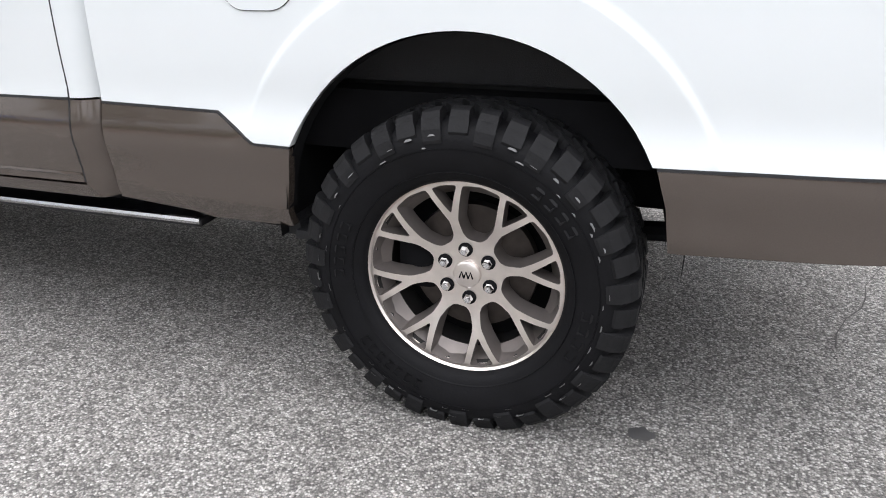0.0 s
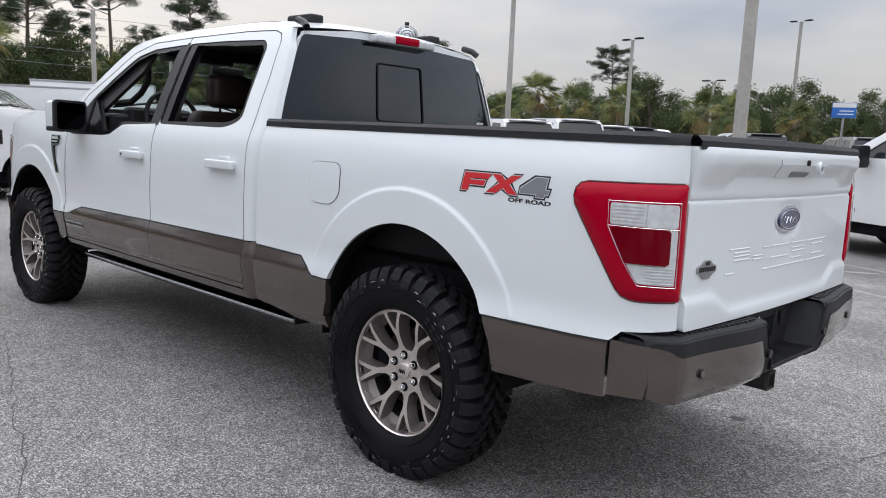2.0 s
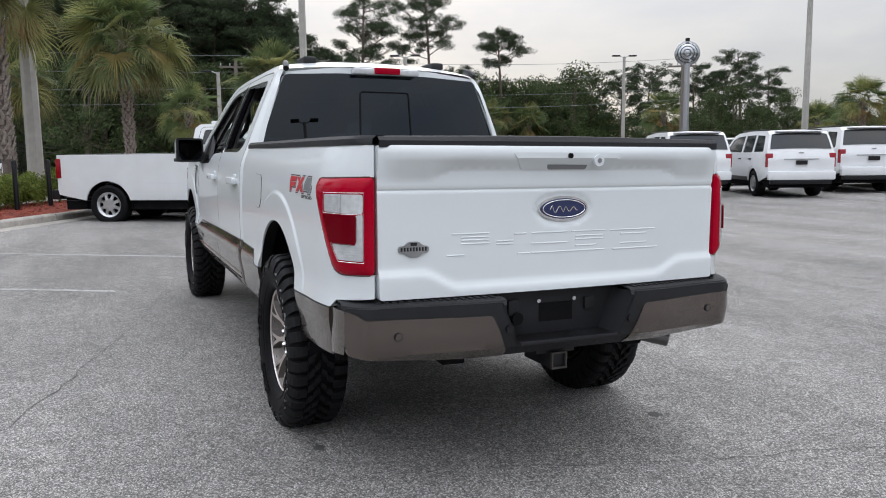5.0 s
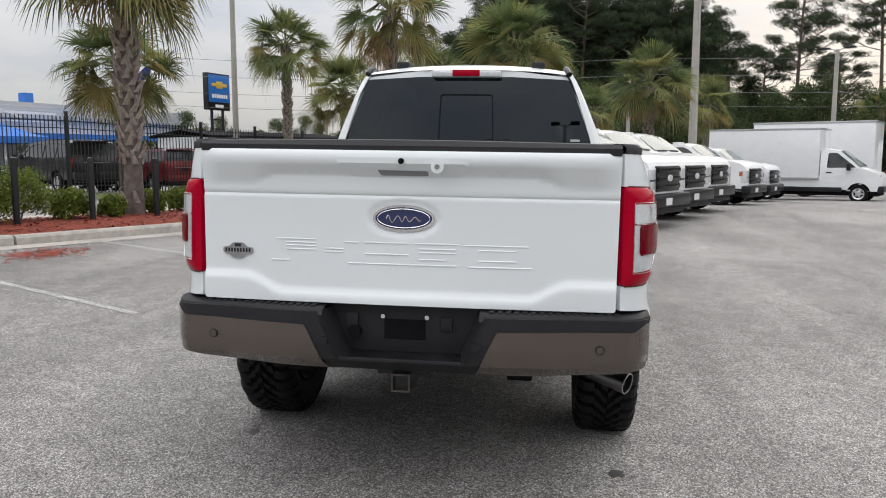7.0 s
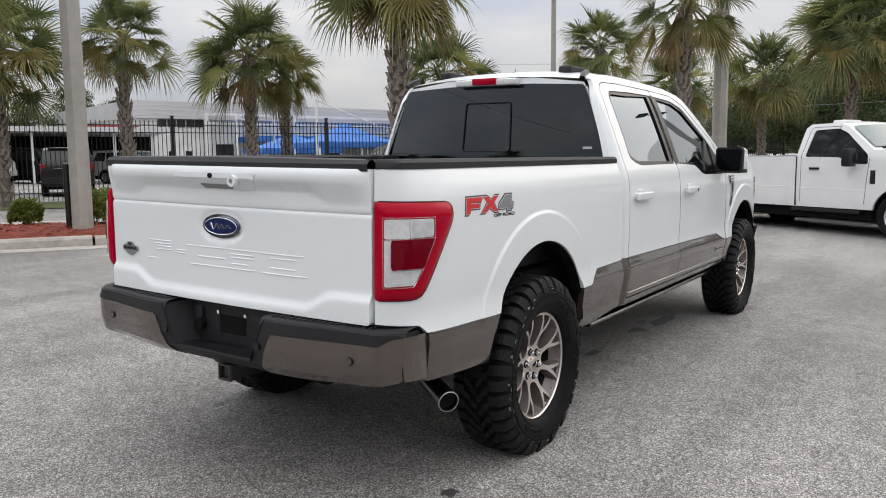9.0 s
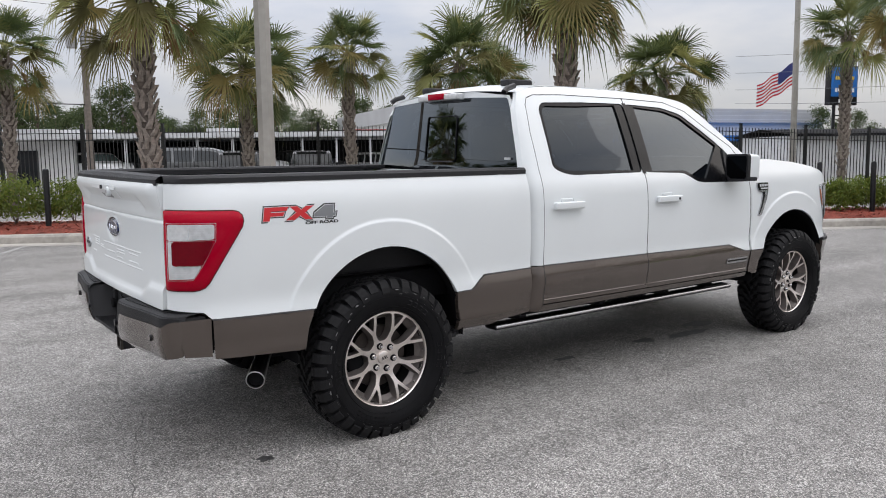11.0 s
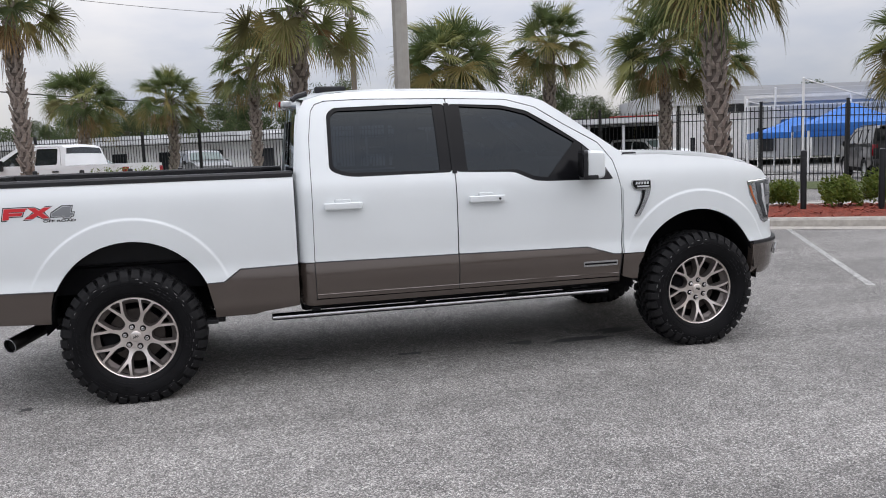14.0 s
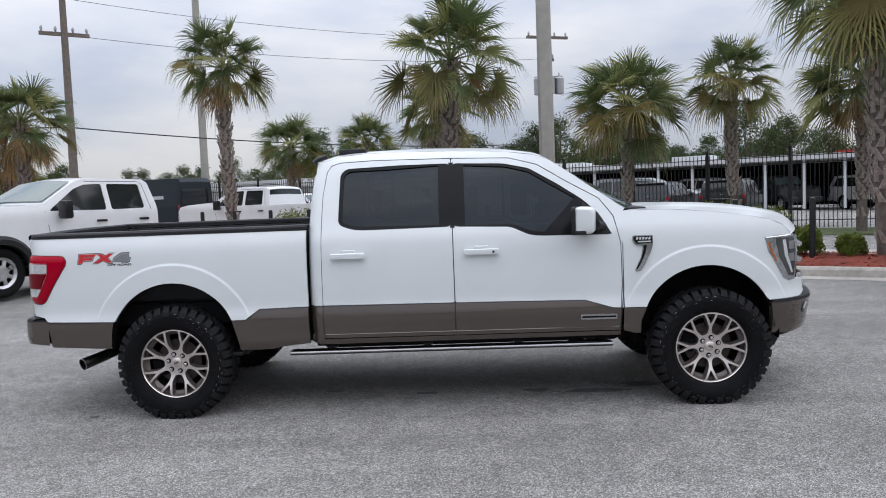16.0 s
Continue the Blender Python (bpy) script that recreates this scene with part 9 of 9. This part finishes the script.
def suv(label, paint_, group):
    sil = [(-1.02, 0.60), (-1.10, 0.75), (-1.12, 1.10), (-1.06, 1.30), (-0.86, 1.84), (-0.70, 1.93), (0.6, 1.95), (1.75, 1.90), (2.05, 1.82), (2.65, 1.38), (3.75, 1.26), (4.0, 1.10), (4.05, 0.72), (3.98, 0.46), (-0.92, 0.46)]
    win = [rounded([(-0.78, 1.34), (-0.62, 1.80), (0.02, 1.83), (0.02, 1.32)], 0.05, 3), rounded([(0.12, 1.32), (0.12, 1.83), (0.95, 1.82), (0.95, 1.31)], 0.05, 3), rounded([(1.05, 1.31), (1.05, 1.82), (1.70, 1.79), (2.05, 1.70), (2.52, 1.34)], 0.05, 3)]
    doors = [[(0.07, 0.9), (0.07, 1.86)], [(1.0, 0.55), (1.0, 1.85)], [(2.40, 0.6), (2.56, 1.32)], [(0.55, 0.55), (0.30, 0.85), (0.07, 0.9)]]
    root = vehicle("parked_suv", label, "car", paint_, sil, win, 3.1, 0.99, 0.39, belt=1.28, tumble=0.26, front_glass=((2.62, 1.41), (2.08, 1.80)), rear_glass=((-1.025, 1.40), (-0.865, 1.83)), doors=doors, handles=((0.25, 1.12), (1.15, 1.12)), lamps_rear=((0.80, 0.985, 0.89, 1.29, -1.075),), trim=[(0.47, 0.46), (0.47, 0.58), (2.6, 0.58), (2.6, 0.46)], lamps_front=((0.60, 0.90, 0.86, 1.04, 3.98),), mirror=(2.28, 1.26), spokes=6, group=group)
    add_box(root, "rear_bumper", paint_, -1.24, -1.05, -0.95, 0.95, 0.52, 0.78, 0.05)
    add_box(root, "front_bumper", paint_, 3.85, 4.18, -0.92, 0.92, 0.42, 0.72, 0.06)
    add_box(root, "roof_rail", SATIN, -0.6, 1.6, 0.72, 0.76, 1.95, 1.99, 0.01)
    add_box(root, "roof_rail", SATIN, -0.6, 1.6, -0.76, -0.72, 1.95, 1.99, 0.01)
    add_box(root, "number_plate", SATIN, -1.16, -1.125, -0.16, 0.16, 0.96, 1.08, 0.0)
    add_box(root, "gate_bar", V_SILVER, -1.145, -1.11, -0.5, 0.5, 1.11, 1.135, 0.008, "silver gate bar")
    add_box(root, "gate_gap", DECAL_BLACK, -1.128, -1.10, -0.78, 0.78, 0.745, 0.757, 0.0)
    add_box(root, "rear_emblem", CHROME, -1.10, -1.075, -0.07, 0.07, 1.29, 1.325, 0.008)
    add_box(root, "lower_valance", SATIN, -1.20, -1.0, -0.86, 0.86, 0.40, 0.53, 0.03, "dark lower valance")
    add_box(root, "rear_spoiler", paint_, -1.0, -0.75, -0.68, 0.68, 1.90, 1.94, 0.015)
    return root


sv = suv("white seven-seat sport utility parked with its tail to the lane", V_WHITE, "parked utilities")
hv = Vector((0.90, -0.43)).normalized()
lf = Vector((-hv.y, hv.x))
rl = Vector((14.5, -13.15)) - lf * 0.92
sv.matrix_basis = at(15.35, -14.9, hv.x, hv.y)
copy_thing(sv, at(13.75, -17.25, hv.x, hv.y))
for k, sc in ((2.4, 1.07), (3.3, 1.0)):
    c = copy_thing(sv, at(rl.x + 0.1 * k, rl.y - 2.9 * k, hv.x, hv.y))
    c.scale = (sc, sc, sc)
for x, y in ((21.5, -22.5), (18.6, -33.0)):
    copy_thing(sv, at(x, y, 0.62, -0.78))
sb = suv("black sport utility parked in a far row", V_BLACK, "parked utilities")
sb.matrix_basis = at(21.4, -25.5, 0.62, -0.78)
copy_thing(sb, at(12.2, -33.5, 0.62, -0.78))
copy_thing(sb, at(rl.x + 0.4, rl.y - 11.6, hv.x, hv.y))
copy_thing(ct, at(rl.x + 0.3, rl.y - 14.5, hv.x, hv.y))
copy_thing(sb, at(20.0, 41.5, 0.2, -0.98))
copy_thing(sb, at(21.8, 15.8, 0.482, 0.876)).scale = (0.93, 0.93, 0.93)
sg = suv("grey sport utility parked in a far row", V_GREY, "parked utilities")
sg.matrix_basis = at(8.2, -35.0, 0.62, -0.78)
copy_thing(sg, at(41.0, -37.0, 0.62, -0.78))
sr = suv("red sport utility parked behind the fence", V_RED, "parked utilities")
SMALL = (0.82, 0.82, 0.82)
sr.matrix_basis = at(23.8, 13.5, 0.482, 0.876)
sr.scale = SMALL
copy_thing(sv, at(27.2, 17.0, 0.482, 0.876)).scale = SMALL
copy_thing(sr, at(41.0, 21.5, -0.88, 0.48))
copy_thing(sb, at(11.9, 23.3, 0.482, 0.876)).scale = (0.84, 0.84, 0.84)
copy_thing(sb, at(9.5, 24.6, 0.482, 0.876)).scale = (0.84, 0.84, 0.84)
copy_thing(sg, at(9.5, 32.5, 0.88, -0.48))
for x, y, hx, hy in ((16.5, 43.0, 0.3, -0.95), (24.5, 39.5, 0.3, -0.95), (8.5, 47.0, 0.3, -0.95), (55.0, 12.3, 0.98, 0.17), (55.4, 9.9, 0.98, 0.17), (55.6, 8.0, 0.98, 0.17), (-9.0, 40.0, 0.9, -0.4)):
    copy_thing(sv, at(x, y, hx, hy))
for x, y, hx, hy in ((12.0, 45.5, 0.3, -0.95), (-2.0, 40.0, 0.3, -0.95)):
    copy_thing(sg, at(x, y, hx, hy))


def box_van(label):
    """A cutaway van with a white freight box."""
    sil = [(-0.25, 0.85), (-0.25, 1.05), (2.05, 1.05), (2.05, 2.10), (2.20, 2.14), (2.75, 2.06), (3.55, 1.38), (4.15, 1.18), (4.28, 1.0), (4.30, 0.62), (4.20, 0.46), (1.9, 0.46), (0.9, 0.62)]
    win = [rounded([(2.30, 1.38), (2.33, 1.98), (2.66, 1.98), (3.38, 1.40)], 0.05, 3)]
    root = vehicle("box_van", label, "van", V_WHITE, sil, win, 3.5, 0.98, 0.36, belt=1.35, tumble=0.16, front_glass=((3.52, 1.42), (2.78, 2.04)), doors=[[(2.2, 0.6), (2.22, 2.0)], [(3.3, 0.6), (3.42, 1.36)]], handles=((2.4, 1.2),), lamps_front=((0.60, 0.90, 0.88, 1.1, 4.24),), mirror=(3.12, 1.34), spokes=5, group="white box vans")
    add_box(root, "freight_box", V_WHITE, -2.45, 2.02, -1.08, 1.08, 0.92, 2.98, 0.03, "plain white freight box")
    for z in (0.95, 2.96):
        add_box(root, "box_rail", V_SILVER, -2.47, 2.04, -1.095, 1.095, z - 0.04, z + 0.04, 0.01, "aluminium box rail")
    add_box(root, "front_bumper", SATIN, 4.15, 4.40, -0.92, 0.92, 0.42, 0.68, 0.05)
    add_box(root, "side_skirt", SATIN, 0.5, 2.9, -1.02, -0.95, 0.42, 0.60, 0.01)
    return root


bv = box_van("white box van with a plain freight box, parked in the row")
rear = Vector((31.6, -10.2))
bv.matrix_basis = at(rear.x, rear.y, H.x, H.y)
for x, y, sc in ((38.5, -13.9, 1.25), (55.8, -28.2, 1.1), (60.1, -33.3, 1.1)):
    away = -1 if x == 38.5 else 1
    c = copy_thing(bv, at(x, y, away * H.x, away * H.y))
    c.scale = (sc, sc, sc)

# dark delivery van
sil = [(-1.0, 0.55), (-1.05, 0.8), (-1.02, 2.45), (-0.9, 2.62), (3.0, 2.66), (3.4, 2.50), (4.0, 1.55), (4.55, 1.25), (4.66, 0.9), (4.62, 0.48), (-0.9, 0.45)]
dv = vehicle("delivery_van", "dark slate high-roof delivery van with a plain pale mark", "van", V_NAVY, sil, [rounded([(2.75, 1.45), (2.78, 2.15), (3.3, 2.15), (3.85, 1.5)], 0.06, 3)], 3.7, 1.02, 0.37, belt=1.4, tumble=0.10, front_glass=((3.98, 1.60), (3.45, 2.42)), rear_glass=((-1.04, 1.5), (-1.02, 2.15)), doors=[[(0.9, 0.6), (0.9, 2.3)], [(2.4, 0.6), (2.4, 2.2)]], lamps_rear=((0.90, 1.0, 1.0, 1.5, -1.0),), mirror=(3.5, 1.45), group="parked vans")
dv.matrix_basis = at(-10.6, 27.4, -0.90, 0.43)
for sgn in (1, -1):
    bm = bmesh.new()
    box(bm, -0.1, 0.9, sgn * 0.982, sgn * 0.992, 1.76, 1.90, 0.0)
    part("plain_mark", bm, DECAL_PALE, dv, "plain pale band")
    bm = bmesh.new()
    tube(bm, [(1.15 + 0.1 * k, sgn * 0.990, 1.60 - 0.05 * math.sin(k * math.pi / 7)) for k in range(8)], 0.03, 5)
    part("plain_swoosh", bm, mat("pale_blue_mark", (0.10, 0.33, 0.5), 0.5), dv, "plain blue curve")

# ---- black picket fence along the verge ----
fence = thing("fence", "tall black steel picket fence along the verge", "fence", None, "", "structure")
bm = bmesh.new()
box(bm, -0.011, 0.011, -0.011, 0.011, 0.05, 2.38)
v_ = bm.verts.new((0, 0, 2.43))
picket_me = bpy.data.meshes.new("picket")
bm.to_mesh(picket_me)
bm.free()
picket_me.materials.append(FENCE_BLACK)
FV, U0, U1 = 12.2, -46.0, 30.0
bm = bmesh.new()
box(bm, -0.04, 0.04, -0.04, 0.04, 0, 2.50, 0.004)
box(bm, -0.05, 0.05, -0.05, 0.05, 2.50, 2.53)
post_me = bpy.data.meshes.new("fence_post")
bm.to_mesh(post_me)
bm.free()
post_me.materials.append(FENCE_BLACK)
ROT = Matrix.Rotation(radians(KU_DEG), 4, "Z")
u = U0
while u < U1:
    share("fence_post", post_me, fence, Matrix.Translation(ku(u, FV)) @ ROT)
    bm = bmesh.new()
    a, b = ku(u, FV), ku(u + 2.45, FV)
    for z in (0.28, 2.02, 2.24):
        tube(bm, [a + Vector((0, 0, z)), b + Vector((0, 0, z))], 0.018, 4)
    part("fence_rail", bm, FENCE_BLACK, fence)
    u += 2.45
rest = bmesh.new()
k = 0
for i in range(int((U1 - U0) / 0.1225)):
    uu = U0 + 0.1225 * (i + 0.5)
    p = ku(uu, FV)
    if -9.0 < uu < 27.0 and k < 290:
        share("picket", picket_me, fence, Matrix.Translation(p) @ ROT)
        k += 1
    else:
        box(rest, p.x - 0.011, p.x + 0.011, p.y - 0.011, p.y + 0.011, p.z + 0.05, p.z + 2.42)
rp = part("picket_rest", rest, FENCE_BLACK, fence)
rp["kind"] = "stuff"
